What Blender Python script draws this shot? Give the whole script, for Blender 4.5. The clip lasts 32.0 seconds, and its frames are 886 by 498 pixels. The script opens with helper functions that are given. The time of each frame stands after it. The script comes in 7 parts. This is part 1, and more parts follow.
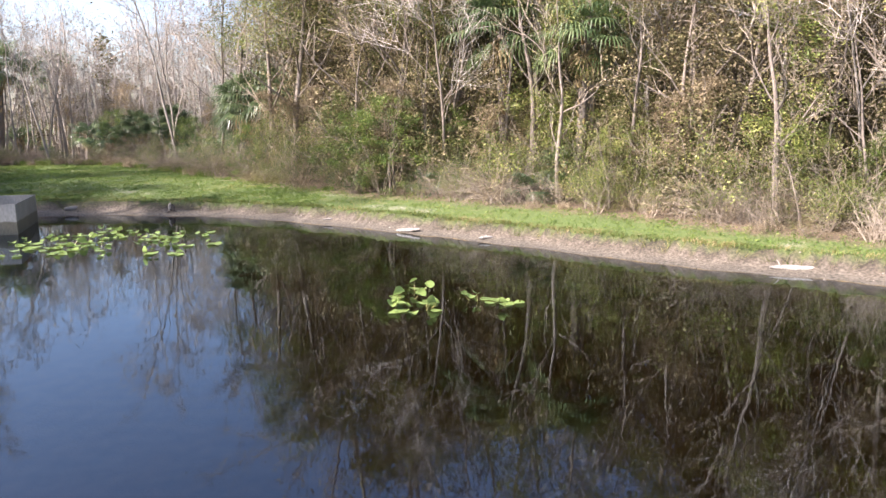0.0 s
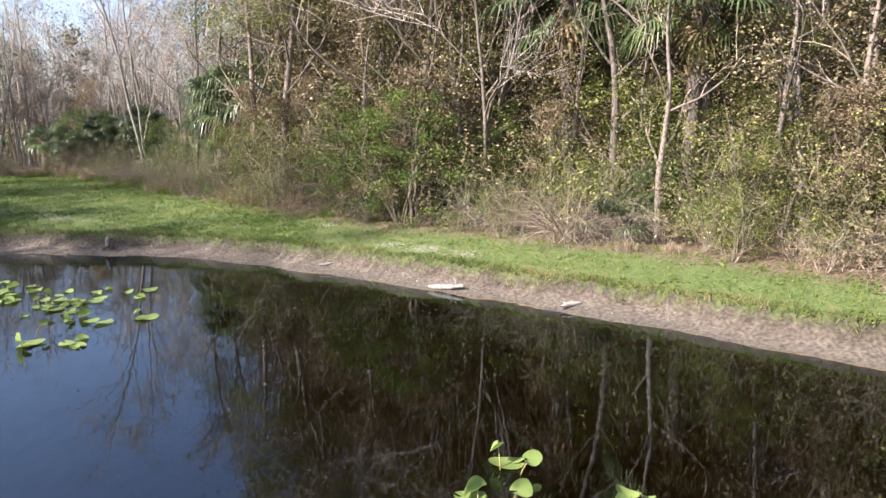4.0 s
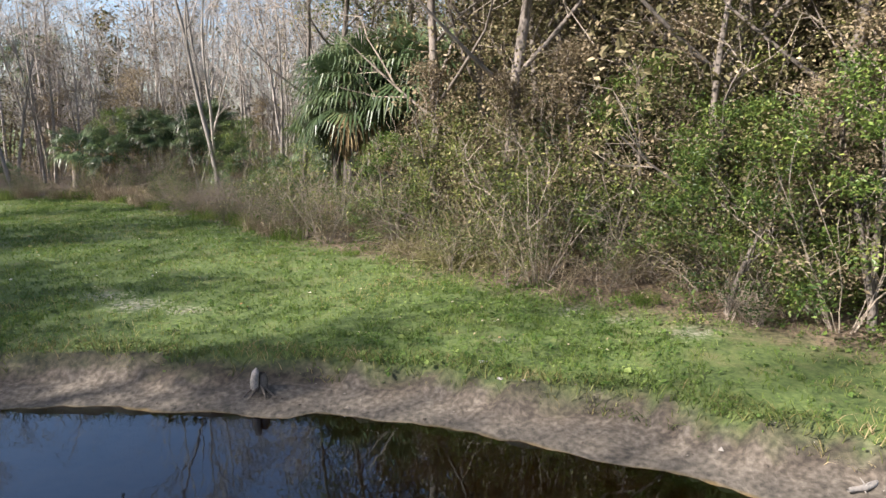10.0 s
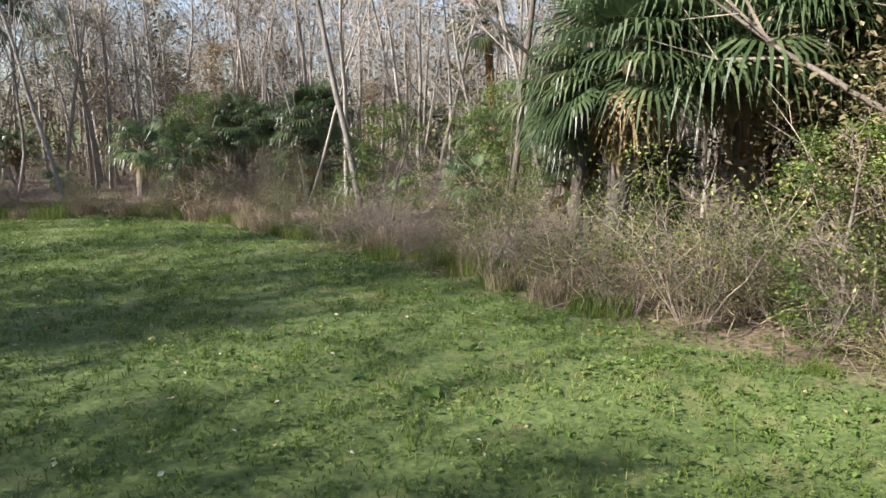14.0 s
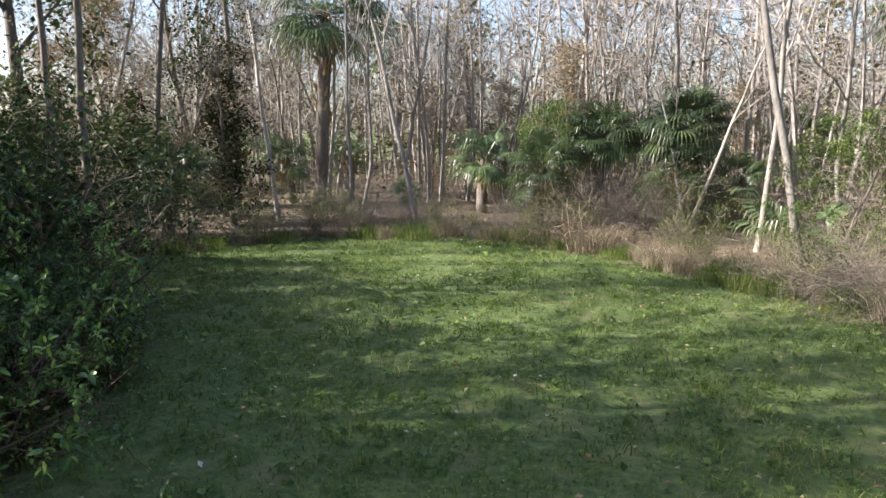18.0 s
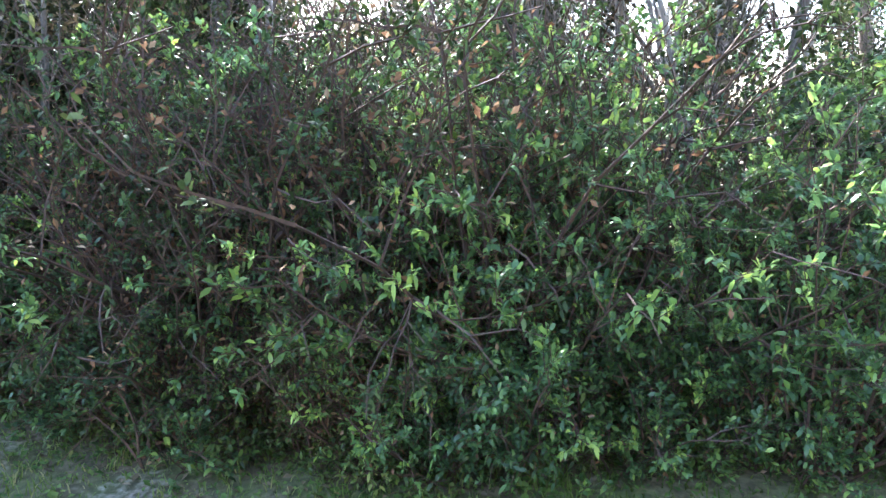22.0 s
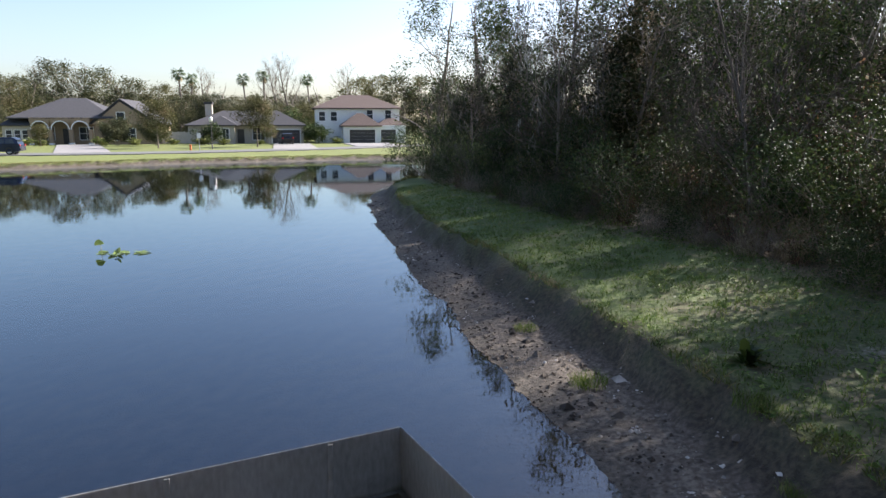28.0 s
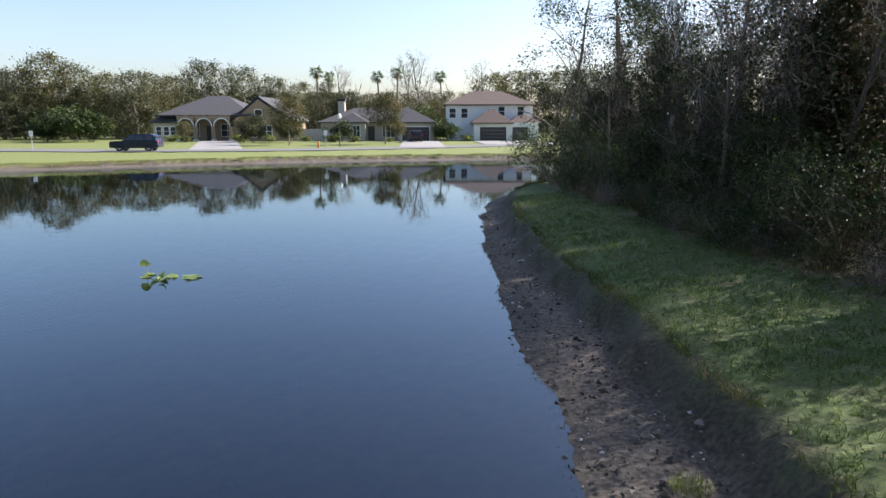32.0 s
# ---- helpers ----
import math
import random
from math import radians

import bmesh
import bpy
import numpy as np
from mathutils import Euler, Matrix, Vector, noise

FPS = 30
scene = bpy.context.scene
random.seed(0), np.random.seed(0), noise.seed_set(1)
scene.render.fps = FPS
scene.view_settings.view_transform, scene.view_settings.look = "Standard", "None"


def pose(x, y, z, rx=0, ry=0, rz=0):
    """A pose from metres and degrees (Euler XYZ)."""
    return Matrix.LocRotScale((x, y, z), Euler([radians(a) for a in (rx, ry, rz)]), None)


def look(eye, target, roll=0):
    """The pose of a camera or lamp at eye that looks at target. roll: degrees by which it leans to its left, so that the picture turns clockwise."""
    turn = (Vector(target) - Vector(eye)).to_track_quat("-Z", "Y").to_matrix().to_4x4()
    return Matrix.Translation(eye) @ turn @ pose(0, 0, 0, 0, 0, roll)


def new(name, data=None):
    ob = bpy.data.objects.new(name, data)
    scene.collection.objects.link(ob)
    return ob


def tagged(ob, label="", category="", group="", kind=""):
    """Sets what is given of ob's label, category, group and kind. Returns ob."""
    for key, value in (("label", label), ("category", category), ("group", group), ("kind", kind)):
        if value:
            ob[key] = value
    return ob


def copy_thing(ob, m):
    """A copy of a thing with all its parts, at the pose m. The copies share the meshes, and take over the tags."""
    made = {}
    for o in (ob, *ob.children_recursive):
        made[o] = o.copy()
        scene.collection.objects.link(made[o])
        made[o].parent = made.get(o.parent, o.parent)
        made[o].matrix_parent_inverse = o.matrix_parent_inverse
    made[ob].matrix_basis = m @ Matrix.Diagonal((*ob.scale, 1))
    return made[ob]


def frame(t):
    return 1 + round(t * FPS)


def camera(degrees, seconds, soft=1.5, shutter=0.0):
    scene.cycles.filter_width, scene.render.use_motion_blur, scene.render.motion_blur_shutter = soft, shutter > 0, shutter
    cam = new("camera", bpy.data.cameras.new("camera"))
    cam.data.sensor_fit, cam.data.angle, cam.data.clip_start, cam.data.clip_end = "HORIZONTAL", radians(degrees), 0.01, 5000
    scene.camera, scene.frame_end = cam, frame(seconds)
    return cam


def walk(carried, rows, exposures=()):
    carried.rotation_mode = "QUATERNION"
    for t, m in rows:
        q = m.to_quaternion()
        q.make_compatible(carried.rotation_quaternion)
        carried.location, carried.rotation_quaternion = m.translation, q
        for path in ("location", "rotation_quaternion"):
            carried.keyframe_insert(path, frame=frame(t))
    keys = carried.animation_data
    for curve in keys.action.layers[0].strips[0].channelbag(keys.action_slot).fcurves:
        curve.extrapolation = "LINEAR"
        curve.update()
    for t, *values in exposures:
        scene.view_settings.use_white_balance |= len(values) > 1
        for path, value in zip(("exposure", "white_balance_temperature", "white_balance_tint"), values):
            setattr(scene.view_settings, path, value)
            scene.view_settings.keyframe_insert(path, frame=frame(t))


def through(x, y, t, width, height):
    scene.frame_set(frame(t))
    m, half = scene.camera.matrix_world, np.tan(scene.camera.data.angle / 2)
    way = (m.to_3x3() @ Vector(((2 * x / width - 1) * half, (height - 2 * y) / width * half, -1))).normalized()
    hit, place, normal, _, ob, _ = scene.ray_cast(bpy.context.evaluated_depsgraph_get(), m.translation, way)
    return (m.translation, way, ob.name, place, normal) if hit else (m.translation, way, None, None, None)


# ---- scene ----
cam = camera(65.34, 32.0)
PATH = [
    (0, pose(-0.000, -0.000, 3.599, 79.72, 0, 0.00)),
    (0.5, pose(0.042, 1.375, 3.596, 79.70, 0, 0.01)),
    (1, pose(0.022, 2.998, 3.590, 79.71, 0, -0.10)),
    (1.5, pose(-0.011, 4.781, 3.582, 79.79, 0, -0.29)),
    (2, pose(-0.019, 6.378, 3.608, 79.95, 0, -0.47)),
    (2.5, pose(-0.067, 7.142, 3.627, 80.03, 0, -0.49)),
    (4.5, pose(-1.863, 7.999, 3.620, 79.91, 0, 0.17)),
    (5, pose(-2.536, 8.356, 3.605, 79.89, 0, 0.33)),
    (5.5, pose(-3.249, 8.918, 3.586, 79.89, 0, 0.44)),
    (6, pose(-3.881, 9.574, 3.580, 79.91, 0, 0.54)),
    (6.5, pose(-4.511, 10.427, 3.583, 79.92, 0, 0.66)),
    (7, pose(-5.153, 11.412, 3.588, 79.98, 0, 0.64)),
    (7.5, pose(-5.752, 12.507, 3.601, 80.04, 0, 0.63)),
    (8, pose(-6.320, 13.669, 3.627, 80.09, 0, 0.61)),
    (8.5, pose(-6.853, 14.930, 3.642, 80.11, 0, 0.70)),
    (9, pose(-7.351, 16.200, 3.648, 80.12, 0, 0.81)),
    (9.5, pose(-7.859, 17.414, 3.651, 80.16, 0, 0.75)),
    (10, pose(-8.319, 18.768, 3.651, 80.17, 0, 0.78)),
    (10.5, pose(-8.763, 20.046, 3.642, 80.17, 0, 0.79)),
    (11, pose(-9.165, 21.280, 3.632, 80.15, 0, 0.81)),
    (11.5, pose(-9.606, 22.531, 3.620, 80.14, 0, 0.71)),
    (12, pose(-10.028, 23.739, 3.605, 80.12, 0, 0.71)),
    (12.5, pose(-10.654, 24.783, 3.578, 80.08, 0, 0.81)),
    (13, pose(-11.655, 25.572, 3.561, 79.98, 0, 1.07)),
    (13.5, pose(-12.956, 26.170, 3.535, 79.85, 0, 1.44)),
    (14, pose(-14.388, 26.666, 3.512, 79.76, 0, 2.00)),
    (14.5, pose(-15.783, 27.101, 3.485, 79.67, 0, 2.50)),
    (16.5, pose(-18.768, 29.443, 3.608, 80.27, 0, 4.09)),
    (17, pose(-18.874, 29.531, 3.620, 80.31, 0, 8.08)),
    (17.5, pose(-18.884, 29.527, 3.637, 80.35, 0, 17.12)),
    (18, pose(-18.861, 29.455, 3.653, 80.36, 0, 21.91)),
    (18.5, pose(-18.858, 29.391, 3.663, 80.38, 0, 28.20)),
    (19, pose(-18.859, 29.361, 3.664, 80.37, 0, 34.77)),
    (19.5, pose(-18.864, 29.339, 3.662, 80.36, 0, 40.34)),
    (20, pose(-18.848, 29.315, 3.667, 80.35, 0, 47.56)),
    (20.5, pose(-18.811, 29.291, 3.669, 80.33, 0, 55.30)),
    (21, pose(-18.809, 29.276, 3.674, 80.24, 0, 66.11)),
    (21.5, pose(-18.794, 29.256, 3.602, 79.95, 0, 81.25)),
    (22, pose(-18.745, 29.263, 3.504, 79.54, 0, 97.66)),
    (22.5, pose(-18.622, 29.101, 3.405, 79.31, 0, 111.61)),
    (23, pose(-17.656, 29.151, 3.488, 79.58, 0, 119.51)),
    (23.5, pose(-16.619, 29.285, 3.594, 79.88, 0, 130.48)),
    (24, pose(-16.473, 29.780, 3.612, 79.87, 0, 143.14)),
    (24.5, pose(-16.601, 29.613, 3.492, 79.64, 0, 158.40)),
    (25, pose(-16.640, 29.530, 3.455, 79.61, 0, 166.72)),
    (25.5, pose(-16.691, 29.354, 3.439, 79.61, 0, 167.04)),
    (26, pose(-16.742, 29.086, 3.438, 79.60, 0, 167.40)),
    (26.5, pose(-16.820, 28.587, 3.673, 79.78, 0, 171.79)),
    (28.5, pose(-17.191, 26.454, 3.602, 79.83, 0, 174.34)),
    (29, pose(-17.336, 25.877, 3.681, 79.86, 0, 175.04)),
    (29.5, pose(-17.408, 25.331, 3.667, 79.81, 0, 175.09)),
    (30, pose(-17.519, 24.735, 3.647, 79.76, 0, 178.28)),
    (30.5, pose(-17.623, 24.114, 3.640, 79.70, 0, 178.29)),
    (31, pose(-17.708, 23.478, 3.634, 79.66, 0, 180.00)),
    (31.5, pose(-17.759, 22.766, 3.624, 79.59, 0, 182.83)),
    (32, pose(-17.853, 22.085, 3.620, 79.57, 0, 184.93)),
]
walk(cam, PATH, exposures=[(0, 2.0, 6600, 23), (2.5, 1.8, 6600, 22), (6, 1.6, 6500, 19), (13, 1.4, 6500, 14), (17, 1.6, 6450, 15), (18, 1.75, 6450, 15), (19, 1.95, 6400, 15), (20.3, 2.7, 6300, 14), (21.3, 4.0, 6100, 15), (22.5, 4.2, 6000, 17), (23.2, 4.2, 6100, 17), (24, 3.4, 6200, 15), (24.5, 2.5, 6200, 15), (25.2, 1.6, 6300, 17), (26, 1.4, 6450, 17), (32, 1.3, 6350, 17)])

# ---- light: afternoon sun over the western trees, clear sky ----
SUN_AZ, SUN_EL = radians(243), radians(33)
world = bpy.data.worlds.new("world")
scene.world = world
world.use_nodes = True
wn = world.node_tree.nodes
sky = wn.new("ShaderNodeTexSky")
sky.sky_type, sky.sun_disc = "NISHITA", False
sky.sun_elevation, sky.sun_rotation = SUN_EL, SUN_AZ
sky.air_density, sky.dust_density, sky.ozone_density = 1.0, 1.7, 1.9
wn["Background"].inputs[1].default_value = 0.098
world.node_tree.links.new(sky.outputs[0], wn["Background"].inputs[0])
sun_data = bpy.data.lights.new("sun", "SUN")
sun_data.energy, sun_data.angle, sun_data.color = 5.0, radians(0.6), (1.0, 0.955, 0.88)
sun = new("sun", sun_data)
sun_way = Vector((math.sin(SUN_AZ) * math.cos(SUN_EL), math.cos(SUN_AZ) * math.cos(SUN_EL), math.sin(SUN_EL)))
sun.matrix_world = look(sun_way * 300, (0, 0, 0))

# ---- materials ----


def nodes_of(name):
    m = bpy.data.materials.new(name)
    m.use_nodes = True
    return m, m.node_tree.nodes, m.node_tree.links, m.node_tree.nodes["Principled BSDF"]


def ramp(n, stops):
    r = n.new("ShaderNodeValToRGB")
    e = r.color_ramp.elements
    while len(e) < len(stops):
        e.new(0.5)
    for el, (p, c) in zip(e, stops):
        el.position, el.color = p, (*c, 1)
    return r


def surface(name, dark, light, scale=4.0, fine=40.0, rough=0.8, bump=0.3, metal=0.0, stretch=(1, 1, 1), vary=0.0, dist=0.02):
    """Grain at two scales, with relief; vary shifts the tone from piece to piece."""
    m, n, l, p = nodes_of(name)
    tc, mp = n.new("ShaderNodeTexCoord"), n.new("ShaderNodeMapping")
    mp.inputs["Scale"].default_value = stretch
    l.new(tc.outputs["Object"], mp.inputs["Vector"])
    a, b = n.new("ShaderNodeTexNoise"), n.new("ShaderNodeTexNoise")
    a.inputs["Scale"].default_value, b.inputs["Scale"].default_value = scale, fine
    a.inputs["Detail"].default_value, b.inputs["Detail"].default_value = 6, 5
    l.new(mp.outputs[0], a.inputs["Vector"])
    l.new(mp.outputs[0], b.inputs["Vector"])
    mx = n.new("ShaderNodeMath")
    mx.operation = "MULTIPLY_ADD"
    mx.inputs[1].default_value = 0.5
    l.new(b.outputs["Fac"], mx.inputs[0])
    h = n.new("ShaderNodeMath")
    h.operation = "MULTIPLY"
    h.inputs[1].default_value = 0.5
    l.new(a.outputs["Fac"], h.inputs[0])
    l.new(h.outputs[0], mx.inputs[2])
    r = ramp(n, [(0.32, dark), (0.68, light)])
    l.new(mx.outputs[0], r.inputs[0])
    out = r.outputs[0]
    if vary:
        oi, hs = n.new("ShaderNodeObjectInfo"), n.new("ShaderNodeHueSaturation")
        mr = n.new("ShaderNodeMapRange")
        mr.inputs["To Min"].default_value, mr.inputs["To Max"].default_value = 1 - vary, 1 + vary
        l.new(oi.outputs["Random"], mr.inputs["Value"])
        l.new(mr.outputs[0], hs.inputs["Value"])
        l.new(out, hs.inputs["Color"])
        out = hs.outputs[0]
    l.new(out, p.inputs["Base Color"])
    p.inputs["Roughness"].default_value, p.inputs["Metallic"].default_value = rough, metal
    if bump:
        bp = n.new("ShaderNodeBump")
        bp.inputs["Strength"].default_value, bp.inputs["Distance"].default_value = bump, dist
        l.new(mx.outputs[0], bp.inputs["Height"])
        l.new(bp.outputs[0], p.inputs["Normal"])
    return m


def foliage(name, stops, rough=0.5, through=0.35, vary=0.25, patch=0.8, gloss=0.14):
    """Leaves: the tone runs from leaf to leaf, from clump to clump and from plant to plant; light shines through them."""
    m, n, l, p = nodes_of(name)
    g, r = n.new("ShaderNodeNewGeometry"), ramp(n, stops)
    tc, nz = n.new("ShaderNodeTexCoord"), n.new("ShaderNodeTexNoise")
    nz.inputs["Scale"].default_value, nz.inputs["Detail"].default_value = patch, 2
    l.new(tc.outputs["Object"], nz.inputs["Vector"])
    big = n.new("ShaderNodeMapRange")
    big.inputs["From Min"].default_value, big.inputs["From Max"].default_value = 0.32, 0.68
    big.inputs["To Min"].default_value, big.inputs["To Max"].default_value = -0.18, 0.55
    l.new(nz.outputs["Fac"], big.inputs["Value"])
    pw, mad = n.new("ShaderNodeMath"), n.new("ShaderNodeMath")
    pw.operation, mad.operation = "POWER", "MULTIPLY_ADD"
    pw.inputs[1].default_value, mad.inputs[1].default_value = 1.6, 0.62
    l.new(g.outputs["Random Per Island"], pw.inputs[0])
    l.new(pw.outputs[0], mad.inputs[0])
    l.new(big.outputs[0], mad.inputs[2])
    l.new(mad.outputs[0], r.inputs[0])
    oi, hs, mr = n.new("ShaderNodeObjectInfo"), n.new("ShaderNodeHueSaturation"), n.new("ShaderNodeMapRange")
    mr.inputs["To Min"].default_value, mr.inputs["To Max"].default_value = 1 - vary, 1 + vary
    l.new(oi.outputs["Random"], mr.inputs["Value"])
    l.new(mr.outputs[0], hs.inputs["Value"])
    l.new(r.outputs[0], hs.inputs["Color"])
    l.new(hs.outputs[0], p.inputs["Base Color"])
    p.inputs["Roughness"].default_value, p.inputs["Specular IOR Level"].default_value = rough, gloss
    t, mix = n.new("ShaderNodeBsdfTranslucent"), n.new("ShaderNodeMixShader")
    l.new(hs.outputs[0], t.inputs["Color"])
    mix.inputs[0].default_value = through
    l.new(p.outputs[0], mix.inputs[1])
    l.new(t.outputs[0], mix.inputs[2])
    l.new(mix.outputs[0], n["Material Output"].inputs["Surface"])
    return m


M_BARK_PALE = surface("bark_pale", (0.12, 0.105, 0.09), (0.41, 0.37, 0.32), 3, 30, 0.9, 0.5, stretch=(1, 1, 0.35), vary=0.3)
M_BARK = surface("bark_grey_brown", (0.06, 0.05, 0.04), (0.24, 0.20, 0.165), 4, 36, 0.9, 0.6, stretch=(1, 1, 0.3), vary=0.25)
M_BARK_RUST = surface("bark_rust", (0.12, 0.06, 0.03), (0.36, 0.19, 0.09), 5, 30, 0.9, 0.6)
M_TWIG = surface("twig", (0.10, 0.08, 0.06), (0.36, 0.30, 0.235), 6, 50, 0.9, 0.0, vary=0.4)
M_TWIG_PALE = surface("pale_twig", (0.17, 0.15, 0.13), (0.50, 0.45, 0.40), 6, 50, 0.9, 0.0, vary=0.25)
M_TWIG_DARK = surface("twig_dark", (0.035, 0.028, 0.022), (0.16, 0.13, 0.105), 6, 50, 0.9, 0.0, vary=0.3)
M_TWIG_RED = surface("twig_red_brown", (0.025, 0.014, 0.01), (0.12, 0.065, 0.042), 6, 50, 0.8, 0.0, vary=0.2)
M_DRY = foliage("dry_stalk", [(0.0, (0.13, 0.10, 0.065)), (0.5, (0.33, 0.265, 0.175)), (1.0, (0.55, 0.47, 0.33))], 0.8, 0.2, 0.25)
M_STRAW = foliage("straw_yellow", [(0.0, (0.14, 0.13, 0.055)), (0.5, (0.29, 0.265, 0.125)), (1.0, (0.45, 0.40, 0.22))], 0.7, 0.25, 0.1)
M_LEAF = foliage("leaf_olive", [(0.0, (0.035, 0.055, 0.014)), (0.4, (0.125, 0.155, 0.036)), (0.75, (0.25, 0.265, 0.07)), (1.0, (0.40, 0.37, 0.15))], 0.45, 0.24, gloss=0.3)
M_LEAF_GREEN = foliage("leaf_fresh_green", [(0.0, (0.03, 0.055, 0.014)), (0.45, (0.085, 0.135, 0.028)), (0.8, (0.18, 0.235, 0.05)), (1.0, (0.30, 0.33, 0.09))], 0.4, 0.25, gloss=0.35)
M_LEAF_TAN = foliage("leaf_faded", [(0.0, (0.10, 0.08, 0.05)), (0.5, (0.23, 0.18, 0.11)), (1.0, (0.38, 0.305, 0.195))], 0.6, 0.22)
M_LEAF_DARK = foliage("leaf_glossy_dark", [(0.0, (0.02, 0.034, 0.012)), (0.5, (0.05, 0.078, 0.024)), (0.85, (0.10, 0.13, 0.04)), (1.0, (0.17, 0.18, 0.065))], 0.55, 0.22, gloss=0.16)
M_FILL = foliage("leaf_mixed", [(0.0, (0.045, 0.045, 0.02)), (0.4, (0.13, 0.12, 0.055)), (0.75, (0.25, 0.21, 0.115)), (1.0, (0.42, 0.345, 0.215))], 0.6, 0.22)
# the western woods' shade is put into this darker copy of leaf_mixed
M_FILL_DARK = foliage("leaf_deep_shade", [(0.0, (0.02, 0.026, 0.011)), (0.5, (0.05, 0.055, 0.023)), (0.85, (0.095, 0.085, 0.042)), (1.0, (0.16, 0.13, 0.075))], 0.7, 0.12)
M_PALM = foliage("palm_frond", [(0.0, (0.05, 0.085, 0.035)), (0.6, (0.105, 0.15, 0.065)), (1.0, (0.23, 0.26, 0.12))], 0.35, 0.3, 0.2, gloss=0.4)
M_PALM_DRY = foliage("palm_frond_dry", [(0.0, (0.20, 0.14, 0.07)), (1.0, (0.42, 0.33, 0.19))], 0.7, 0.25, 0.2)
M_BUSH = foliage("bush_leaf", [(0.0, (0.042, 0.085, 0.034)), (0.4, (0.095, 0.18, 0.058)), (0.7, (0.19, 0.31, 0.075)), (0.95, (0.38, 0.50, 0.10))], 0.3, 0.42, 0.2, gloss=0.5)
M_RUSSET = foliage("dead_leaf_russet", [(0.0, (0.11, 0.06, 0.035)), (0.6, (0.28, 0.155, 0.085)), (1.0, (0.46, 0.32, 0.19))], 0.7, 0.4, 0.1)
M_MOSS = foliage("hanging_moss", [(0.0, (0.13, 0.127, 0.11)), (1.0, (0.32, 0.31, 0.27))], 0.95, 0.25, 0.2)
M_GRASS = foliage("grass_blade", [(0.0, (0.065, 0.11, 0.02)), (0.4, (0.13, 0.19, 0.037)), (0.75, (0.22, 0.265, 0.075)), (1.0, (0.40, 0.34, 0.16))], 0.5, 0.4, 0.0, 0.5)
M_LILY = foliage("lily_leaf", [(0.0, (0.13, 0.19, 0.05)), (0.6, (0.24, 0.32, 0.10)), (0.9, (0.36, 0.42, 0.17)), (1.0, (0.46, 0.40, 0.15))], 0.35, 0.3, 0.1)
M_LILY_STEM = surface("lily_stem", (0.12, 0.10, 0.03), (0.30, 0.26, 0.08), 8, 40, 0.5, 0.0)

# ---- meshes from arrays ----


def mesh_from(name, verts, faces, material):
    """verts: n x 3; faces: arrays of triangles or quads."""
    me = bpy.data.meshes.new(name)
    verts = np.asarray(verts, dtype=np.float32)
    faces = [np.asarray(f, dtype=np.int32) for f in faces if len(f)]
    me.vertices.add(len(verts))
    me.vertices.foreach_set("co", verts.ravel())
    loops = np.concatenate([f.ravel() for f in faces])
    sizes = np.concatenate([np.full(len(f), f.shape[1], np.int32) for f in faces])
    me.loops.add(len(loops))
    me.loops.foreach_set("vertex_index", loops)
    me.polygons.add(len(sizes))
    me.polygons.foreach_set("loop_start", np.concatenate([[0], np.cumsum(sizes)[:-1]]).astype(np.int32))
    me.polygons.foreach_set("loop_total", sizes)
    me.polygons.foreach_set("use_smooth", np.zeros(len(sizes), dtype=bool))
    me.materials.append(material)
    me.update(calc_edges=True)
    return me


def smooth(me):
    me.polygons.foreach_set("use_smooth", np.ones(len(me.polygons), dtype=bool))
    return me


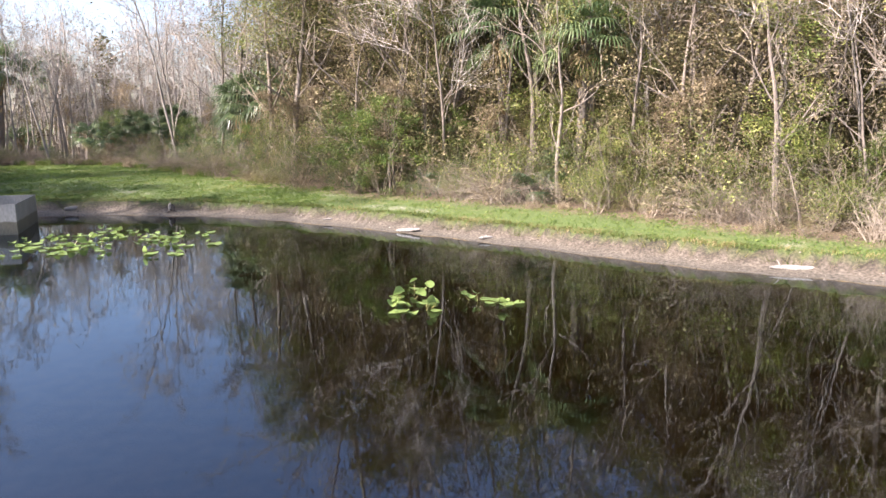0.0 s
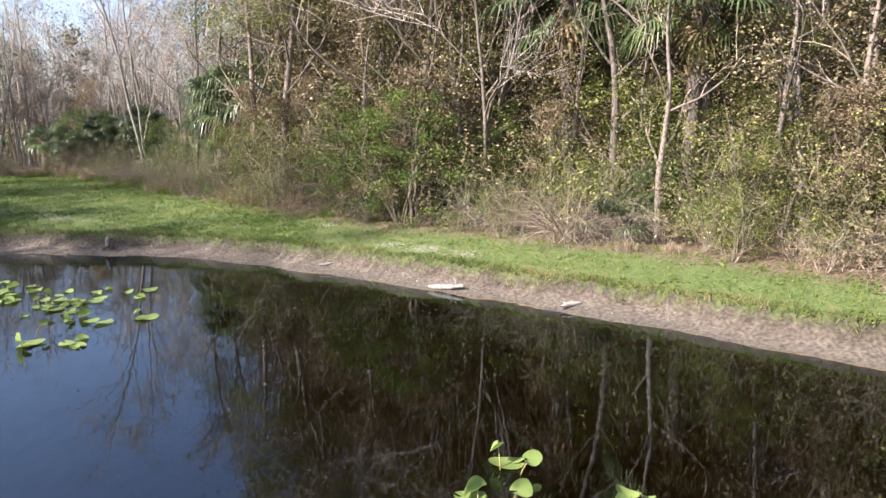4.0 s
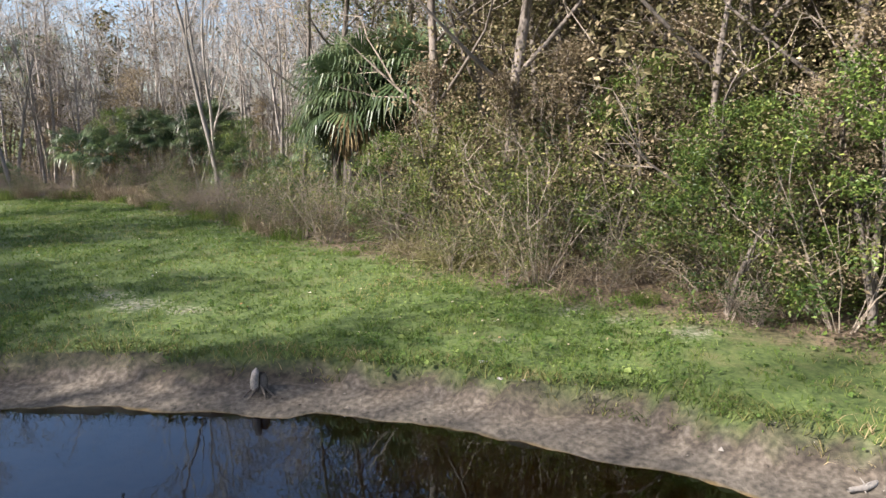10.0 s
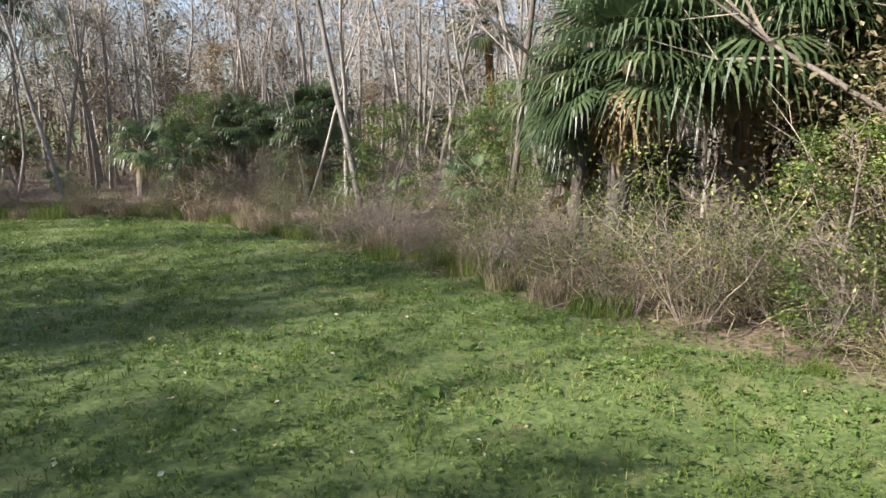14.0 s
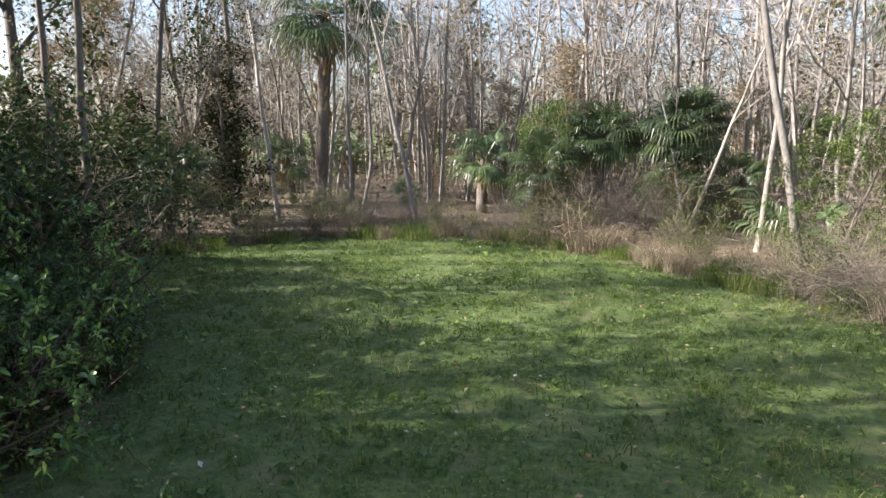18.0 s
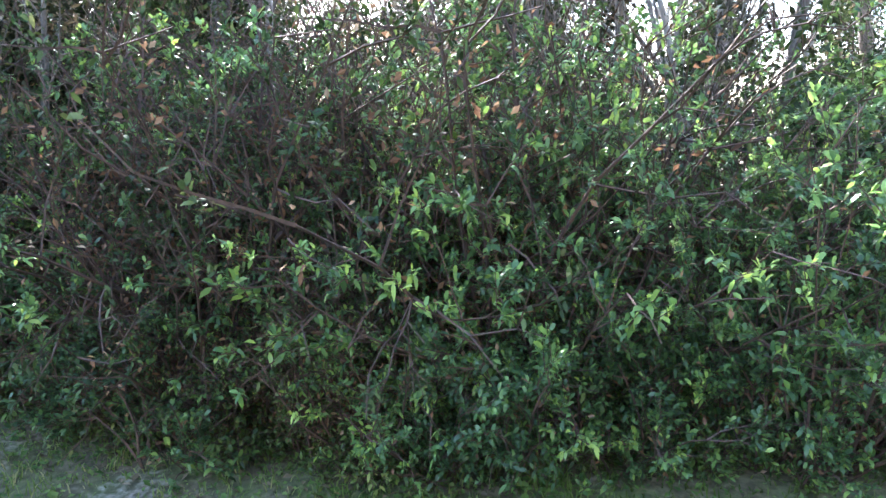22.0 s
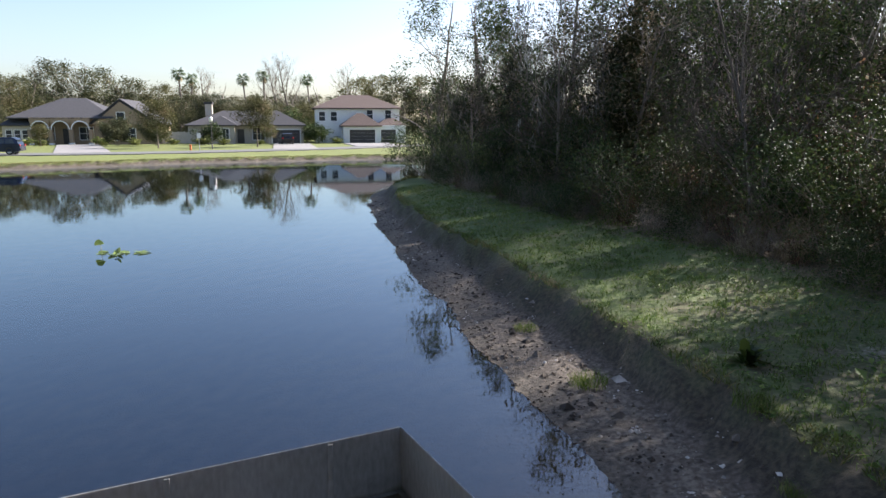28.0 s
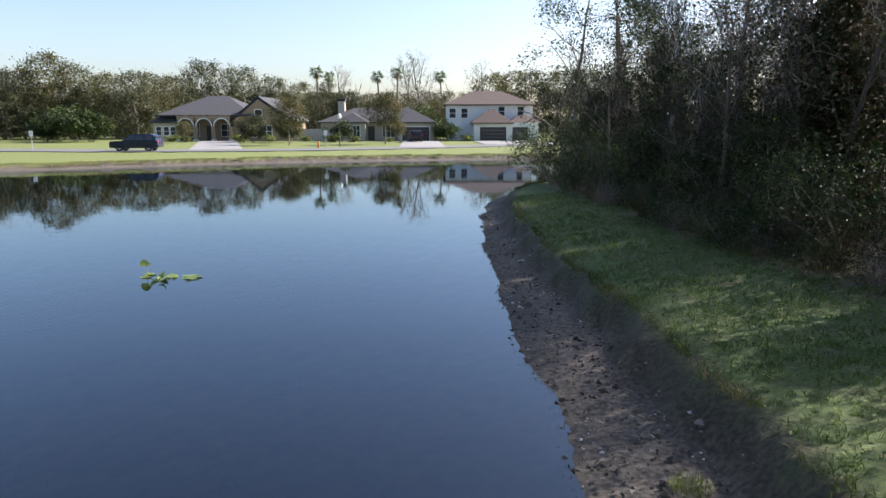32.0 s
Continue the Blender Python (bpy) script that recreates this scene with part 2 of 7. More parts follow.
class Shape:
    """Gathers vertices and faces of one mesh."""

    def __init__(self):
        self.v, self.f3, self.f4, self.n = [], [], [], 0

    def add(self, v, f3=None, f4=None):
        self.v.append(np.asarray(v, float))
        if f3 is not None and len(f3):
            self.f3.append(np.asarray(f3) + self.n)
        if f4 is not None and len(f4):
            self.f4.append(np.asarray(f4) + self.n)
        self.n += len(v)

    def mesh(self, name, material):
        fs = [np.concatenate(f) for f in (self.f3, self.f4) if f]
        return mesh_from(name, np.concatenate(self.v), fs, material)

    def tube(self, pts, radii, sides=5):
        pts = np.asarray(pts, float)
        d = np.gradient(pts, axis=0)
        d /= np.linalg.norm(d, axis=1)[:, None] + 1e-9
        ref = np.where(np.abs(d[:, 2:3]) > 0.9, [[1.0, 0, 0]], [[0, 0, 1.0]])
        a = np.cross(d, ref)
        a /= np.linalg.norm(a, axis=1)[:, None] + 1e-9
        b = np.cross(d, a)
        ang = np.arange(sides) * 2 * np.pi / sides
        ring = a[:, None] * np.cos(ang)[None, :, None] + b[:, None] * np.sin(ang)[None, :, None]
        v = pts[:, None] + ring * np.asarray(radii)[:, None, None]
        k = len(pts)
        i, j = np.meshgrid(np.arange(k - 1), np.arange(sides), indexing="ij")
        j2 = (j + 1) % sides
        q = np.stack([i * sides + j, i * sides + j2, (i + 1) * sides + j2, (i + 1) * sides + j], -1).reshape(-1, 4)
        self.add(v.reshape(-1, 3), f4=q)

    def leaves(self, pos, size, rng, flat=0.0, long=1.6, droop=0.0):
        """A folded leaf of two triangles at each place; flat: how far the leaves lie level."""
        n = len(pos)
        up = rng.normal(size=(n, 3)) * (1.0 - 0.6 * flat)
        up[:, 2] = np.abs(up[:, 2]) + 2.0 * flat
        up /= np.linalg.norm(up, axis=1)[:, None]
        d = np.cross(up, rng.normal(size=(n, 3)))
        d[:, 2] -= droop
        d /= np.linalg.norm(d, axis=1)[:, None] + 1e-9
        s = np.cross(d, up)
        sz = np.broadcast_to(size, (n,))[:, None]
        base, tip = pos - d * sz * long * 0.5, pos + d * sz * long * 0.5
        l_, r_ = pos + s * sz * 0.42 + up * sz * 0.14, pos - s * sz * 0.42 + up * sz * 0.14
        v = np.stack([base, r_, tip, l_], 1).reshape(-1, 3)
        k = np.arange(n)[:, None] * 4
        self.add(v, f3=np.concatenate([k + [0, 1, 2], k + [0, 2, 3]]))

    def rosettes(self, tips, ways, per, size, rng):
        """Whorls of pointed, slightly folded leaves round shoot tips."""
        n = len(tips) * per
        d = np.repeat(ways, per, axis=0) * 0.55 + rng.normal(size=(n, 3)) * 0.62 + np.array([0, 0, 0.12])
        d /= np.linalg.norm(d, axis=1)[:, None] + 1e-9
        side = np.cross(d, np.array([0, 0, 1.0]) + rng.normal(size=(n, 3)) * 0.45)
        side /= np.linalg.norm(side, axis=1)[:, None] + 1e-9
        up = np.cross(side, d)
        ln = (size * rng.uniform(0.6, 1.3, n))[:, None]
        b = np.repeat(tips, per, axis=0) - np.repeat(ways, per, axis=0) * rng.uniform(0, 0.13, (n, 1)) + rng.normal(size=(n, 3)) * 0.012
        v = np.stack([b, b + d * ln * 0.35 + side * ln * 0.19 + up * ln * 0.05, b + d * ln * 0.35 - side * ln * 0.19 + up * ln * 0.05,
                      b + d * ln * 0.72 + side * ln * 0.16 + up * ln * 0.03, b + d * ln * 0.72 - side * ln * 0.16 + up * ln * 0.03, b + d * ln - [0, 0, 0.12] * ln], 1)
        k = np.arange(n)[:, None] * 6
        self.add(v.reshape(-1, 3), f3=np.concatenate([k + [0, 1, 2], k + [3, 5, 4]]), f4=k + [1, 3, 4, 2])

    def box(self, x0, x1, y0, y1, z0, z1):
        v = [(x, y, z) for z in (z0, z1) for y in (y0, y1) for x in (x0, x1)]
        self.add(v, f4=[(0, 2, 3, 1), (4, 5, 7, 6), (0, 1, 5, 4), (2, 6, 7, 3), (0, 4, 6, 2), (1, 3, 7, 5)])


FINE = {"branchwork", "foliage", "stem_thicket", "cane_thicket", "side_growth", "blade_tuft", "stub_sleeve", "crown", "faded_vine", "hanging_moss", "frond_crown", "dead_skirt", "dead_leaves"}


def part(name, me, parent, label=""):
    ob = new(name, me)
    ob.parent = parent
    if name in FINE:
        tagged(ob, kind="stuff")
    if label:
        tagged(ob, label)
    return ob


def thing(name, label, category, group="", kind="", m=None):
    ob = new(name)
    ob.empty_display_size = 0.2
    if m is not None:
        ob.matrix_basis = m
    return tagged(ob, label, category, group, kind)


# ---- plan: the pond's edge, the edge of the woods ----


def curve_through(pts, step, closed=False):
    """A smooth line through the points."""
    pts = np.asarray(pts, float)
    k = len(pts)
    out = []
    for i in range(k if closed else k - 1):
        p0, p1 = pts[(i - 1) % k if closed else max(i - 1, 0)], pts[i]
        p2, p3 = pts[(i + 1) % k], pts[(i + 2) % k if closed else min(i + 2, k - 1)]
        n = max(2, int(np.linalg.norm(p2 - p1) / step))
        t = (np.arange(n) / n)[:, None]
        out.append(0.5 * (2 * p1 + (p2 - p0) * t + (2 * p0 - 5 * p1 + 4 * p2 - p3) * t * t + (3 * p1 - p0 - 3 * p2 + p3) * t ** 3))
    if not closed:
        out.append(pts[-1:])
    return np.concatenate(out)


POND = curve_through([(24, 5), (10, 15.1), (6.3, 17.2), (2.5, 20.1), (-1.3, 22.8), (-5.5, 25.4), (-8, 26.7), (-10.5, 27.2), (-12.8, 27.4),
                      (-15.2, 27.2), (-17.3, 26.6), (-18.8, 25.2), (-19.35, 23.2), (-19.5, 21.8), (-19.2, 18.8), (-18.7, 15.3), (-18.2, 10.8),
                      (-17.6, 4.3), (-17.1, -6), (-17.9, -12), (-21.3, -20), (-31, -34), (-35, -44), (-21.3, -46.2), (-3, -40.7), (9.5, -33.2),
                      (19, -25.9), (35, -14), (41, -4), (36, 3)], 0.9, True)
WOODS = curve_through([(34, 1), (22, 9), (11, 16.9), (7, 20.3), (3, 24), (-1.3, 27), (-5, 29.4), (-8.6, 32.2), (-12, 35.2), (-15, 38.8),
                       (-18.5, 42.6), (-21.5, 45), (-25, 46), (-29, 44), (-30.4, 41), (-28, 38), (-25.2, 35.2), (-23.8, 32.4), (-23.4, 29.8),
                       (-23.6, 27), (-24.2, 24), (-24.8, 21), (-25, 18), (-24.3, 13), (-22.9, 8), (-21.7, 1.5), (-20.5, -6), (-20.1, -12),
                       (-22.3, -16), (-31.3, -22), (-46, -30)], 1.0)


def to_line(p, line, closed):
    """Distance of points from a line, with its sign (positive to the right of the way along it)."""
    a = line if closed else line[:-1]
    d = (np.roll(line, -1, axis=0) if closed else line[1:]) - a
    dd = (d * d).sum(1) + 1e-12
    out = np.empty(len(p))
    for i in range(0, len(p), 4000):
        w = p[i:i + 4000, None] - a[None]
        t = np.clip((w * d).sum(2) / dd, 0, 1)
        q = w - t[:, :, None] * d
        r = np.hypot(q[:, :, 0], q[:, :, 1])
        k = r.argmin(1)
        n = np.arange(len(k))
        side = np.sign(d[k, 1] * w[n, k, 0] - d[k, 0] * w[n, k, 1])
        out[i:i + 4000] = r[n, k] * np.where(side == 0, 1, side)
    return out


def in_poly(p, poly):
    x0, y0 = poly[:, 0], poly[:, 1]
    x1, y1 = np.roll(x0, -1), np.roll(y0, -1)
    out = np.empty(len(p), bool)
    for i in range(0, len(p), 4000):
        x, y = p[i:i + 4000, :1], p[i:i + 4000, 1:]
        out[i:i + 4000] = (((y0 > y) != (y1 > y)) & (x < (x1 - x0) * (y - y0) / (y1 - y0 + 1e-12) + x0)).sum(1) % 2 == 1
    return out


def wave(x, y, s, seed):
    """Cheap smooth noise from a few sines, about -1 to 1."""
    r = np.random.RandomState(seed)
    z = 0
    for _ in range(6):
        a, k, f = r.uniform(0, 6.283), r.uniform(0.6, 1.7) * 6.283 / s, r.uniform(0, 6.283)
        z = z + np.sin((x * math.cos(a) + y * math.sin(a)) * k + f)
    return z / 3.2


def shore_of(p):
    """Metres from the water's edge, positive on land."""
    d = np.abs(to_line(p, POND, True))
    d = np.where(in_poly(p, POND), -d, d)
    return d + 0.10 * wave(p[:, 0], p[:, 1], 2.2, 3) + 0.05 * wave(p[:, 0], p[:, 1], 0.8, 4)


def beach_width(p):
    west = np.clip((-p[:, 0] - 14) / 3, 0, 1) * np.clip((p[:, 1] - 2) / 10, 0, 1) * np.clip((31 - p[:, 1]) / 3, 0, 1)
    return 0.74 + 0.6 * west + 0.12 * wave(p[:, 0], p[:, 1], 3.1, 8)


def steep_west(p):
    """The western bank drops more steeply, over bare soil."""
    return np.clip((-p[:, 0] - 15.5) / 2, 0, 1) * np.clip((26 - p[:, 1]) / 3, 0, 1) * np.clip((p[:, 1] + 14) / 6, 0, 1)


def height_of(p, d=None):
    d = shore_of(p) if d is None else d
    w = beach_width(p)
    far = np.clip((-12 - p[:, 1]) / 12, 0, 1)
    beach = np.clip(d / w, 0, 1) * 0.17
    scarp = np.clip((d - w) / (0.14 + 0.3 * steep_west(p)), 0, 1)
    scarp = scarp * scarp * (3 - 2 * scarp) * (0.3 + 0.16 * steep_west(p))
    lawn = np.clip((d - w - 0.28) * 0.075, 0, 0.42 * (1 - far) + 0.1 * far)
    bed = np.clip(d, -9, 0) * 0.16
    rough = np.clip(d / 0.4, 0, 1) * (0.018 * wave(p[:, 0], p[:, 1], 0.9, 5) + 0.02 * wave(p[:, 0], p[:, 1], 4.5, 6))
    return beach + scarp + lawn + bed + rough


def ground_at(x, y):
    return float(height_of(np.array([[x, y]], float))[0])


def graded(spans, far_lo, far_hi):
    """Grid lines: even steps over the near spans, wider and wider beyond them."""
    core = np.unique(np.concatenate([np.linspace(a, b, int((b - a) / step) + 1) for a, b, step in spans]).round(4))
    right, left, s, x = [], [], spans[-1][2], core[-1]
    while x < far_hi:
        s *= 1.13
        x += s
        right.append(x)
    s, x = spans[0][2], core[0]
    while x > far_lo:
        s *= 1.13
        x -= s
        left.append(x)
    return np.concatenate([left[::-1], core, right])


gx = graded([(-62, -31, 0.6), (-31, 12, 0.26), (12, 44, 0.6)], -2600, 2600)
gy = graded([(-52, -10, 0.5), (-10, 47, 0.26)], -2600, 2600)
GX, GY = np.meshgrid(gx, gy, indexing="ij")
GP = np.stack([GX.ravel(), GY.ravel()], 1)
G_SHORE = shore_of(GP)
G_WOODS = to_line(GP, WOODS, False)
inside_close = (np.abs(GP[:, 0]) < 90) & (np.abs(GP[:, 1]) < 90)
GZ = height_of(GP, G_SHORE)
nx, ny = len(gx), len(gy)
ii, jj = np.meshgrid(np.arange(nx - 1), np.arange(ny - 1), indexing="ij")
quads = np.stack([ii * ny + jj, (ii + 1) * ny + jj, (ii + 1) * ny + jj + 1, ii * ny + jj + 1], -1).reshape(-1, 4)


def ground_material():
    m, n, l, p = nodes_of("ground")
    tc = n.new("ShaderNodeTexCoord")

    def noise_node(s, detail=6):
        t = n.new("ShaderNodeTexNoise")
        t.inputs["Scale"].default_value, t.inputs["Detail"].default_value = s, detail
        l.new(tc.outputs["Object"], t.inputs["Vector"])
        return t

    def mixed(fac, a, b):
        x = n.new("ShaderNodeMix")
        x.data_type = "RGBA"
        l.new(fac, x.inputs[0])
        l.new(a, x.inputs[6])
        l.new(b, x.inputs[7])
        return x.outputs[2]

    def ranged(value, lo, hi):
        r = n.new("ShaderNodeMapRange")
        r.inputs["From Min"].default_value, r.inputs["From Max"].default_value = lo, hi
        l.new(value, r.inputs["Value"])
        return r.outputs[0]

    def attr(name):
        a = n.new("ShaderNodeAttribute")
        a.attribute_name = name
        return a.outputs["Fac"]

    def plus(a, b, k):
        x = n.new("ShaderNodeMath")
        x.operation = "MULTIPLY_ADD"
        l.new(b, x.inputs[0])
        x.inputs[1].default_value = k
        l.new(a, x.inputs[2])
        return x.outputs[0]

    big, mid, fine, grit = noise_node(0.35), noise_node(2.2), noise_node(14), noise_node(60)
    lawn_a, lawn_b = ramp(n, [(0.25, (0.035, 0.06, 0.014)), (0.5, (0.08, 0.118, 0.027)), (0.78, (0.15, 0.185, 0.05))]), ramp(n, [(0.3, (0.06, 0.085, 0.02)), (0.7, (0.24, 0.22, 0.09))])
    l.new(fine.outputs["Fac"], lawn_a.inputs[0])
    l.new(grit.outputs["Fac"], lawn_b.inputs[0])
    lawn = mixed(ranged(plus(mid.outputs["Fac"], big.outputs["Fac"], 0.6), 0.84, 1.08), lawn_a.outputs[0], lawn_b.outputs[0])
    sand, mud = ramp(n, [(0.3, (0.045, 0.035, 0.025)), (0.52, (0.10, 0.08, 0.058)), (0.8, (0.22, 0.185, 0.145))]), ramp(n, [(0.3, (0.035, 0.03, 0.022)), (0.7, (0.13, 0.11, 0.085))])
    l.new(plus(fine.outputs["Fac"], grit.outputs["Fac"], 0.15), sand.inputs[0])
    l.new(fine.outputs["Fac"], mud.inputs[0])
    beach = mixed(ranged(plus(attr("shore"), mid.outputs["Fac"], 1.1), 0.7, 1.3), mud.outputs[0], sand.outputs[0])
    litter = ramp(n, [(0.3, (0.035, 0.026, 0.016)), (0.55, (0.11, 0.08, 0.05)), (0.75, (0.22, 0.16, 0.10))])
    l.new(plus(fine.outputs["Fac"], grit.outputs["Fac"], 0.2), litter.inputs[0])
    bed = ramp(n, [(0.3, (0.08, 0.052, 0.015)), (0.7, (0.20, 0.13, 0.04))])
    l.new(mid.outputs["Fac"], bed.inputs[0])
    edge = plus(attr("lawn"), mid.outputs["Fac"], 0.5)
    mown = ramp(n, [(0.3, (0.075, 0.10, 0.02)), (0.7, (0.16, 0.185, 0.045))])
    l.new(plus(fine.outputs["Fac"], mid.outputs["Fac"], 0.2), mown.inputs[0])
    lawn = mixed(attr("mown"), lawn, mown.outputs[0])
    worn = ramp(n, [(0.3, (0.035, 0.03, 0.018)), (0.5, (0.07, 0.066, 0.03)), (0.75, (0.145, 0.125, 0.07))])
    l.new(plus(fine.outputs["Fac"], grit.outputs["Fac"], 0.2), worn.inputs[0])
    lawn = mixed(ranged(plus(attr("wear"), mid.outputs["Fac"], 1.6), 1.0, 1.6), lawn, worn.outputs[0])
    c = mixed(ranged(edge, 0.15, 0.42), beach, lawn)
    dust = ramp(n, [(0.3, (0.10, 0.085, 0.06)), (0.55, (0.22, 0.195, 0.155)), (0.8, (0.36, 0.33, 0.27))])
    l.new(plus(fine.outputs["Fac"], grit.outputs["Fac"], 0.25), dust.inputs[0])
    c = mixed(ranged(plus(attr("bare"), fine.outputs["Fac"], 0.9), 0.75, 1.15), c, dust.outputs[0])
    soil = ramp(n, [(0.35, (0.02, 0.015, 0.01)), (0.7, (0.07, 0.05, 0.033))])
    l.new(fine.outputs["Fac"], soil.inputs[0])
    c = mixed(attr("scarp"), c, soil.outputs[0])
    c = mixed(ranged(plus(attr("woods"), mid.outputs["Fac"], 1.5), 0.4, 1.2), c, litter.outputs[0])
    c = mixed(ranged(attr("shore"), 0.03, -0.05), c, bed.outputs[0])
    l.new(c, p.inputs["Base Color"])
    p.inputs["Roughness"].default_value = 0.9
    bp = n.new("ShaderNodeBump")
    bp.inputs["Strength"].default_value, bp.inputs["Distance"].default_value = 0.6, 0.028
    l.new(plus(fine.outputs["Fac"], grit.outputs["Fac"], 0.4), bp.inputs["Height"])
    l.new(bp.outputs[0], p.inputs["Normal"])
    return m


# trodden, thin grass on the shaded western bank; bare soil on the little scarp
G_WEAR = np.clip((-GP[:, 0] - 18.5) / 2, 0, 1) * np.clip((31 - GP[:, 1]) / 4, 0, 1) * np.clip((GP[:, 1] + 12) / 10, 0, 1) * (0.25 + 0.45 * np.clip((GP[:, 1] - 14) / 8, 0, 1))
G_STEEP = steep_west(GP)
G_SCARP = np.clip(1.25 - np.abs(G_SHORE - beach_width(GP) - 0.06 - 0.14 * G_STEEP) / (0.2 + 0.22 * G_STEEP), 0, 1) * 0.9
# thin sandy spots in the lawn: place and half-width
BARE_SPOTS = ((-13.8, 30.4, 0.55), (-14.6, 30.9, 0.5), (-12.9, 30.2, 0.4), (-7.5, 28.75, 0.25), (-6.3, 30.0, 0.4), (-4.7, 28.8, 0.45), (-5.6, 29.5, 0.3), (-2.6, 25.9, 0.5), (-1.7, 25.2, 0.6), (-0.7, 24.6, 0.5), (9.0, 17.6, 0.4),
              (-23.4, 24.6, 0.6), (-22.7, 24.3, 0.45), (-24.0, 20.6, 0.5), (-23.4, 19.4, 0.45), (-23.2, 26.2, 0.4))


def bareness(p):
    out = np.zeros(len(p))
    for x, y, r in BARE_SPOTS:
        out = np.maximum(out, 0.5 * np.exp(-(((p[:, 0] - x) / (r * 1.5)) ** 2 + ((p[:, 1] - y) / r) ** 2)))
    return out


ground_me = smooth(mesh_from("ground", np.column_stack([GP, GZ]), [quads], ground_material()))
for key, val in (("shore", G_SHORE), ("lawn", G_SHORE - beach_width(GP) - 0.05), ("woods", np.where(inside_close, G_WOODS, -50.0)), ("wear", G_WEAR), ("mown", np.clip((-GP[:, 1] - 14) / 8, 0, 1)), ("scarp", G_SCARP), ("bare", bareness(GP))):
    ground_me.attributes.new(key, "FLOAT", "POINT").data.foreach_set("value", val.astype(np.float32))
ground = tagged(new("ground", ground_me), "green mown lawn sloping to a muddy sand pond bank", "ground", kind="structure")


def water_material():
    m, n, l, p = nodes_of("pond_water")
    fr, tr, gl, mix = n.new("ShaderNodeFresnel"), n.new("ShaderNodeBsdfTransparent"), n.new("ShaderNodeBsdfGlossy"), n.new("ShaderNodeMixShader")
    fr.inputs["IOR"].default_value = 1.8
    tr.inputs["Color"].default_value = (0.6, 0.34, 0.1, 1)
    gl.inputs["Roughness"].default_value = 0.02
    gl.inputs["Color"].default_value = (0.8, 0.91, 1.0, 1)
    tc, nz, bp = n.new("ShaderNodeTexCoord"), n.new("ShaderNodeTexNoise"), n.new("ShaderNodeBump")
    nz.inputs["Scale"].default_value, nz.inputs["Detail"].default_value = 1.3, 3
    l.new(tc.outputs["Object"], nz.inputs["Vector"])
    bp.inputs["Strength"].default_value, bp.inputs["Distance"].default_value = 0.12, 0.02
    l.new(nz.outputs["Fac"], bp.inputs["Height"])
    for q in (fr, gl):
        l.new(bp.outputs[0], q.inputs["Normal"])
    l.new(fr.outputs[0], mix.inputs[0])
    l.new(tr.outputs[0], mix.inputs[1])
    l.new(gl.outputs[0], mix.inputs[2])
    l.new(mix.outputs[0], n["Material Output"].inputs["Surface"])
    return m


sh = Shape()
sh.add([(-60, -60, 0), (60, -60, 0), (60, 40, 0), (-60, 40, 0)], f4=[(0, 1, 2, 3)])
water = tagged(new("water", sh.mesh("water", water_material())), "still dark tea-brown pond water reflecting woods and sky", "water", kind="structure")

# ---- plants ----


def stem(rng, base, way, length, segs, wobble, lift=0.0):
    """A wandering line of points."""
    pts, d = [np.array(base, float)], np.array(way, float)
    d /= np.linalg.norm(d)
    for _ in range(segs):
        d = d + rng.normal(size=3) * wobble + np.array([0, 0, lift])
        d /= np.linalg.norm(d)
        pts.append(pts[-1] + d * length / segs)
    return np.array(pts)


def spread(rng, d, angle):
    """A way that leaves d by about the angle."""
    s = np.cross(d, rng.normal(size=3))
    s /= np.linalg.norm(s) + 1e-9
    return d * math.cos(angle) + s * math.sin(angle)


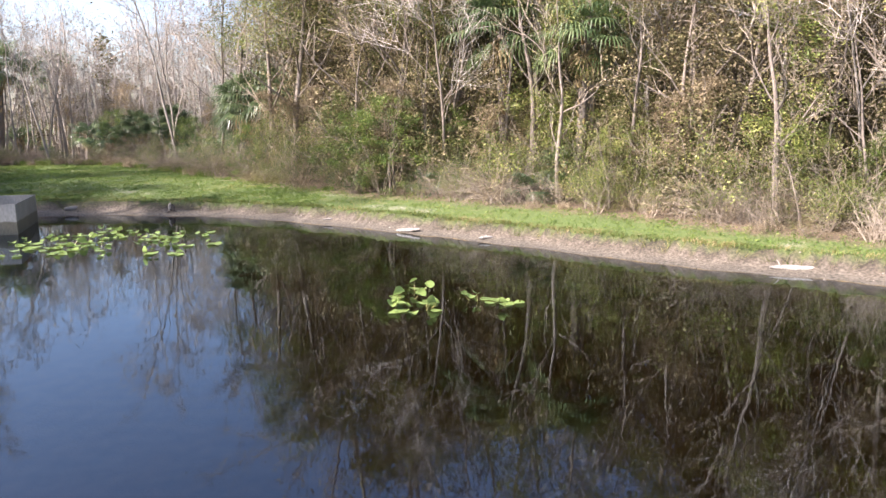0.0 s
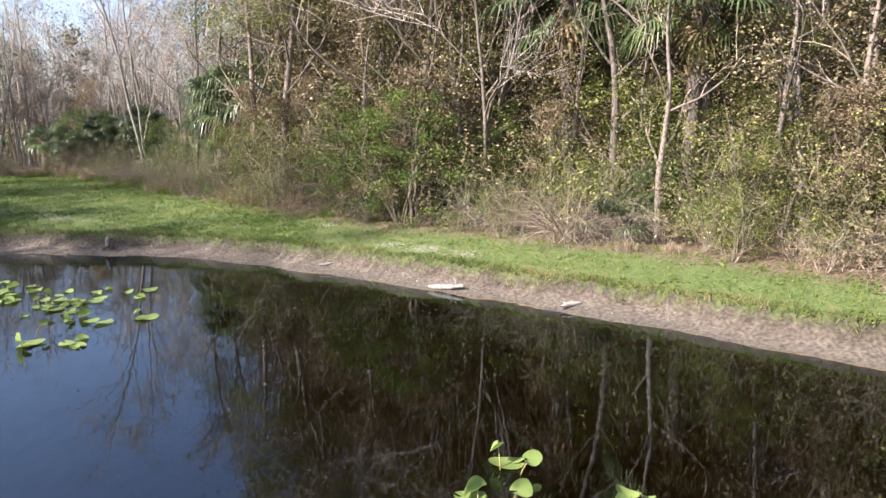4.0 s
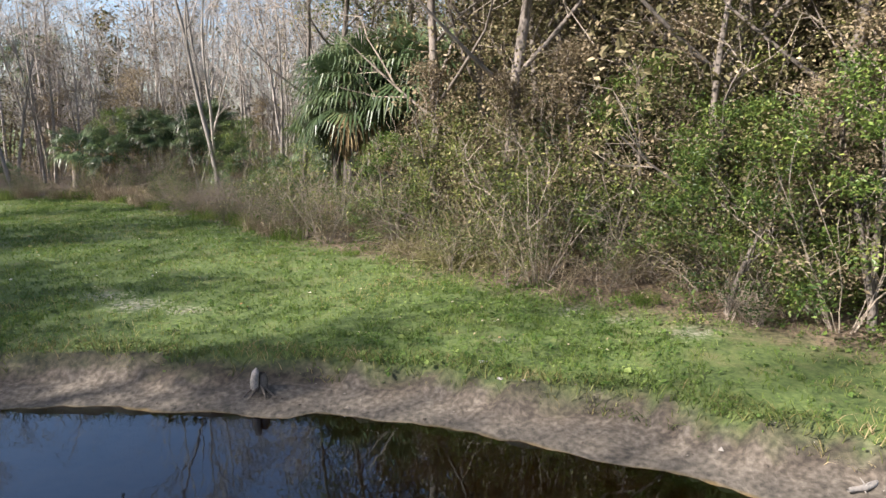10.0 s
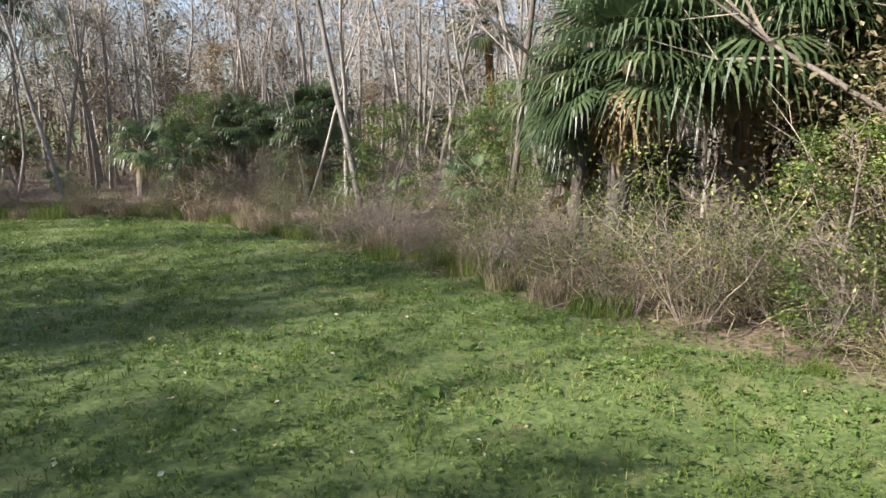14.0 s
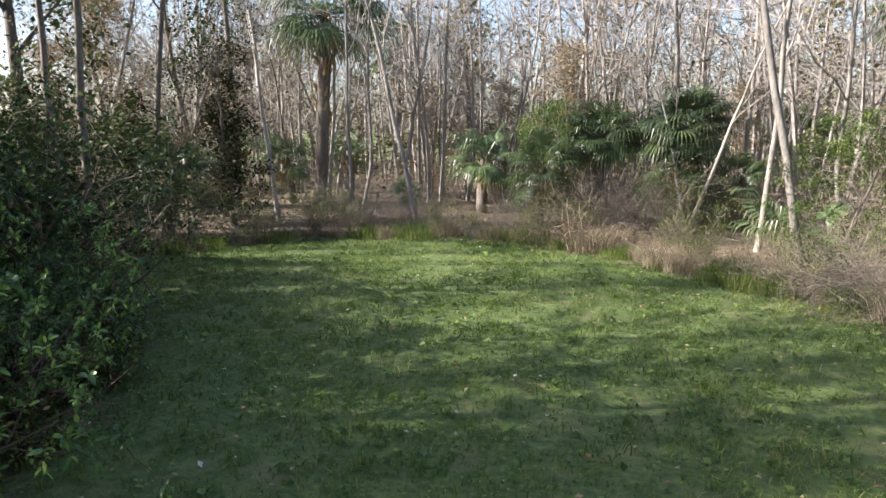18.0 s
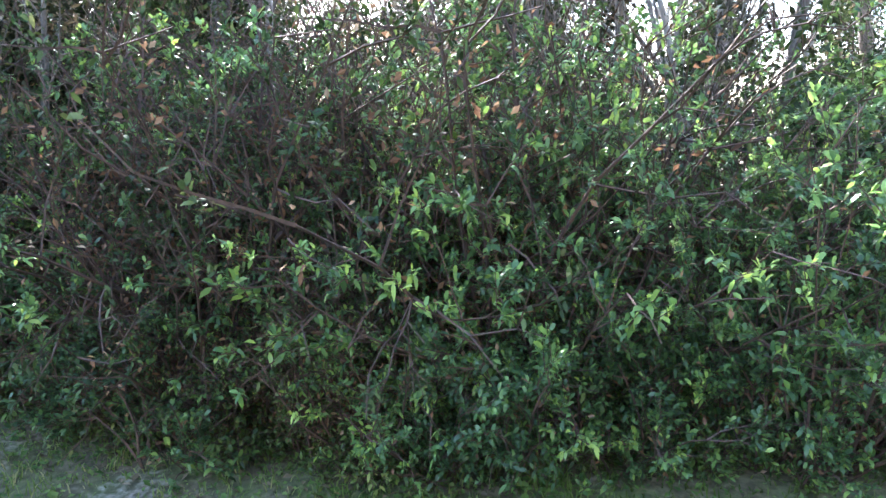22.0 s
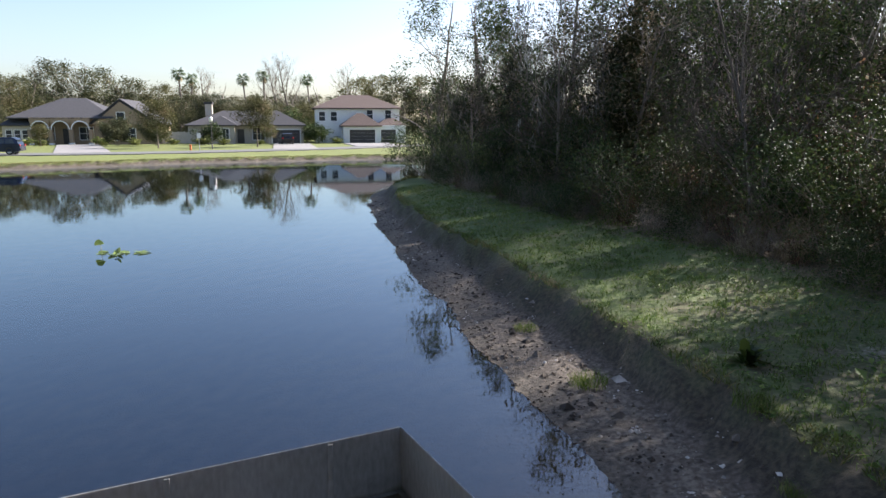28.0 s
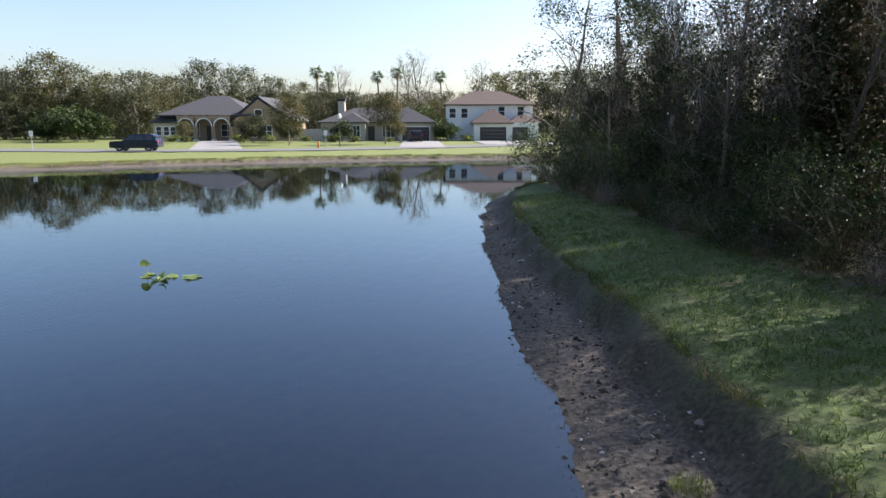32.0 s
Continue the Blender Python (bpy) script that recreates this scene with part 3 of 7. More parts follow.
def branches(seed, tall, girth, limbs=9, subs=5, twigs=6, start=0.35, lean=0.08, reach=0.33, forks=1):
    """Trunk with limbs in one shape, fine twigs in another; gives the tips as well."""
    rng = np.random.RandomState(seed)
    wood, fine, tips = Shape(), Shape(), []
    for fk in range(forks):
        way = np.array([rng.normal() * lean, rng.normal() * lean, 1.0]) + (0 if forks == 1 else 0.16) * np.array([math.cos(fk * 6.28 / forks), math.sin(fk * 6.28 / forks), 0])
        h = tall * (1 - 0.15 * fk)
        g = girth * (1 - 0.2 * fk)
        tr = stem(rng, (0.06 * fk, 0.05 * fk, -0.25), way, h, 12, 0.055, 0.01)
        rad = np.linspace(g, g * 0.14, 13) + np.r_[g * 0.35, np.zeros(12)]
        wood.tube(tr, rad, 7)
        for i in range(limbs):
            t = start + (1 - start) * (i + rng.rand()) / limbs
            k = min(int(t * 12), 11)
            p = tr[k] + (tr[k + 1] - tr[k]) * (t * 12 - k)
            d = tr[k + 1] - tr[k]
            d /= np.linalg.norm(d)
            ln = tall * reach * (1.15 - t) * rng.uniform(0.7, 1.3) + 0.5
            lm = stem(rng, p, spread(rng, d, rng.uniform(0.5, 1.0)), ln, 6, 0.14, 0.06)
            r0 = max(rad[k] * 0.45, 0.012)
            wood.tube(lm, np.linspace(r0, r0 * 0.3, 7), 5)
            for _ in range(subs):
                u = rng.uniform(0.25, 1.0) * 5.999
                a = int(u)
                q = lm[a] + (lm[a + 1] - lm[a]) * (u - a)
                e = lm[a + 1] - lm[a]
                e /= np.linalg.norm(e)
                sb = stem(rng, q, spread(rng, e, rng.uniform(0.4, 0.9)), ln * rng.uniform(0.3, 0.6), 3, 0.2, 0.04)
                fine.tube(sb, np.linspace(r0 * 0.35 + 0.003, 0.005, 4), 3)
                for _ in range(twigs):
                    v = rng.randint(1, 4)
                    tw = stem(rng, sb[v], spread(rng, e, rng.uniform(0.3, 1.1)), ln * rng.uniform(0.15, 0.35), 2, 0.2, 0.02)
                    fine.tube(tw[::2], (0.007, 0.004), 3)
                    tips.append(tw[-1])
                    tips.append(tw[1])
    return wood, fine, np.array(tips), rng


def make_bare_tree(name, seed, tall, girth, bark, label, group, haze=0, twig=None, leaf=None, size=0.062, **kw):
    wood, fine, tips, rng = branches(seed, tall, girth, **kw)
    t = thing(name, label, "tree", group)
    part("trunk", smooth(wood.mesh("trunk", bark)), t)
    part("branchwork", fine.mesh("branchwork", twig or M_TWIG), t, "fine bare grey-brown twigs")
    if haze:
        s = Shape()
        pos = tips[rng.randint(0, len(tips), haze)] + rng.normal(size=(haze, 3)) * 0.22
        s.leaves(pos, size * rng.uniform(0.55, 1.45, haze), rng)
        part("foliage", s.mesh("foliage", leaf or M_LEAF_TAN), t, "sparse small leaves" if leaf else "sparse faded tan leaves")
    return t


def clumps(rng, centres, per, radius, size, shape, flat=0.35, droop=0.2):
    pos = np.repeat(centres, per, axis=0) + rng.normal(size=(len(centres) * per, 3)) * np.array([radius, radius, radius * 0.75])
    shape.leaves(pos, rng.uniform(size * 0.6, size * 1.4, len(pos)), rng, flat, 1.5, droop)


def make_leafy_tree(name, seed, tall, girth, leaf, label, group, n=64, per=125, size=0.052, wide=0.3, low=0.12, bark=None, tan=0.3, dome=False, tight=0.68):
    """Trunk and limbs hung with clumps of leaves and vines from low down to the top."""
    wood, fine, tips, rng = branches(seed, tall, girth, limbs=8, subs=3, twigs=3, start=0.2, reach=0.3)
    t = thing(name, label, "tree", group)
    part("trunk", smooth(wood.mesh("trunk", bark or M_BARK)), t)
    part("branchwork", fine.mesh("branchwork", M_TWIG), t)
    a, u = rng.uniform(0, 6.283, n), rng.uniform(low, 1.0, n)
    r = tall * wide * np.sqrt(np.clip(1.05 - u, 0.05, 1)) * rng.uniform(0.45, 1.1, n) * (0.75 + 0.35 * np.sin(a * 2 + seed) + 0.2 * np.sin(u * 9 + a))
    if dome:
        e = (u - low) / (1 - low)
        r = tall * wide * np.sqrt(np.clip(1 - (1.7 * e - 0.75) ** 2, 0.03, 1)) * np.sqrt(rng.uniform(0.15, 1.0, n)) * (1 + 0.25 * np.sin(a * 3 + seed))
    c = np.stack([np.cos(a) * r, np.sin(a) * r, u * tall], 1)
    k = int(n * (1 - tan))
    s = Shape()
    clumps(rng, c[:k], per, (tall * 0.036 + 0.1) * tight, size, s)
    part("crown", s.mesh("crown", leaf), t)
    if k < n:
        s = Shape()
        clumps(rng, c[k:], int(per * 0.8), tall * 0.045 + 0.1, size * 0.8, s)
        part("faded_vine", s.mesh("faded_vine", M_LEAF_TAN), t, "faded tan vine leaves")
    return t


def make_shrub(name, seed, tall, wide, leaf, label, group, stems=11, n=34, per=62, size=0.045, stalk=None):
    rng = np.random.RandomState(seed)
    w, c = Shape(), []
    for _ in range(stems):
        a = rng.uniform(0, 6.283)
        p = stem(rng, (math.cos(a) * 0.15, math.sin(a) * 0.15, -0.1), (math.cos(a) * 0.45 * wide / tall * 2, math.sin(a) * 0.45 * wide / tall * 2, 1), tall * rng.uniform(0.7, 1.05), 6, 0.14)
        w.tube(p, np.linspace(0.015, 0.005, 7), 4)
        for _ in range(4):
            k = rng.randint(2, 7)
            q = stem(rng, p[k], spread(rng, np.array([0, 0, 1.0]), rng.uniform(0.3, 1.1)), tall * 0.3, 3, 0.2)
            w.tube(q, (0.009, 0.007, 0.006, 0.004), 3)
            c.append(q[-1])
        c.append(p[-1])
    c = np.array(c)[rng.randint(0, len(c), n)] + rng.normal(size=(n, 3)) * 0.2 * wide * np.array([1, 1, 0.8])
    c[:, 2] = np.clip(c[:, 2], 0.1, None)
    t = thing(name, label, "shrub", group)
    part("stem_thicket", w.mesh("stem_thicket", stalk or M_TWIG), t)
    s = Shape()
    clumps(rng, c, per, 0.13 + 0.06 * tall, size, s)
    part("foliage", s.mesh("foliage", leaf), t)
    return t


def make_bush(name, seed, tall, wide, label, group, stems=20, per=8, size=0.085, dead=260, leaf=None):
    """A broad evergreen bush: branching red-brown stems, whorls of glossy leaves at every shoot, dead leaves inside."""
    rng = np.random.RandomState(seed)
    w, tips, ways, inner = Shape(), [], [], []
    for i in range(stems):
        a = rng.uniform(0, 6.283)
        out = wide / tall * rng.uniform(0.1, 1.25)
        p = stem(rng, (math.cos(a) * 0.2 * wide, math.sin(a) * 0.2 * wide, -0.1), (math.cos(a) * out, math.sin(a) * out, 1), tall * rng.uniform(0.55, 1.05), 7, 0.13, -0.015)
        w.tube(p, np.linspace(0.017, 0.005, 8), 4)
        for _ in range(7):
            k = rng.randint(1, 8)
            d = p[min(k + 1, 7)] - p[k - 1]
            b = stem(rng, p[k], spread(rng, d / np.linalg.norm(d), rng.uniform(0.5, 1.3)), tall * rng.uniform(0.12, 0.26), 3, 0.2, 0.03)
            w.tube(b, (0.008, 0.006, 0.005, 0.004), 3)
            inner.append(b[1])
            for _ in range(3):
                j = rng.randint(1, 4)
                d = b[j] - b[j - 1]
                q = stem(rng, b[j], spread(rng, d / np.linalg.norm(d), rng.uniform(0.3, 1.0)), rng.uniform(0.1, 0.3), 2, 0.2, 0.05)
                w.tube(q[::2], (0.004, 0.003), 3)
                tips.append(q[-1])
                d = q[2] - q[1]
                ways.append(d / np.linalg.norm(d))
    tips, ways, inner = np.array(tips), np.array(ways), np.array(inner)
    ok = tips[:, 2] > 0.05
    t = thing(name, label, "bush", group)
    part("stem_thicket", w.mesh("stem_thicket", M_TWIG_RED), t, "red-brown branching stems")
    s = Shape()
    s.rosettes(tips[ok], ways[ok], per, size, rng)
    part("foliage", s.mesh("foliage", leaf or M_BUSH), t, "glossy green leaves in whorls")
    if dead:
        s = Shape()
        pos = inner[rng.randint(0, len(inner), dead)] * np.array([0.85, 0.85, 0.9]) + rng.normal(size=(dead, 3)) * 0.12
        pos[:, 2] = np.clip(pos[:, 2], 0.05, None)
        s.leaves(pos, rng.uniform(0.02, 0.05, dead), rng, 0.1, 1.8)
        part("dead_leaves", s.mesh("dead_leaves", M_RUSSET), t, "dead russet leaves caught inside")
    return t


def make_brush(name, seed, tall, wide, label, group, n=56, material=None, thick=0.006, arch=0.25, twigs=2):
    """A tangle of dry arching stalks with side twigs."""
    rng = np.random.RandomState(seed)
    w, tw = Shape(), Shape()
    for _ in range(n):
        a, r = rng.uniform(0, 6.283), wide * math.sqrt(rng.rand()) * 0.6
        b = rng.uniform(0, 6.283)
        p = stem(rng, (math.cos(a) * r, math.sin(a) * r, -0.05), (math.cos(b) * 0.5, math.sin(b) * 0.5, 1), tall * rng.uniform(0.5, 1.15), 5, 0.16, -arch * 0.3)
        w.tube(p, np.linspace(thick, thick * 0.5, 6), 3)
        for _ in range(twigs):
            k = rng.randint(1, 5)
            q = stem(rng, p[k], spread(rng, p[k + 1] - p[k], 0.7) * 5, tall * 0.3, 2, 0.2)
            tw.tube(q, (thick * 0.7, thick * 0.6, thick * 0.4), 3)
    t = thing(name, label, "brush", group)
    part("cane_thicket", w.mesh("cane_thicket", material or M_DRY), t)
    part("side_growth", tw.mesh("side_growth", material or M_DRY), t)
    return t


def blades(rng, pos, tall, width, lean=0.5):
    """One bent blade (a triangle over a narrow quad) at each place."""
    n = len(pos)
    a = rng.uniform(0, 6.283, n)
    side = np.stack([np.cos(a), np.sin(a), np.zeros(n)], 1)
    b = rng.uniform(0, 6.283, n)
    tall = np.broadcast_to(tall, (n,))[:, None] * rng.uniform(0.6, 1.3, (n, 1))
    bend = np.stack([np.cos(b), np.sin(b), np.zeros(n)], 1) * tall * lean * rng.uniform(0.2, 1.2, (n, 1))
    w = np.broadcast_to(width, (n,))[:, None]
    mid = pos + bend * 0.35 + np.array([0, 0, 0.62]) * tall
    tip = pos + bend + np.array([0, 0, 0.95]) * tall
    v = np.stack([pos - side * w / 2, pos + side * w / 2, mid + side * w * 0.4, mid - side * w * 0.4, tip], 1).reshape(-1, 3)
    k = np.arange(n)[:, None] * 5
    return v, k + [3, 2, 4], k + [0, 1, 2, 3]


def make_tall_grass(name, seed, tall, wide, label, group, n=260, material=None):
    rng = np.random.RandomState(seed)
    a, r = rng.uniform(0, 6.283, n), wide * np.sqrt(rng.rand(n))
    s = Shape()
    v, f3, f4 = blades(rng, np.stack([np.cos(a) * r, np.sin(a) * r, np.full(n, -0.03)], 1), tall, 0.014, 0.7)
    s.add(v, f3, f4)
    t = thing(name, label, "grass", group)
    part("blade_tuft", s.mesh("blade_tuft", material or M_DRY), t)
    return t


def fan(s, rng, root, way, stalk, size, segs=28, droop=0.9):
    """A palm's fan: a stalk, then narrow folded blades that spread and hang."""
    way = way / np.linalg.norm(way)
    pts = stem(rng, root, way, stalk, 4, 0.04, -0.06)
    s.tube(pts, (0.02, 0.017, 0.014, 0.012, 0.01), 4)
    d = pts[-1] - pts[-2]
    d /= np.linalg.norm(d)
    side = np.cross(d, [0, 0, 1.0])
    side /= np.linalg.norm(side) + 1e-9
    up = np.cross(side, d)
    c = pts[-1]
    for i in range(segs):
        a = (i / (segs - 1) - 0.5) * 4.2
        e = d * math.cos(a) + side * math.sin(a) + up * 0.12
        e /= np.linalg.norm(e)
        ln = size * (0.75 + 0.3 * math.cos(a)) * rng.uniform(0.88, 1.08)
        p1 = c + e * ln * 0.45 + up * 0.05
        p2 = c + e * ln * 0.75 - np.array([0, 0, droop * ln * 0.12])
        p3 = c + e * ln * 0.92 - np.array([0, 0, droop * ln * rng.uniform(0.35, 0.65)])
        w = np.cross(e, up)
        w /= np.linalg.norm(w) + 1e-9
        k = size * 0.027
        s.add([c, p1 + w * k, p1 - w * k, p2 + w * k * 0.7, p2 - w * k * 0.7, p3], f3=[(0, 1, 2), (3, 5, 4)], f4=[(1, 3, 4, 2)])


def make_palm(name, seed, trunk_h, label, group, fronds=34, size=1.05, girth=0.16, boots=True, bark=None, dry=6, hang=-0.75):
    rng = np.random.RandomState(seed)
    t = thing(name, label, "palm", group)
    if trunk_h > 0.1:
        w = Shape()
        pts = stem(rng, (0, 0, -0.2), (rng.normal() * 0.04, rng.normal() * 0.04, 1), trunk_h + 0.2, 14, 0.012)
        w.tube(pts, girth * (1 + 0.06 * np.sin(np.arange(15) * 2.1)) * np.linspace(1.08, 0.95, 15), 10)
        part("trunk", smooth(w.mesh("trunk", bark or M_BARK)), t)
        top = pts[-1]
        if boots:
            b = Shape()
            for i in range(36):
                z, a = rng.uniform(0.45, 1.0), rng.uniform(0, 6.283)
                p = top * z + np.array([math.cos(a), math.sin(a), 0]) * girth * 0.9
                b.tube([p, p + np.array([math.cos(a) * 0.12, math.sin(a) * 0.12, 0.22])], (0.05, 0.025), 4)
            part("stub_sleeve", b.mesh("stub_sleeve", M_PALM_DRY), t, "cut brown frond stubs round the trunk")
    else:
        top = np.array([0, 0, 0.1])
    s, sd = Shape(), Shape()
    for i in range(fronds):
        a, el = i * 2.4 + rng.uniform(-0.3, 0.3), rng.uniform(hang, 1.2)
        fan(s, rng, top, np.array([math.cos(a) * math.cos(el), math.sin(a) * math.cos(el), math.sin(el)]), size * rng.uniform(0.8, 1.2), size * rng.uniform(0.85, 1.1))
    part("frond_crown", s.mesh("frond_crown", M_PALM), t)
    for i in range(dry):
        a = rng.uniform(0, 6.283)
        fan(sd, rng, top, np.array([math.cos(a) * 0.5, math.sin(a) * 0.5, -0.9]), size * 0.7, size * 0.8, 16, 0.7)
    if dry:
        part("dead_skirt", sd.mesh("dead_skirt", M_PALM_DRY), t, "hanging dead brown fronds")
    return t


def add_moss(t, seed, tall, wide, n=70):
    """Grey strands that hang from the limbs."""
    rng = np.random.RandomState(seed)
    s = Shape()
    for _ in range(n):
        a, r = rng.uniform(0, 6.283), wide * math.sqrt(rng.rand())
        p = np.array([math.cos(a) * r, math.sin(a) * r, tall * rng.uniform(0.3, 0.9)])
        ln = rng.uniform(0.3, 1.0)
        for _ in range(5):
            q = p + rng.normal(size=3) * 0.06
            k = ln * rng.uniform(0.5, 1.0)
            b = rng.normal(size=3) * 0.09
            w = np.array([math.cos(a), math.sin(a), 0]) * 0.012
            s.add([q - w, q + w, q + b - [0, 0, k * 0.6] + w, q + b - [0, 0, k * 0.6] - w, q + b * 1.5 - [0, 0, k]], f3=[(3, 2, 4)], f4=[(0, 1, 2, 3)])
    part("hanging_moss", s.mesh("hanging_moss", M_MOSS), t, "grey hanging moss strands")


GROUP_T, GROUP_S, GROUP_B = "trees of the woods round the pond", "shrubs along the woods' edge", "dry brush along the woods' edge"
BARE = [make_bare_tree("bare_tree", 11, 11.5, 0.085, M_BARK_PALE, "slender leafless tree with pale grey bark in the woods", GROUP_T, 350, M_TWIG_PALE, limbs=11),
        make_bare_tree("bare_tree", 12, 10.0, 0.062, M_BARK_PALE, "slender leafless tree with pale grey bark in the woods", GROUP_T, 200, M_TWIG_PALE, start=0.3, lean=0.14),
        make_bare_tree("bare_tree", 13, 12.5, 0.085, M_BARK, "tall leafless tree with grey-brown bark in the woods", GROUP_T, 700, limbs=12, subs=6),
        make_bare_tree("forked_bare_tree", 14, 9.0, 0.068, M_BARK_PALE, "pale forked leafless tree with thin trunks in the woods", GROUP_T, 250, M_TWIG_PALE, limbs=7, forks=2, lean=0.1),
        make_bare_tree("bare_tree", 15, 8.0, 0.07, M_BARK, "thin leaning leafless tree with brown twigs in the woods", GROUP_T, 700, start=0.2, lean=0.2, reach=0.42, twigs=8)]
BARE_DEEP = [make_bare_tree("slender_tree", 16, 12.0, 0.09, M_BARK_PALE, "tall leafless tree deep in the woods", GROUP_T, 260, M_TWIG_PALE, limbs=9, subs=4, twigs=4, start=0.2, reach=0.4),
             make_bare_tree("slender_tree", 17, 11.0, 0.11, M_BARK, "tall leafless tree with a brown twig crown deep in the woods", GROUP_T, 420, limbs=10, subs=4, twigs=4, start=0.12, reach=0.42)]
LEAFY = [make_leafy_tree("leafy_tree", 21, 7.5, 0.12, M_LEAF, "leafy olive-green tree hung with vines at the woods' edge", GROUP_T),
         make_leafy_tree("leafy_tree", 22, 6.2, 0.10, M_LEAF, "leafy olive-green tree hung with vines at the woods' edge", GROUP_T, n=56, wide=0.34),
         make_leafy_tree("leafy_tree", 23, 8.8, 0.15, M_LEAF, "tall yellow-green tree with vine-covered trunk in the woods", GROUP_T, n=62, low=0.25, tan=0.45),
         make_leafy_tree("leafy_tree", 24, 5.0, 0.08, M_LEAF_TAN, "small tree with faded tan leaves and vines at the woods' edge", GROUP_T, n=44, wide=0.36, size=0.055, tan=0.0)]
HIGH = make_leafy_tree("high_crowned_tree", 28, 11.5, 0.14, M_LEAF, "tall tree with a high olive-green crown over the palms", GROUP_T, n=84, per=120, size=0.056, wide=0.2, low=0.52, tan=0.3)
FILL = [make_leafy_tree("thicket_tree", 25, 7.5, 0.11, M_FILL, "tangled thicket tree of mixed olive and brown leaves", GROUP_T, n=120, per=92, size=0.064, wide=0.3, low=0.04, tan=0.25),
        make_leafy_tree("thicket_tree", 26, 8.5, 0.12, M_FILL, "tangled thicket tree of mixed olive and brown leaves", GROUP_T, n=120, per=92, size=0.062, wide=0.25, low=0.04, tan=0.3)]
FILL_DEEP = [make_leafy_tree("background_tree", 27, 8.0, 0.12, M_FILL, "brown and olive tree deep in the woods", GROUP_T, n=60, per=30, size=0.19, wide=0.3, low=0.04, tan=0.5)]
FILL_DARK = [make_leafy_tree("shade_tree", 33, 7.0, 0.12, M_FILL_DARK, "dense tree in the western woods, leaf colours darkened for shade", GROUP_T, n=110, per=62, size=0.118, wide=0.2, low=0.03, tan=0.3)]
DARK = [make_leafy_tree("evergreen_tree", 31, 6.5, 0.13, M_LEAF_DARK, "dense dark evergreen tree with glossy leaves", GROUP_T, n=60, per=72, size=0.08, wide=0.34, low=0.08, tan=0.08),
        make_leafy_tree("evergreen_tree", 32, 8.0, 0.15, M_LEAF_DARK, "dense dark evergreen tree with glossy leaves", GROUP_T, n=66, per=72, size=0.08, wide=0.3, low=0.08, tan=0.12)]
SHRUB = [make_shrub("shrub", 41, 2.2, 1.3, M_LEAF, "olive-green leafy shrub at the woods' edge", GROUP_S),
         make_shrub("shrub", 42, 1.6, 1.2, M_LEAF_TAN, "low shrub with faded brown leaves at the woods' edge", GROUP_S, size=0.042),
         make_shrub("shrub", 43, 2.8, 1.5, M_LEAF, "tall leafy shrub with tangled stems at the woods' edge", GROUP_S, n=38, per=52)]
DARK_SHRUB = [make_shrub("evergreen_shrub", 51, 2.6, 1.5, M_LEAF_DARK, "glossy dark green shrub beside the lawn", GROUP_S, n=48, per=54, size=0.068),
              make_shrub("evergreen_shrub", 52, 1.5, 1.3, M_LEAF_DARK, "low glossy dark green shrub beside the lawn", GROUP_S, n=42, per=46, size=0.06)]
BUSH = [make_bush("leafy_bush", 53, 3.0, 1.5, "dense green bush with glossy leaves and red-brown stems", GROUP_S, 22, 12, 0.09),
        make_bush("leafy_bush", 54, 1.5, 1.2, "low green bush with glossy leaves and red-brown stems", GROUP_S, 16, 11, 0.075, 160),
        make_bush("leafy_bush", 55, 3.6, 1.4, "tall green bush with glossy leaves and red-brown stems", GROUP_S, 24, 12, 0.07)]
BROWN = [make_bush("brown_bush", 66, 3.2, 1.5, "dull green bush full of dead russet leaves and brown twigs", GROUP_S, 26, 7, 0.055, 900, M_LEAF_DARK),
         make_bush("brown_bush", 67, 1.8, 1.2, "low dull bush full of dead russet leaves and brown twigs", GROUP_S, 18, 7, 0.05, 500, M_LEAF_GREEN)]
GROUND_COVER = make_bush("ground_cover", 56, 0.42, 0.7, "low broad-leaved weeds along the foot of the bushes", "weeds at the bushes' foot", 14, 4, 0.08, 0, M_LEAF_GREEN)
MOUND = [make_leafy_tree("vine_mound", 57, 4.6, 0.08, M_LEAF_GREEN, "dense green mound of vines over small trees", GROUP_T, n=120, per=104, size=0.052, wide=0.42, low=0.03, tan=0.06, dome=True, tight=0.62),
         make_leafy_tree("vine_mound", 58, 5.6, 0.08, M_LEAF, "tall olive-green mound of vines over small trees", GROUP_T, n=125, per=96, size=0.05, wide=0.33, low=0.03, tan=0.35, dome=True, tight=0.6)]
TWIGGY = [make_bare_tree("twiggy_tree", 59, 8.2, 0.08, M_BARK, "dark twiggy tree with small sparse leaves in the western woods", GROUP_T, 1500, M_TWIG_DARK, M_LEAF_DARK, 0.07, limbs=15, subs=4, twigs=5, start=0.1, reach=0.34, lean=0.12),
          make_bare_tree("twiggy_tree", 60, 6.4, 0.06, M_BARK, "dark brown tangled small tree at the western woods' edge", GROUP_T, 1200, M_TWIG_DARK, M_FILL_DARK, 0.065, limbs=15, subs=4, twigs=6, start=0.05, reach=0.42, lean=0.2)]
SPREADING = make_bare_tree("spreading_bare_tree", 65, 9.5, 0.085, M_BARK, "leafless tree with wide-spreading fine pale twigs", GROUP_T, 250, M_TWIG_PALE, limbs=15, subs=8, twigs=9, start=0.22, reach=0.55, lean=0.05)
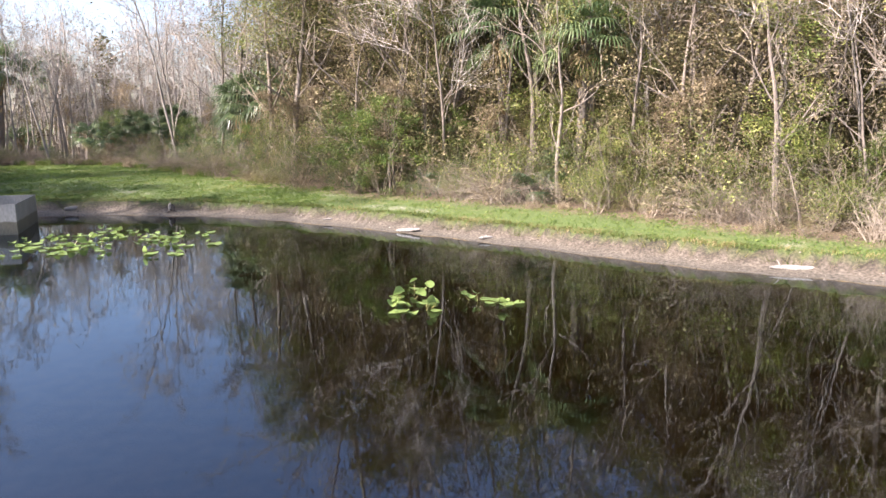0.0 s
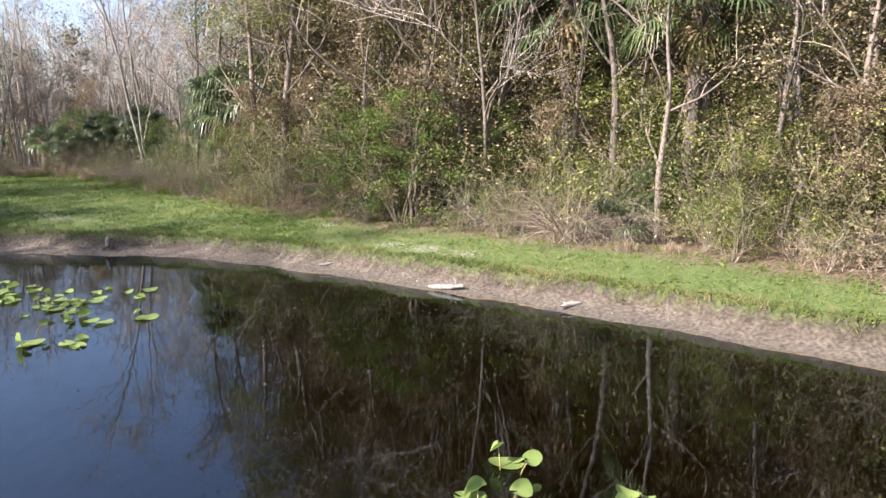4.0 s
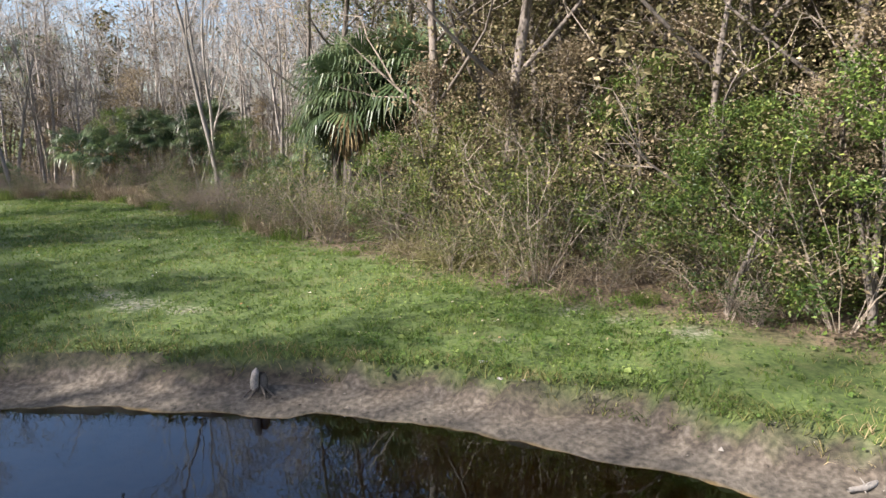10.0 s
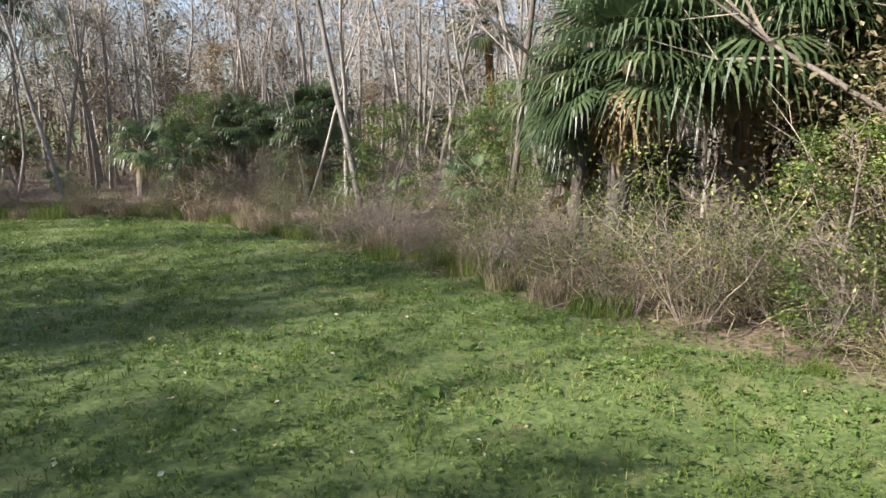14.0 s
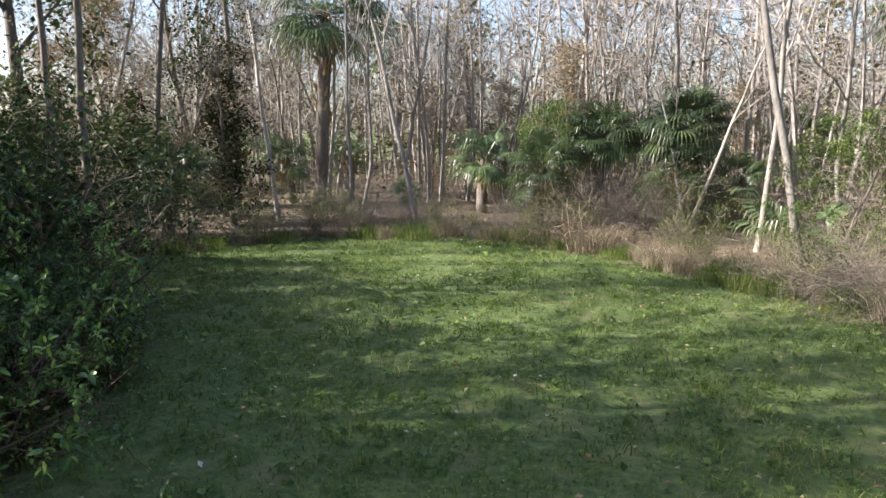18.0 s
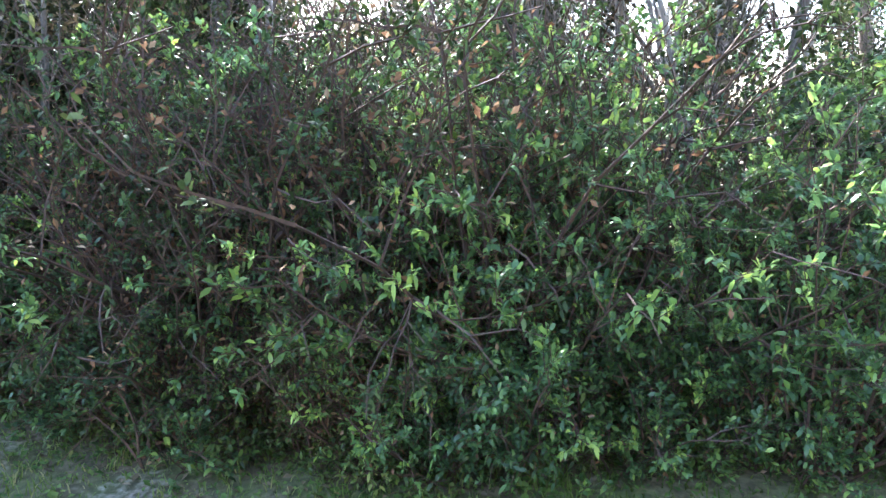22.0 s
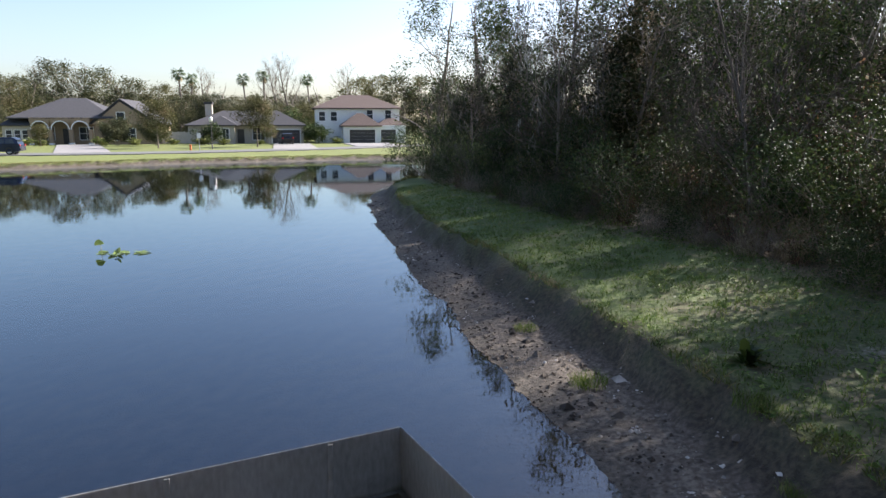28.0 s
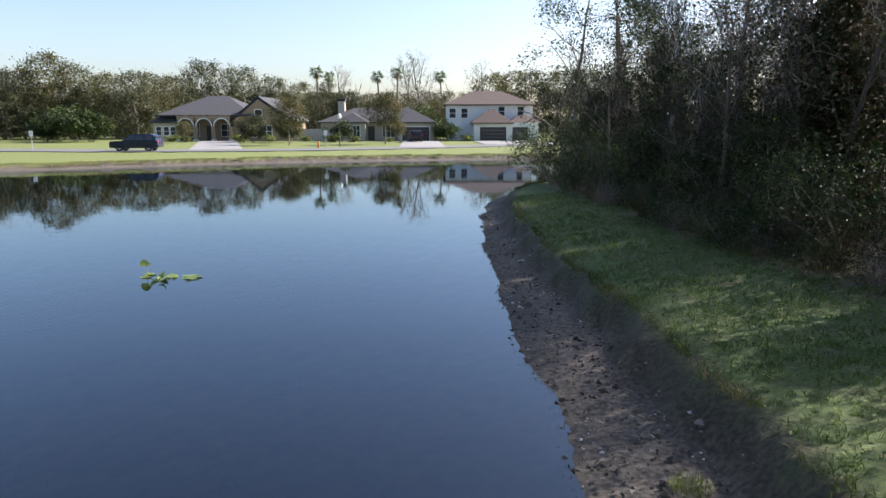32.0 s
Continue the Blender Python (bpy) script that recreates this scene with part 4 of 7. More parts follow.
BRUSH = [make_brush("brush", 61, 1.5, 1.1, "tangle of dry tan stalks at the woods' edge", GROUP_B, 50, None, 0.010),
         make_brush("brush", 62, 1.9, 1.2, "thicket of thin grey-brown bare stems at the woods' edge", GROUP_B, 52, M_TWIG, 0.011),
         make_brush("brush", 63, 2.3, 1.0, "pale arching bare bramble canes at the woods' edge", GROUP_B, 22, M_DRY, 0.016, 0.6, 3),
         make_brush("vine_tangle", 64, 4.2, 2.2, "tall grey-brown tangle of leafless vines at the woods' edge", GROUP_B, 80, M_TWIG, 0.010, 0.8, 5)]
TALL = [make_tall_grass("tall_grass", 71, 0.7, 0.55, "clump of dry tan tall grass at the woods' edge", "clumps of tall grass"),
        make_tall_grass("tall_grass", 72, 0.4, 0.6, "clump of unmown green grass at the woods' edge", "clumps of tall grass", 260, M_GRASS),
        make_brush("straw_mound", 73, 1.25, 0.95, "rounded mound of straw-yellow grass and thin vines", "clumps of tall grass", 150, M_STRAW, 0.007, 1.3, 3)]
PALM = [make_palm("sabal_palm", 81, 3.1, "sabal palm with drooping green fans and dead fronds", "palms in the woods", 62, 0.92, dry=12, hang=-0.7),
        make_palm("sabal_palm", 82, 5.2, "tall sabal palm with drooping green fans in the woods", "palms in the woods", 30, 0.95)]
PALMETTO = [make_palm("palmetto", 83, 0.0, "trunkless palmetto with green fans under the trees", "palmettos under the trees", 15, 0.7, dry=2),
            make_palm("palmetto", 84, 1.6, "short palmetto with green fans under the trees", "palmettos under the trees", 18, 0.75, dry=4)]
RUST_PALM = make_palm("rusty_palm", 85, 6.5, "tall palm with a rust-orange trunk among bare trees", "palms in the woods", 24, 0.9, 0.17, False, M_BARK_RUST, 4)
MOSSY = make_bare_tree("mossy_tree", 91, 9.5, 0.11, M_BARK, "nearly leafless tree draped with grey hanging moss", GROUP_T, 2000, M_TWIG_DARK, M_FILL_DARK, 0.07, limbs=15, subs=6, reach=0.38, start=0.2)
add_moss(MOSSY, 92, 9.5, 2.2, 54)
LOW = set(BROWN + [GROUND_COVER] + SHRUB + BUSH + DARK_SHRUB + BRUSH + TALL + PALMETTO[:1])
PROTOS = BROWN + FILL_DEEP + FILL + FILL_DARK + BARE + BARE_DEEP + LEAFY + DARK + SHRUB + DARK_SHRUB + BUSH + BRUSH + TALL + PALM + PALMETTO + MOUND + TWIGGY + [MOSSY, RUST_PALM, SPREADING, GROUND_COVER, HIGH]
prng = np.random.RandomState(5)
used = set()


def plant(proto, x, y, scale=1.0, turn=None, squash=1.0, sink=0.0):
    """Set a plant down on the ground; the first one of its kind is the pattern itself."""
    z = ground_at(x, y) - sink
    m = Matrix.LocRotScale((x, y, z), Euler((0, 0, prng.uniform(0, 6.283) if turn is None else turn)), (scale, scale, scale * squash))
    if proto.name not in used:
        used.add(proto.name)
        proto.matrix_basis = m
        return proto
    return copy_thing(proto, m)


# places along the edge of the woods: metres along it, and its outward way
seg = np.diff(WOODS, axis=0)
ALONG = np.r_[0, np.cumsum(np.hypot(seg[:, 0], seg[:, 1]))]


def edge_point(s, off):
    k = min(max(int(np.searchsorted(ALONG, s)) - 1, 0), len(seg) - 1)
    d = seg[k] / np.hypot(*seg[k])
    p = WOODS[k] + d * (s - ALONG[k])
    return p[0] + d[1] * off, p[1] - d[0] * off


def along_at(x, y):
    return ALONG[int(np.argmin(np.hypot(WOODS[:, 0] - x, WOODS[:, 1] - y)))]


S_EAST, S_PALM, S_NW, S_NW2 = along_at(11, 16.9), along_at(-12, 35.2), along_at(-25, 46), along_at(-30.4, 41)
S_BUSH, S_MID, S_WEST, S_END = along_at(-25.2, 35.2), along_at(-23.5, 27.9), along_at(-24.2, 24), along_at(-22.3, -16)


# room in front of the palms that stand out
OPEN_SPOTS = ((0.0, 28.0, 1.5), (-11.2, 38.2, 2.3), (-10.6, 36.6, 1.6), (-8.9, 39.6, 1.8), (2.4, 26.6, 0.9), (5.2, 26.4, 0.8), (-13.2, 53.2, 1.6), (-22.2, 51.6, 1.8), (-25.5, 52.6, 1.6), (-26.5, 50.8, 1.5))


def clear(x, y, gap=0.6, low=False):
    """No trunk may stand inside the woods' mouth on the lawn or in the water."""
    q = np.array([[x, y]])
    if not low and any(math.hypot(x - a, y - b) < r for a, b, r in OPEN_SPOTS):
        return False
    return to_line(q, WOODS, False)[0] > gap and shore_of(q)[0] > 1.5


def shaded(x, y):
    """The western trees stand in belts with open lanes between them."""
    q = -0.454 * x + 0.891 * y
    return math.sin(q * 1.05 + 1.2 * math.sin(q * 0.33)) > (0.42 if y > 24 else 0.66)


# sunlit spots on the lawn and the bank: no dense crown stands between them and the sun
SUNNY = ((-20.6, 37.9), (-19.4, 40.4), (-18.6, 39.2), (-19.8, 37.2), (-17.7, 38.0), (-21.1, 35.1), (-18.8, 36.1), (-13.9, 33.5), (-12.3, 33.2), (-12.8, 37.9), (-16.3, 39.5), (-16.5, 34.2))
DENSE = set(FILL_DARK + DARK + BUSH[:1] + BUSH[2:] + BROWN[:1])


HEIGHTS = {}


def height_of_plant(proto):
    if proto.name not in HEIGHTS:
        HEIGHTS[proto.name] = max(v[2] for o in proto.children for v in o.bound_box)
    return HEIGHTS[proto.name]


def blocks_sun(proto, x, y, scale):
    tall = scale * height_of_plant(proto)
    sx, sy = sun_way.x / math.cos(SUN_EL), sun_way.y / math.cos(SUN_EL)
    for a, b in SUNNY:
        dx, dy = x - a, y - b
        far, off = dx * sx + dy * sy, abs(dx * sy - dy * sx)
        if 0 < far < tall * 1.5 and off < 0.45 + 0.17 * tall:
            return True
    return False


# open lanes of the western woods, across the sun's way: from, to
LANES = ((1.4, 2.8), (5.4, 6.8), (9.6, 11.2), (13.6, 15.4), (17.8, 21.6), (22.5, 26.3), (28.2, 29.2))


def too_tall(proto, x, y, scale):
    """In an open lane what stands behind the western edge stays under the sun's slant."""
    q = -0.454 * x + 0.891 * y
    if y > 25 or not any(a < q < b for a, b in LANES):
        return False
    tall = scale * height_of_plant(proto)
    off = to_line(np.array([[x, y]]), WOODS, False)[0]
    return tall > (off / 0.89 + 1.3) * 0.65 + 0.3


def row(s0, s1, step, o0, o1, kinds, weights, lo, hi, gap=0.1, lanes=False):
    s = s0
    weights = np.array(weights, float) / sum(weights)
    while s < s1:
        s += step * prng.uniform(0.6, 1.4)
        x, y = edge_point(s, prng.uniform(o0, o1))
        kind = kinds[prng.choice(len(kinds), p=weights)]
        size = prng.uniform(lo, hi) * (0.8 if s > S_END - 13 and s0 >= S_WEST else 1.0)
        if kind in DENSE and blocks_sun(kind, x, y, size) or s0 >= S_BUSH - 6 and too_tall(kind, x, y, size) and (kind in DENSE or prng.rand() > 0.12):
            continue
        if clear(x, y, gap, kind in LOW) and (not lanes or kind not in DENSE or shaded(x, y)):
            plant(kind, x, y, size, squash=prng.uniform(0.9, 1.15))

# north side: sunny edge, brush in front, leafy and bare trees behind
row(0, S_NW2, 1.5, 0.0, 0.7, TALL[:2] + BRUSH[:3] + SHRUB[:2], (1, 0.8, 1.4, 0.5, 0.6, 1.6, 1), 0.4, 0.85, -0.3)
row(0, S_NW2, 1.2, 0.4, 1.6, BRUSH + SHRUB, (1.4, 0.8, 1.0, 0.3, 3.0, 2.0, 1.0), 0.5, 0.95)
row(0, S_PALM, 1.1, 1.2, 3.0, BRUSH[3:] + LEAFY[3:] + BARE[4:], (2.2, 0.8, 0.5), 0.6, 1.1)
row(0, S_PALM, 1.2, 0.7, 2.0, SHRUB, (2.5, 0.8, 1.5), 0.65, 1.25)
row(0, S_PALM, 1.5, 1.4, 3.2, MOUND, (1, 1.3), 0.55, 1.0)
row(0, S_PALM, 1.3, 1.2, 3.0, SHRUB + LEAFY, (2, 1, 2, 1.5, 2, 0.3, 1.5), 0.75, 1.1)
row(0, S_PALM, 1.1, 2.5, 5.5, LEAFY + BARE + PALMETTO + MOUND[1:], (3, 3, 2.5, 1.5, 0.5, 0.5, 0.4, 0.6, 1.8, 1.2, 1.2, 3), 0.85, 1.25)
row(0, S_PALM, 1.0, 5.0, 11.0, LEAFY + BARE + PALM, (3, 1, 3, 1, 1.5, 2, 1.5, 1, 1, 0.8, 0.8), 1.0, 1.3)
row(0, S_PALM, 1.3, 11.0, 22.0, BARE_DEEP + LEAFY[2:3] + SHRUB[2:], (2, 2, 1.5, 2), 0.9, 1.15)
row(0, S_PALM + 2, 1.2, 2.2, 5.5, FILL, (1, 1), 0.8, 1.15)
row(0, S_PALM + 2, 1.2, 5.5, 12.0, FILL, (1, 1), 1.2, 1.55)
row(0, S_PALM, 1.9, 12.0, 24.0, FILL_DEEP, (1,), 1.1, 1.45)
row(4, S_PALM - 1, 1.9, 2.6, 5.2, [HIGH], (1,), 0.92, 1.12)
row(along_at(0, 26), along_at(-10, 33.5), 1.4, 3.5, 9.0, FILL + LEAFY[2:3] + BARE[2:3], (1, 1, 1, 1), 1.4, 1.75)
# north-west: bare slender trees over grey-brown brush
row(S_PALM, S_NW2, 0.7, 0.8, 3.4, SHRUB + BRUSH + LEAFY[3:], (1.8, 1.6, 0.8, 0.9, 1.8, 0.8, 1.4, 0.5), 0.5, 0.85)
row(S_PALM, S_NW2, 1.0, 0.0, 0.8, TALL[:2], (1, 1.4), 0.7, 1.3, -0.4)
row(S_PALM, S_NW2, 1.3, 3.0, 7.0, BRUSH[3:] + MOUND[:1] + PALMETTO[1:], (2, 0.8, 1.2), 0.5, 0.9)
row(S_PALM, S_NW2, 0.6, 2.5, 12.0, BARE + PALMETTO + SHRUB[2:], (5, 5, 1, 3, 2, 0.9, 1.2, 1), 0.75, 1.1)
row(S_PALM, S_NW2, 0.8, 10.0, 26.0, BARE + BARE_DEEP, (2, 2, 1, 1, 1, 3, 3), 0.8, 1.1)
row(S_PALM, S_NW2, 0.9, 0.3, 2.2, SHRUB[:2] + TALL[:2] + BRUSH[:2], (1.6, 1.4, 1.2, 0.6, 0.8, 2), 0.6, 1.1, -0.1)
# the corner and the west side: evergreens at the edge, bare and mossy trees behind
row(S_NW2, S_BUSH, 0.8, 0.5, 3.0, DARK_SHRUB + DARK + BARE[2:3], (3, 2, 0.4, 0.1, 0.8), 0.7, 1.0)
row(S_NW2 - 4, S_BUSH - 1, 0.8, 1.5, 4.0, FILL_DARK + DARK[:1] + TWIGGY, (2, 1, 1, 1), 0.6, 0.8)
row(S_NW2 - 4, S_BUSH, 0.7, 3.5, 10.0, BARE + DARK + FILL_DARK, (0.8, 0.5, 1, 0.5, 0.5, 1, 1, 4), 0.95, 1.25, lanes=True)
row(S_NW2 - 1, S_BUSH, 0.7, 3.5, 9.0, FILL_DARK + DARK + PALM[1:], (3, 1, 1, 0.4), 1.1, 1.4)
row(S_NW2 - 2, S_BUSH - 1, 0.6, 1.4, 5.0, DARK_SHRUB[:1] + PALMETTO[1:] + BROWN[:1], (4, 1, 1), 1.0, 1.3)
row(S_NW2 - 2, S_BUSH - 2, 2.2, 5.0, 13.0, TWIGGY + [MOSSY] + PALM[:1], (3, 2, 1, 0.6), 0.95, 1.3)
row(S_BUSH - 2, S_WEST + 2, 0.5, 0.0, 0.7, [GROUND_COVER] + BUSH[1:2], (3, 1), 0.7, 1.1, -0.3)
row(S_BUSH - 2, S_MID, 0.42, 0.4, 1.2, BUSH, (0.6, 3, 0.3), 0.75, 1.05, 0.1)
row(S_BUSH - 1, S_MID, 0.42, 1.0, 2.4, BUSH + DARK_SHRUB, (4, 0.6, 3, 0.4, 0.2), 0.85, 1.15)
row(S_MID, S_WEST + 2, 0.42, 0.4, 1.2, BROWN + BUSH[1:2], (0.7, 3, 1), 0.75, 1.05, 0.1)
row(S_MID - 1, S_WEST + 2, 0.4, 1.0, 2.6, BROWN + BUSH[:1], (4, 1, 1), 0.85, 1.2)
row(S_BUSH - 2, S_WEST, 0.6, 2.2, 4.5, BUSH[::2], (1, 2), 1.1, 1.4, lanes=True)
row(S_BUSH + 1.5, S_WEST - 1, 0.7, 1.8, 3.2, BUSH[2:], (1,), 1.15, 1.4)
row(S_BUSH - 3, S_WEST, 0.9, 4.5, 9.5, FILL_DARK + TWIGGY, (1, 1, 1), 0.7, 0.95, lanes=True)
row(S_BUSH, S_WEST, 1.5, 2.5, 9.0, BARE + [MOSSY] + TWIGGY[:1], (1, 1, 1, 1, 1, 0.7, 1.5), 0.75, 1.0, lanes=True)
row(S_WEST, S_END, 0.8, 0.0, 0.9, TALL[:2] + BRUSH[:3] + DARK_SHRUB[1:], (0.5, 1.0, 0.7, 2, 0.6, 2.4), 0.5, 0.95, -0.2)
row(S_WEST, S_END, 0.6, 0.8, 2.4, DARK_SHRUB + SHRUB + BRUSH[1:2], (3, 2, 0.8, 1.2, 0.8, 1.6), 0.7, 1.0)
row(S_WEST, S_END, 1.3, 1.2, 3.4, TWIGGY, (1, 2), 0.7, 1.05)
row(S_WEST, S_END, 0.5, 2.0, 5.0, FILL_DARK + DARK + TWIGGY, (3, 2, 1.4, 1, 0.7), 0.85, 1.15)
row(S_WEST, S_END, 1.4, 1.2, 3.4, BRUSH[3:] + DARK_SHRUB[:1], (1, 1.5), 0.65, 0.95)
row(S_WEST, S_END, 3.0, 1.4, 2.8, [MOSSY] + BARE[4:], (2, 1), 0.6, 0.85)
row(S_WEST, S_END, 2.0, 2.6, 6.5, [MOSSY] + TWIGGY + BARE[2:3], (1.5, 3, 2, 1), 0.95, 1.2)
row(S_WEST, S_END + 14, 0.8, 5.0, 10.0, FILL_DARK + TWIGGY[:1], (3, 1.5), 1.05, 1.4, lanes=True)
row(S_WEST, S_END + 15, 2.6, 5.0, 15.0, [MOSSY] + BARE_DEEP[1:] + TWIGGY[:1], (1, 1, 2), 0.85, 1.15, lanes=True)
row(S_WEST, S_END + 12, 1.1, 3.0, 14.0, DARK_SHRUB + SHRUB[2:] + BRUSH[3:], (2, 1, 1, 1), 0.9, 1.2)
# a shady stretch by the box, open lanes beyond
row(S_WEST, S_WEST + 7, 0.8, 1.6, 5.5, FILL_DARK + DARK[:1] + TWIGGY, (1, 1, 1.5, 1), 0.8, 1.05)
row(S_WEST + 1, S_WEST + 6, 0.9, 3.0, 8.0, FILL_DARK + [MOSSY] + BARE[2:3] + TWIGGY[:1], (2, 1, 1, 2), 1.05, 1.3)
row(S_WEST + 6, S_WEST + 18, 0.7, 3.0, 8.0, FILL_DARK + TWIGGY[:1], (3, 1), 1.15, 1.45, lanes=True)
row(S_BUSH - 4, S_END + 12, 1.0, 10.0, 15.0, FILL_DARK + TWIGGY[:1], (2, 1), 0.85, 1.0)
row(S_WEST - 2, S_END + 8, 1.1, 12.0, 18.0, FILL_DARK + TWIGGY[:1] + [MOSSY], (3, 2, 1), 1.25, 1.6)
row(S_WEST - 3, S_END + 8, 1.5, 18.0, 26.0, FILL_DARK + BARE_DEEP[1:], (2, 1), 1.4, 1.7)
row(S_WEST + 2, S_END, 0.6, 0.1, 1.5, DARK_SHRUB[1:] + BROWN[1:] + BRUSH[1:2], (2, 2, 1), 0.5, 0.75, -0.1)
row(S_WEST + 2, S_END, 0.5, 1.6, 4.5, BROWN[1:] + DARK_SHRUB[1:] + BROWN[:1], (2, 1, 1), 0.75, 1.1)
# the leafy point at the far end of the western bank
for proto, x, y, sc in ((DARK[0], -21.2, -15.6, 1.1), (DARK[1], -21.1, -17.6, 1.15), (DARK[0], -22.4, -18.6, 1.1), (DARK[0], -22.4, -12.6, 1.0), (DARK[1], -23.6, -9.6, 0.95), (DARK[0], -21.6, -10.2, 0.7), (DARK_SHRUB[0], -20.4, -13.6, 1.0), (DARK_SHRUB[0], -20.6, -17.2, 1.15),
                        (DARK_SHRUB[0], -20.2, -15.4, 1.1), (DARK_SHRUB[0], -21.2, -9.0, 1.0), (MOSSY, -28.2, 6.6, 0.75), (MOSSY, -27.4, 3.4, 0.75), (MOSSY, -27.0, 16.0, 0.6)):
    plant(proto, x, y, sc)
# what stands out along the sunny edge
for proto, x, y, sc in ((SPREADING, 0.0, 28.9, 1.0), (SPREADING, 11.5, 21.5, 0.9), (MOUND[0], -2.2, 28.6, 1.0), (MOUND[0], -3.9, 29.6, 0.85), (BARE[0], 7.1, 23.4, 0.95), (BARE[0], 10.4, 21.4, 1.0), (BARE[3], 12.6, 20.6, 1.0),
                        (BRUSH[2], -7.35, 32.7, 0.95), (BRUSH[2], -6.5, 31.9, 0.6), (BRUSH[2], -10.8, 35.9, 0.9), (BRUSH[2], -11.4, 36.3, 0.8), (TALL[2], -8.5, 33.4, 1.0), (TALL[2], -7.9, 32.9, 0.8), (TALL[2], -9.3, 34.2, 0.75),
                        (HIGH, -12.1, 41.4, 1.0), (HIGH, -9.6, 42.6, 1.05), (HIGH, -7.4, 40.4, 1.0), (HIGH, -9.0, 35.6, 1.05), (HIGH, -7.2, 34.0, 1.1), (PALMETTO[0], 3.4, 25.6, 1.1), (PALMETTO[1], 4.3, 25.9, 0.8), (PALMETTO[0], -0.3, 28.3, 1.0)):
    plant(proto, x, y, sc)
# palms that stand out
for proto, x, y, sc in ((PALM[0], -11.6, 40.0, 1.2), (PALM[0], -8.9, 40.6, 1.35), (RUST_PALM, -13.2, 54.8, 1.0), (PALM[1], 2.65, 28.2, 1.1), (PALM[1], 5.1, 25.9, 1.0),
                        (PALM[0], -11.8, 41.8, 1.0), (PALM[0], -22.6, 51.6, 0.8), (PALM[0], -19.6, 51.4, 0.9), (PALM[0], -24.6, 54.5, 0.85),
                        (PALMETTO[1], -24.0, 50.0, 1.1), (PALMETTO[1], -26.5, 52.0, 1.2), (PALMETTO[0], -17.2, 47.0, 1.2), (PALM[1], -38.0, 70.0, 1.35), (PALM[1], -33, 52, 1.2)):
    plant(proto, x, y, sc)
for x, y, sc in ((-20.5, 53.5, 1.0), (-17.9, 51.5, 1.05), (-15.8, 50.0, 1.1), (-17.0, 54.5, 1.15), (-12.5, 51.0, 1.1), (-11.0, 53.0, 1.2), (-23.0, 56.0, 1.1)):
    plant(BARE[3] if prng.rand() < 0.4 else BARE[1], x, y, sc)


def thicket(n, x0, x1, y0, y1, deep, kinds, weights, lo, hi, lanes=False):
    """Trees strewn over a piece of woodland, deeper than the edge rows."""
    weights = np.array(weights, float) / sum(weights)
    for _ in range(n):
        x, y = prng.uniform(x0, x1), prng.uniform(y0, y1)
        kind, size = kinds[prng.choice(len(kinds), p=weights)], prng.uniform(lo, hi)
        if clear(x, y, deep) and (not lanes or shaded(x, y)) and not (x < -20 and too_tall(kind, x, y, size)):
            plant(kind, x, y, size, squash=prng.uniform(0.9, 1.15))


thicket(70, -62, 2, 46, 92, 7, BARE_DEEP + BARE[:2] + FILL_DEEP, (4, 2, 3, 3, 1), 0.8, 1.15)
thicket(14, -55, 2, 60, 85, 14, FILL_DEEP, (1,), 0.7, 1.0)
thicket(16, 0, 40, 30, 70, 18, FILL_DEEP, (1,), 1.0, 1.3)
thicket(75, -45, -6, 45, 62, 3, SHRUB + BRUSH[1:2] + PALMETTO + LEAFY[3:] + BRUSH[3:], (2, 3, 1, 1, 0.6, 0.8, 2, 2), 0.9, 1.4)
thicket(7, -38, -29, 19, 34, 3, [MOSSY] + TWIGGY[:1], (1, 3), 1.05, 1.4)
thicket(16, -37, -27, 6, 21, 3, TWIGGY[:1] + [MOSSY], (3, 1), 1.05, 1.35)
thicket(20, -62, -30, -20, 50, 8, BARE_DEEP + FILL_DARK, (2, 2, 4), 0.8, 1.1, lanes=True)

# the depth of the woods behind the planted trees: leaf clumps, twigs and thin trunks past counting
wrng = np.random.RandomState(78)
q = np.stack([wrng.uniform(-75, 25, 16000), wrng.uniform(22, 85, 16000)], 1)
q = q[to_line(q, WOODS, False) > np.where(q[:, 0] < -12, 9, 14)]
q = q[q[:, 1] > 36 - 0.6 * (q[:, 0] + 12)][:7000]
gz = height_of(q)
s = Shape()
tall = 9.5 + 2.2 * wave(q[:, 0], q[:, 1], 9, 31)
cen = np.column_stack([q, gz + tall * wrng.uniform(0.04, 1.0, len(q)) ** np.where(q[:, 0] < -8, 1.9, 0.9)])
pos = np.repeat(cen, 14, axis=0) + wrng.normal(size=(len(cen) * 14, 3)) * 0.55
s.leaves(pos, wrng.uniform(0.08, 0.17, len(pos)), wrng, 0.3, 1.4)
tagged(new("deep_foliage", s.mesh("deep_foliage", M_FILL)), "brown and olive foliage deep in the woods", "foliage", kind="stuff")
s = Shape()
for x, y in q[:760]:
    t = stem(wrng, (x, y, 0), (wrng.normal() * 0.1, wrng.normal() * 0.1, 1), wrng.uniform(7, 12.5), 5, 0.05)
    s.tube(t, np.linspace(0.1, 0.025, 6), 4)
    for _ in range(18):
        k = wrng.randint(2, 6)
        b = stem(wrng, t[k], (wrng.normal(), wrng.normal(), wrng.uniform(0.3, 1.6)), wrng.uniform(1.0, 2.8), 2, 0.2)
        s.tube(b, (0.022, 0.016, 0.008), 3)
        for _ in range(3):
            s.tube(stem(wrng, b[wrng.randint(1, 3)], (wrng.normal(), wrng.normal(), wrng.uniform(0.1, 1.2)), wrng.uniform(0.6, 1.5), 1, 0), (0.01, 0.006), 3)
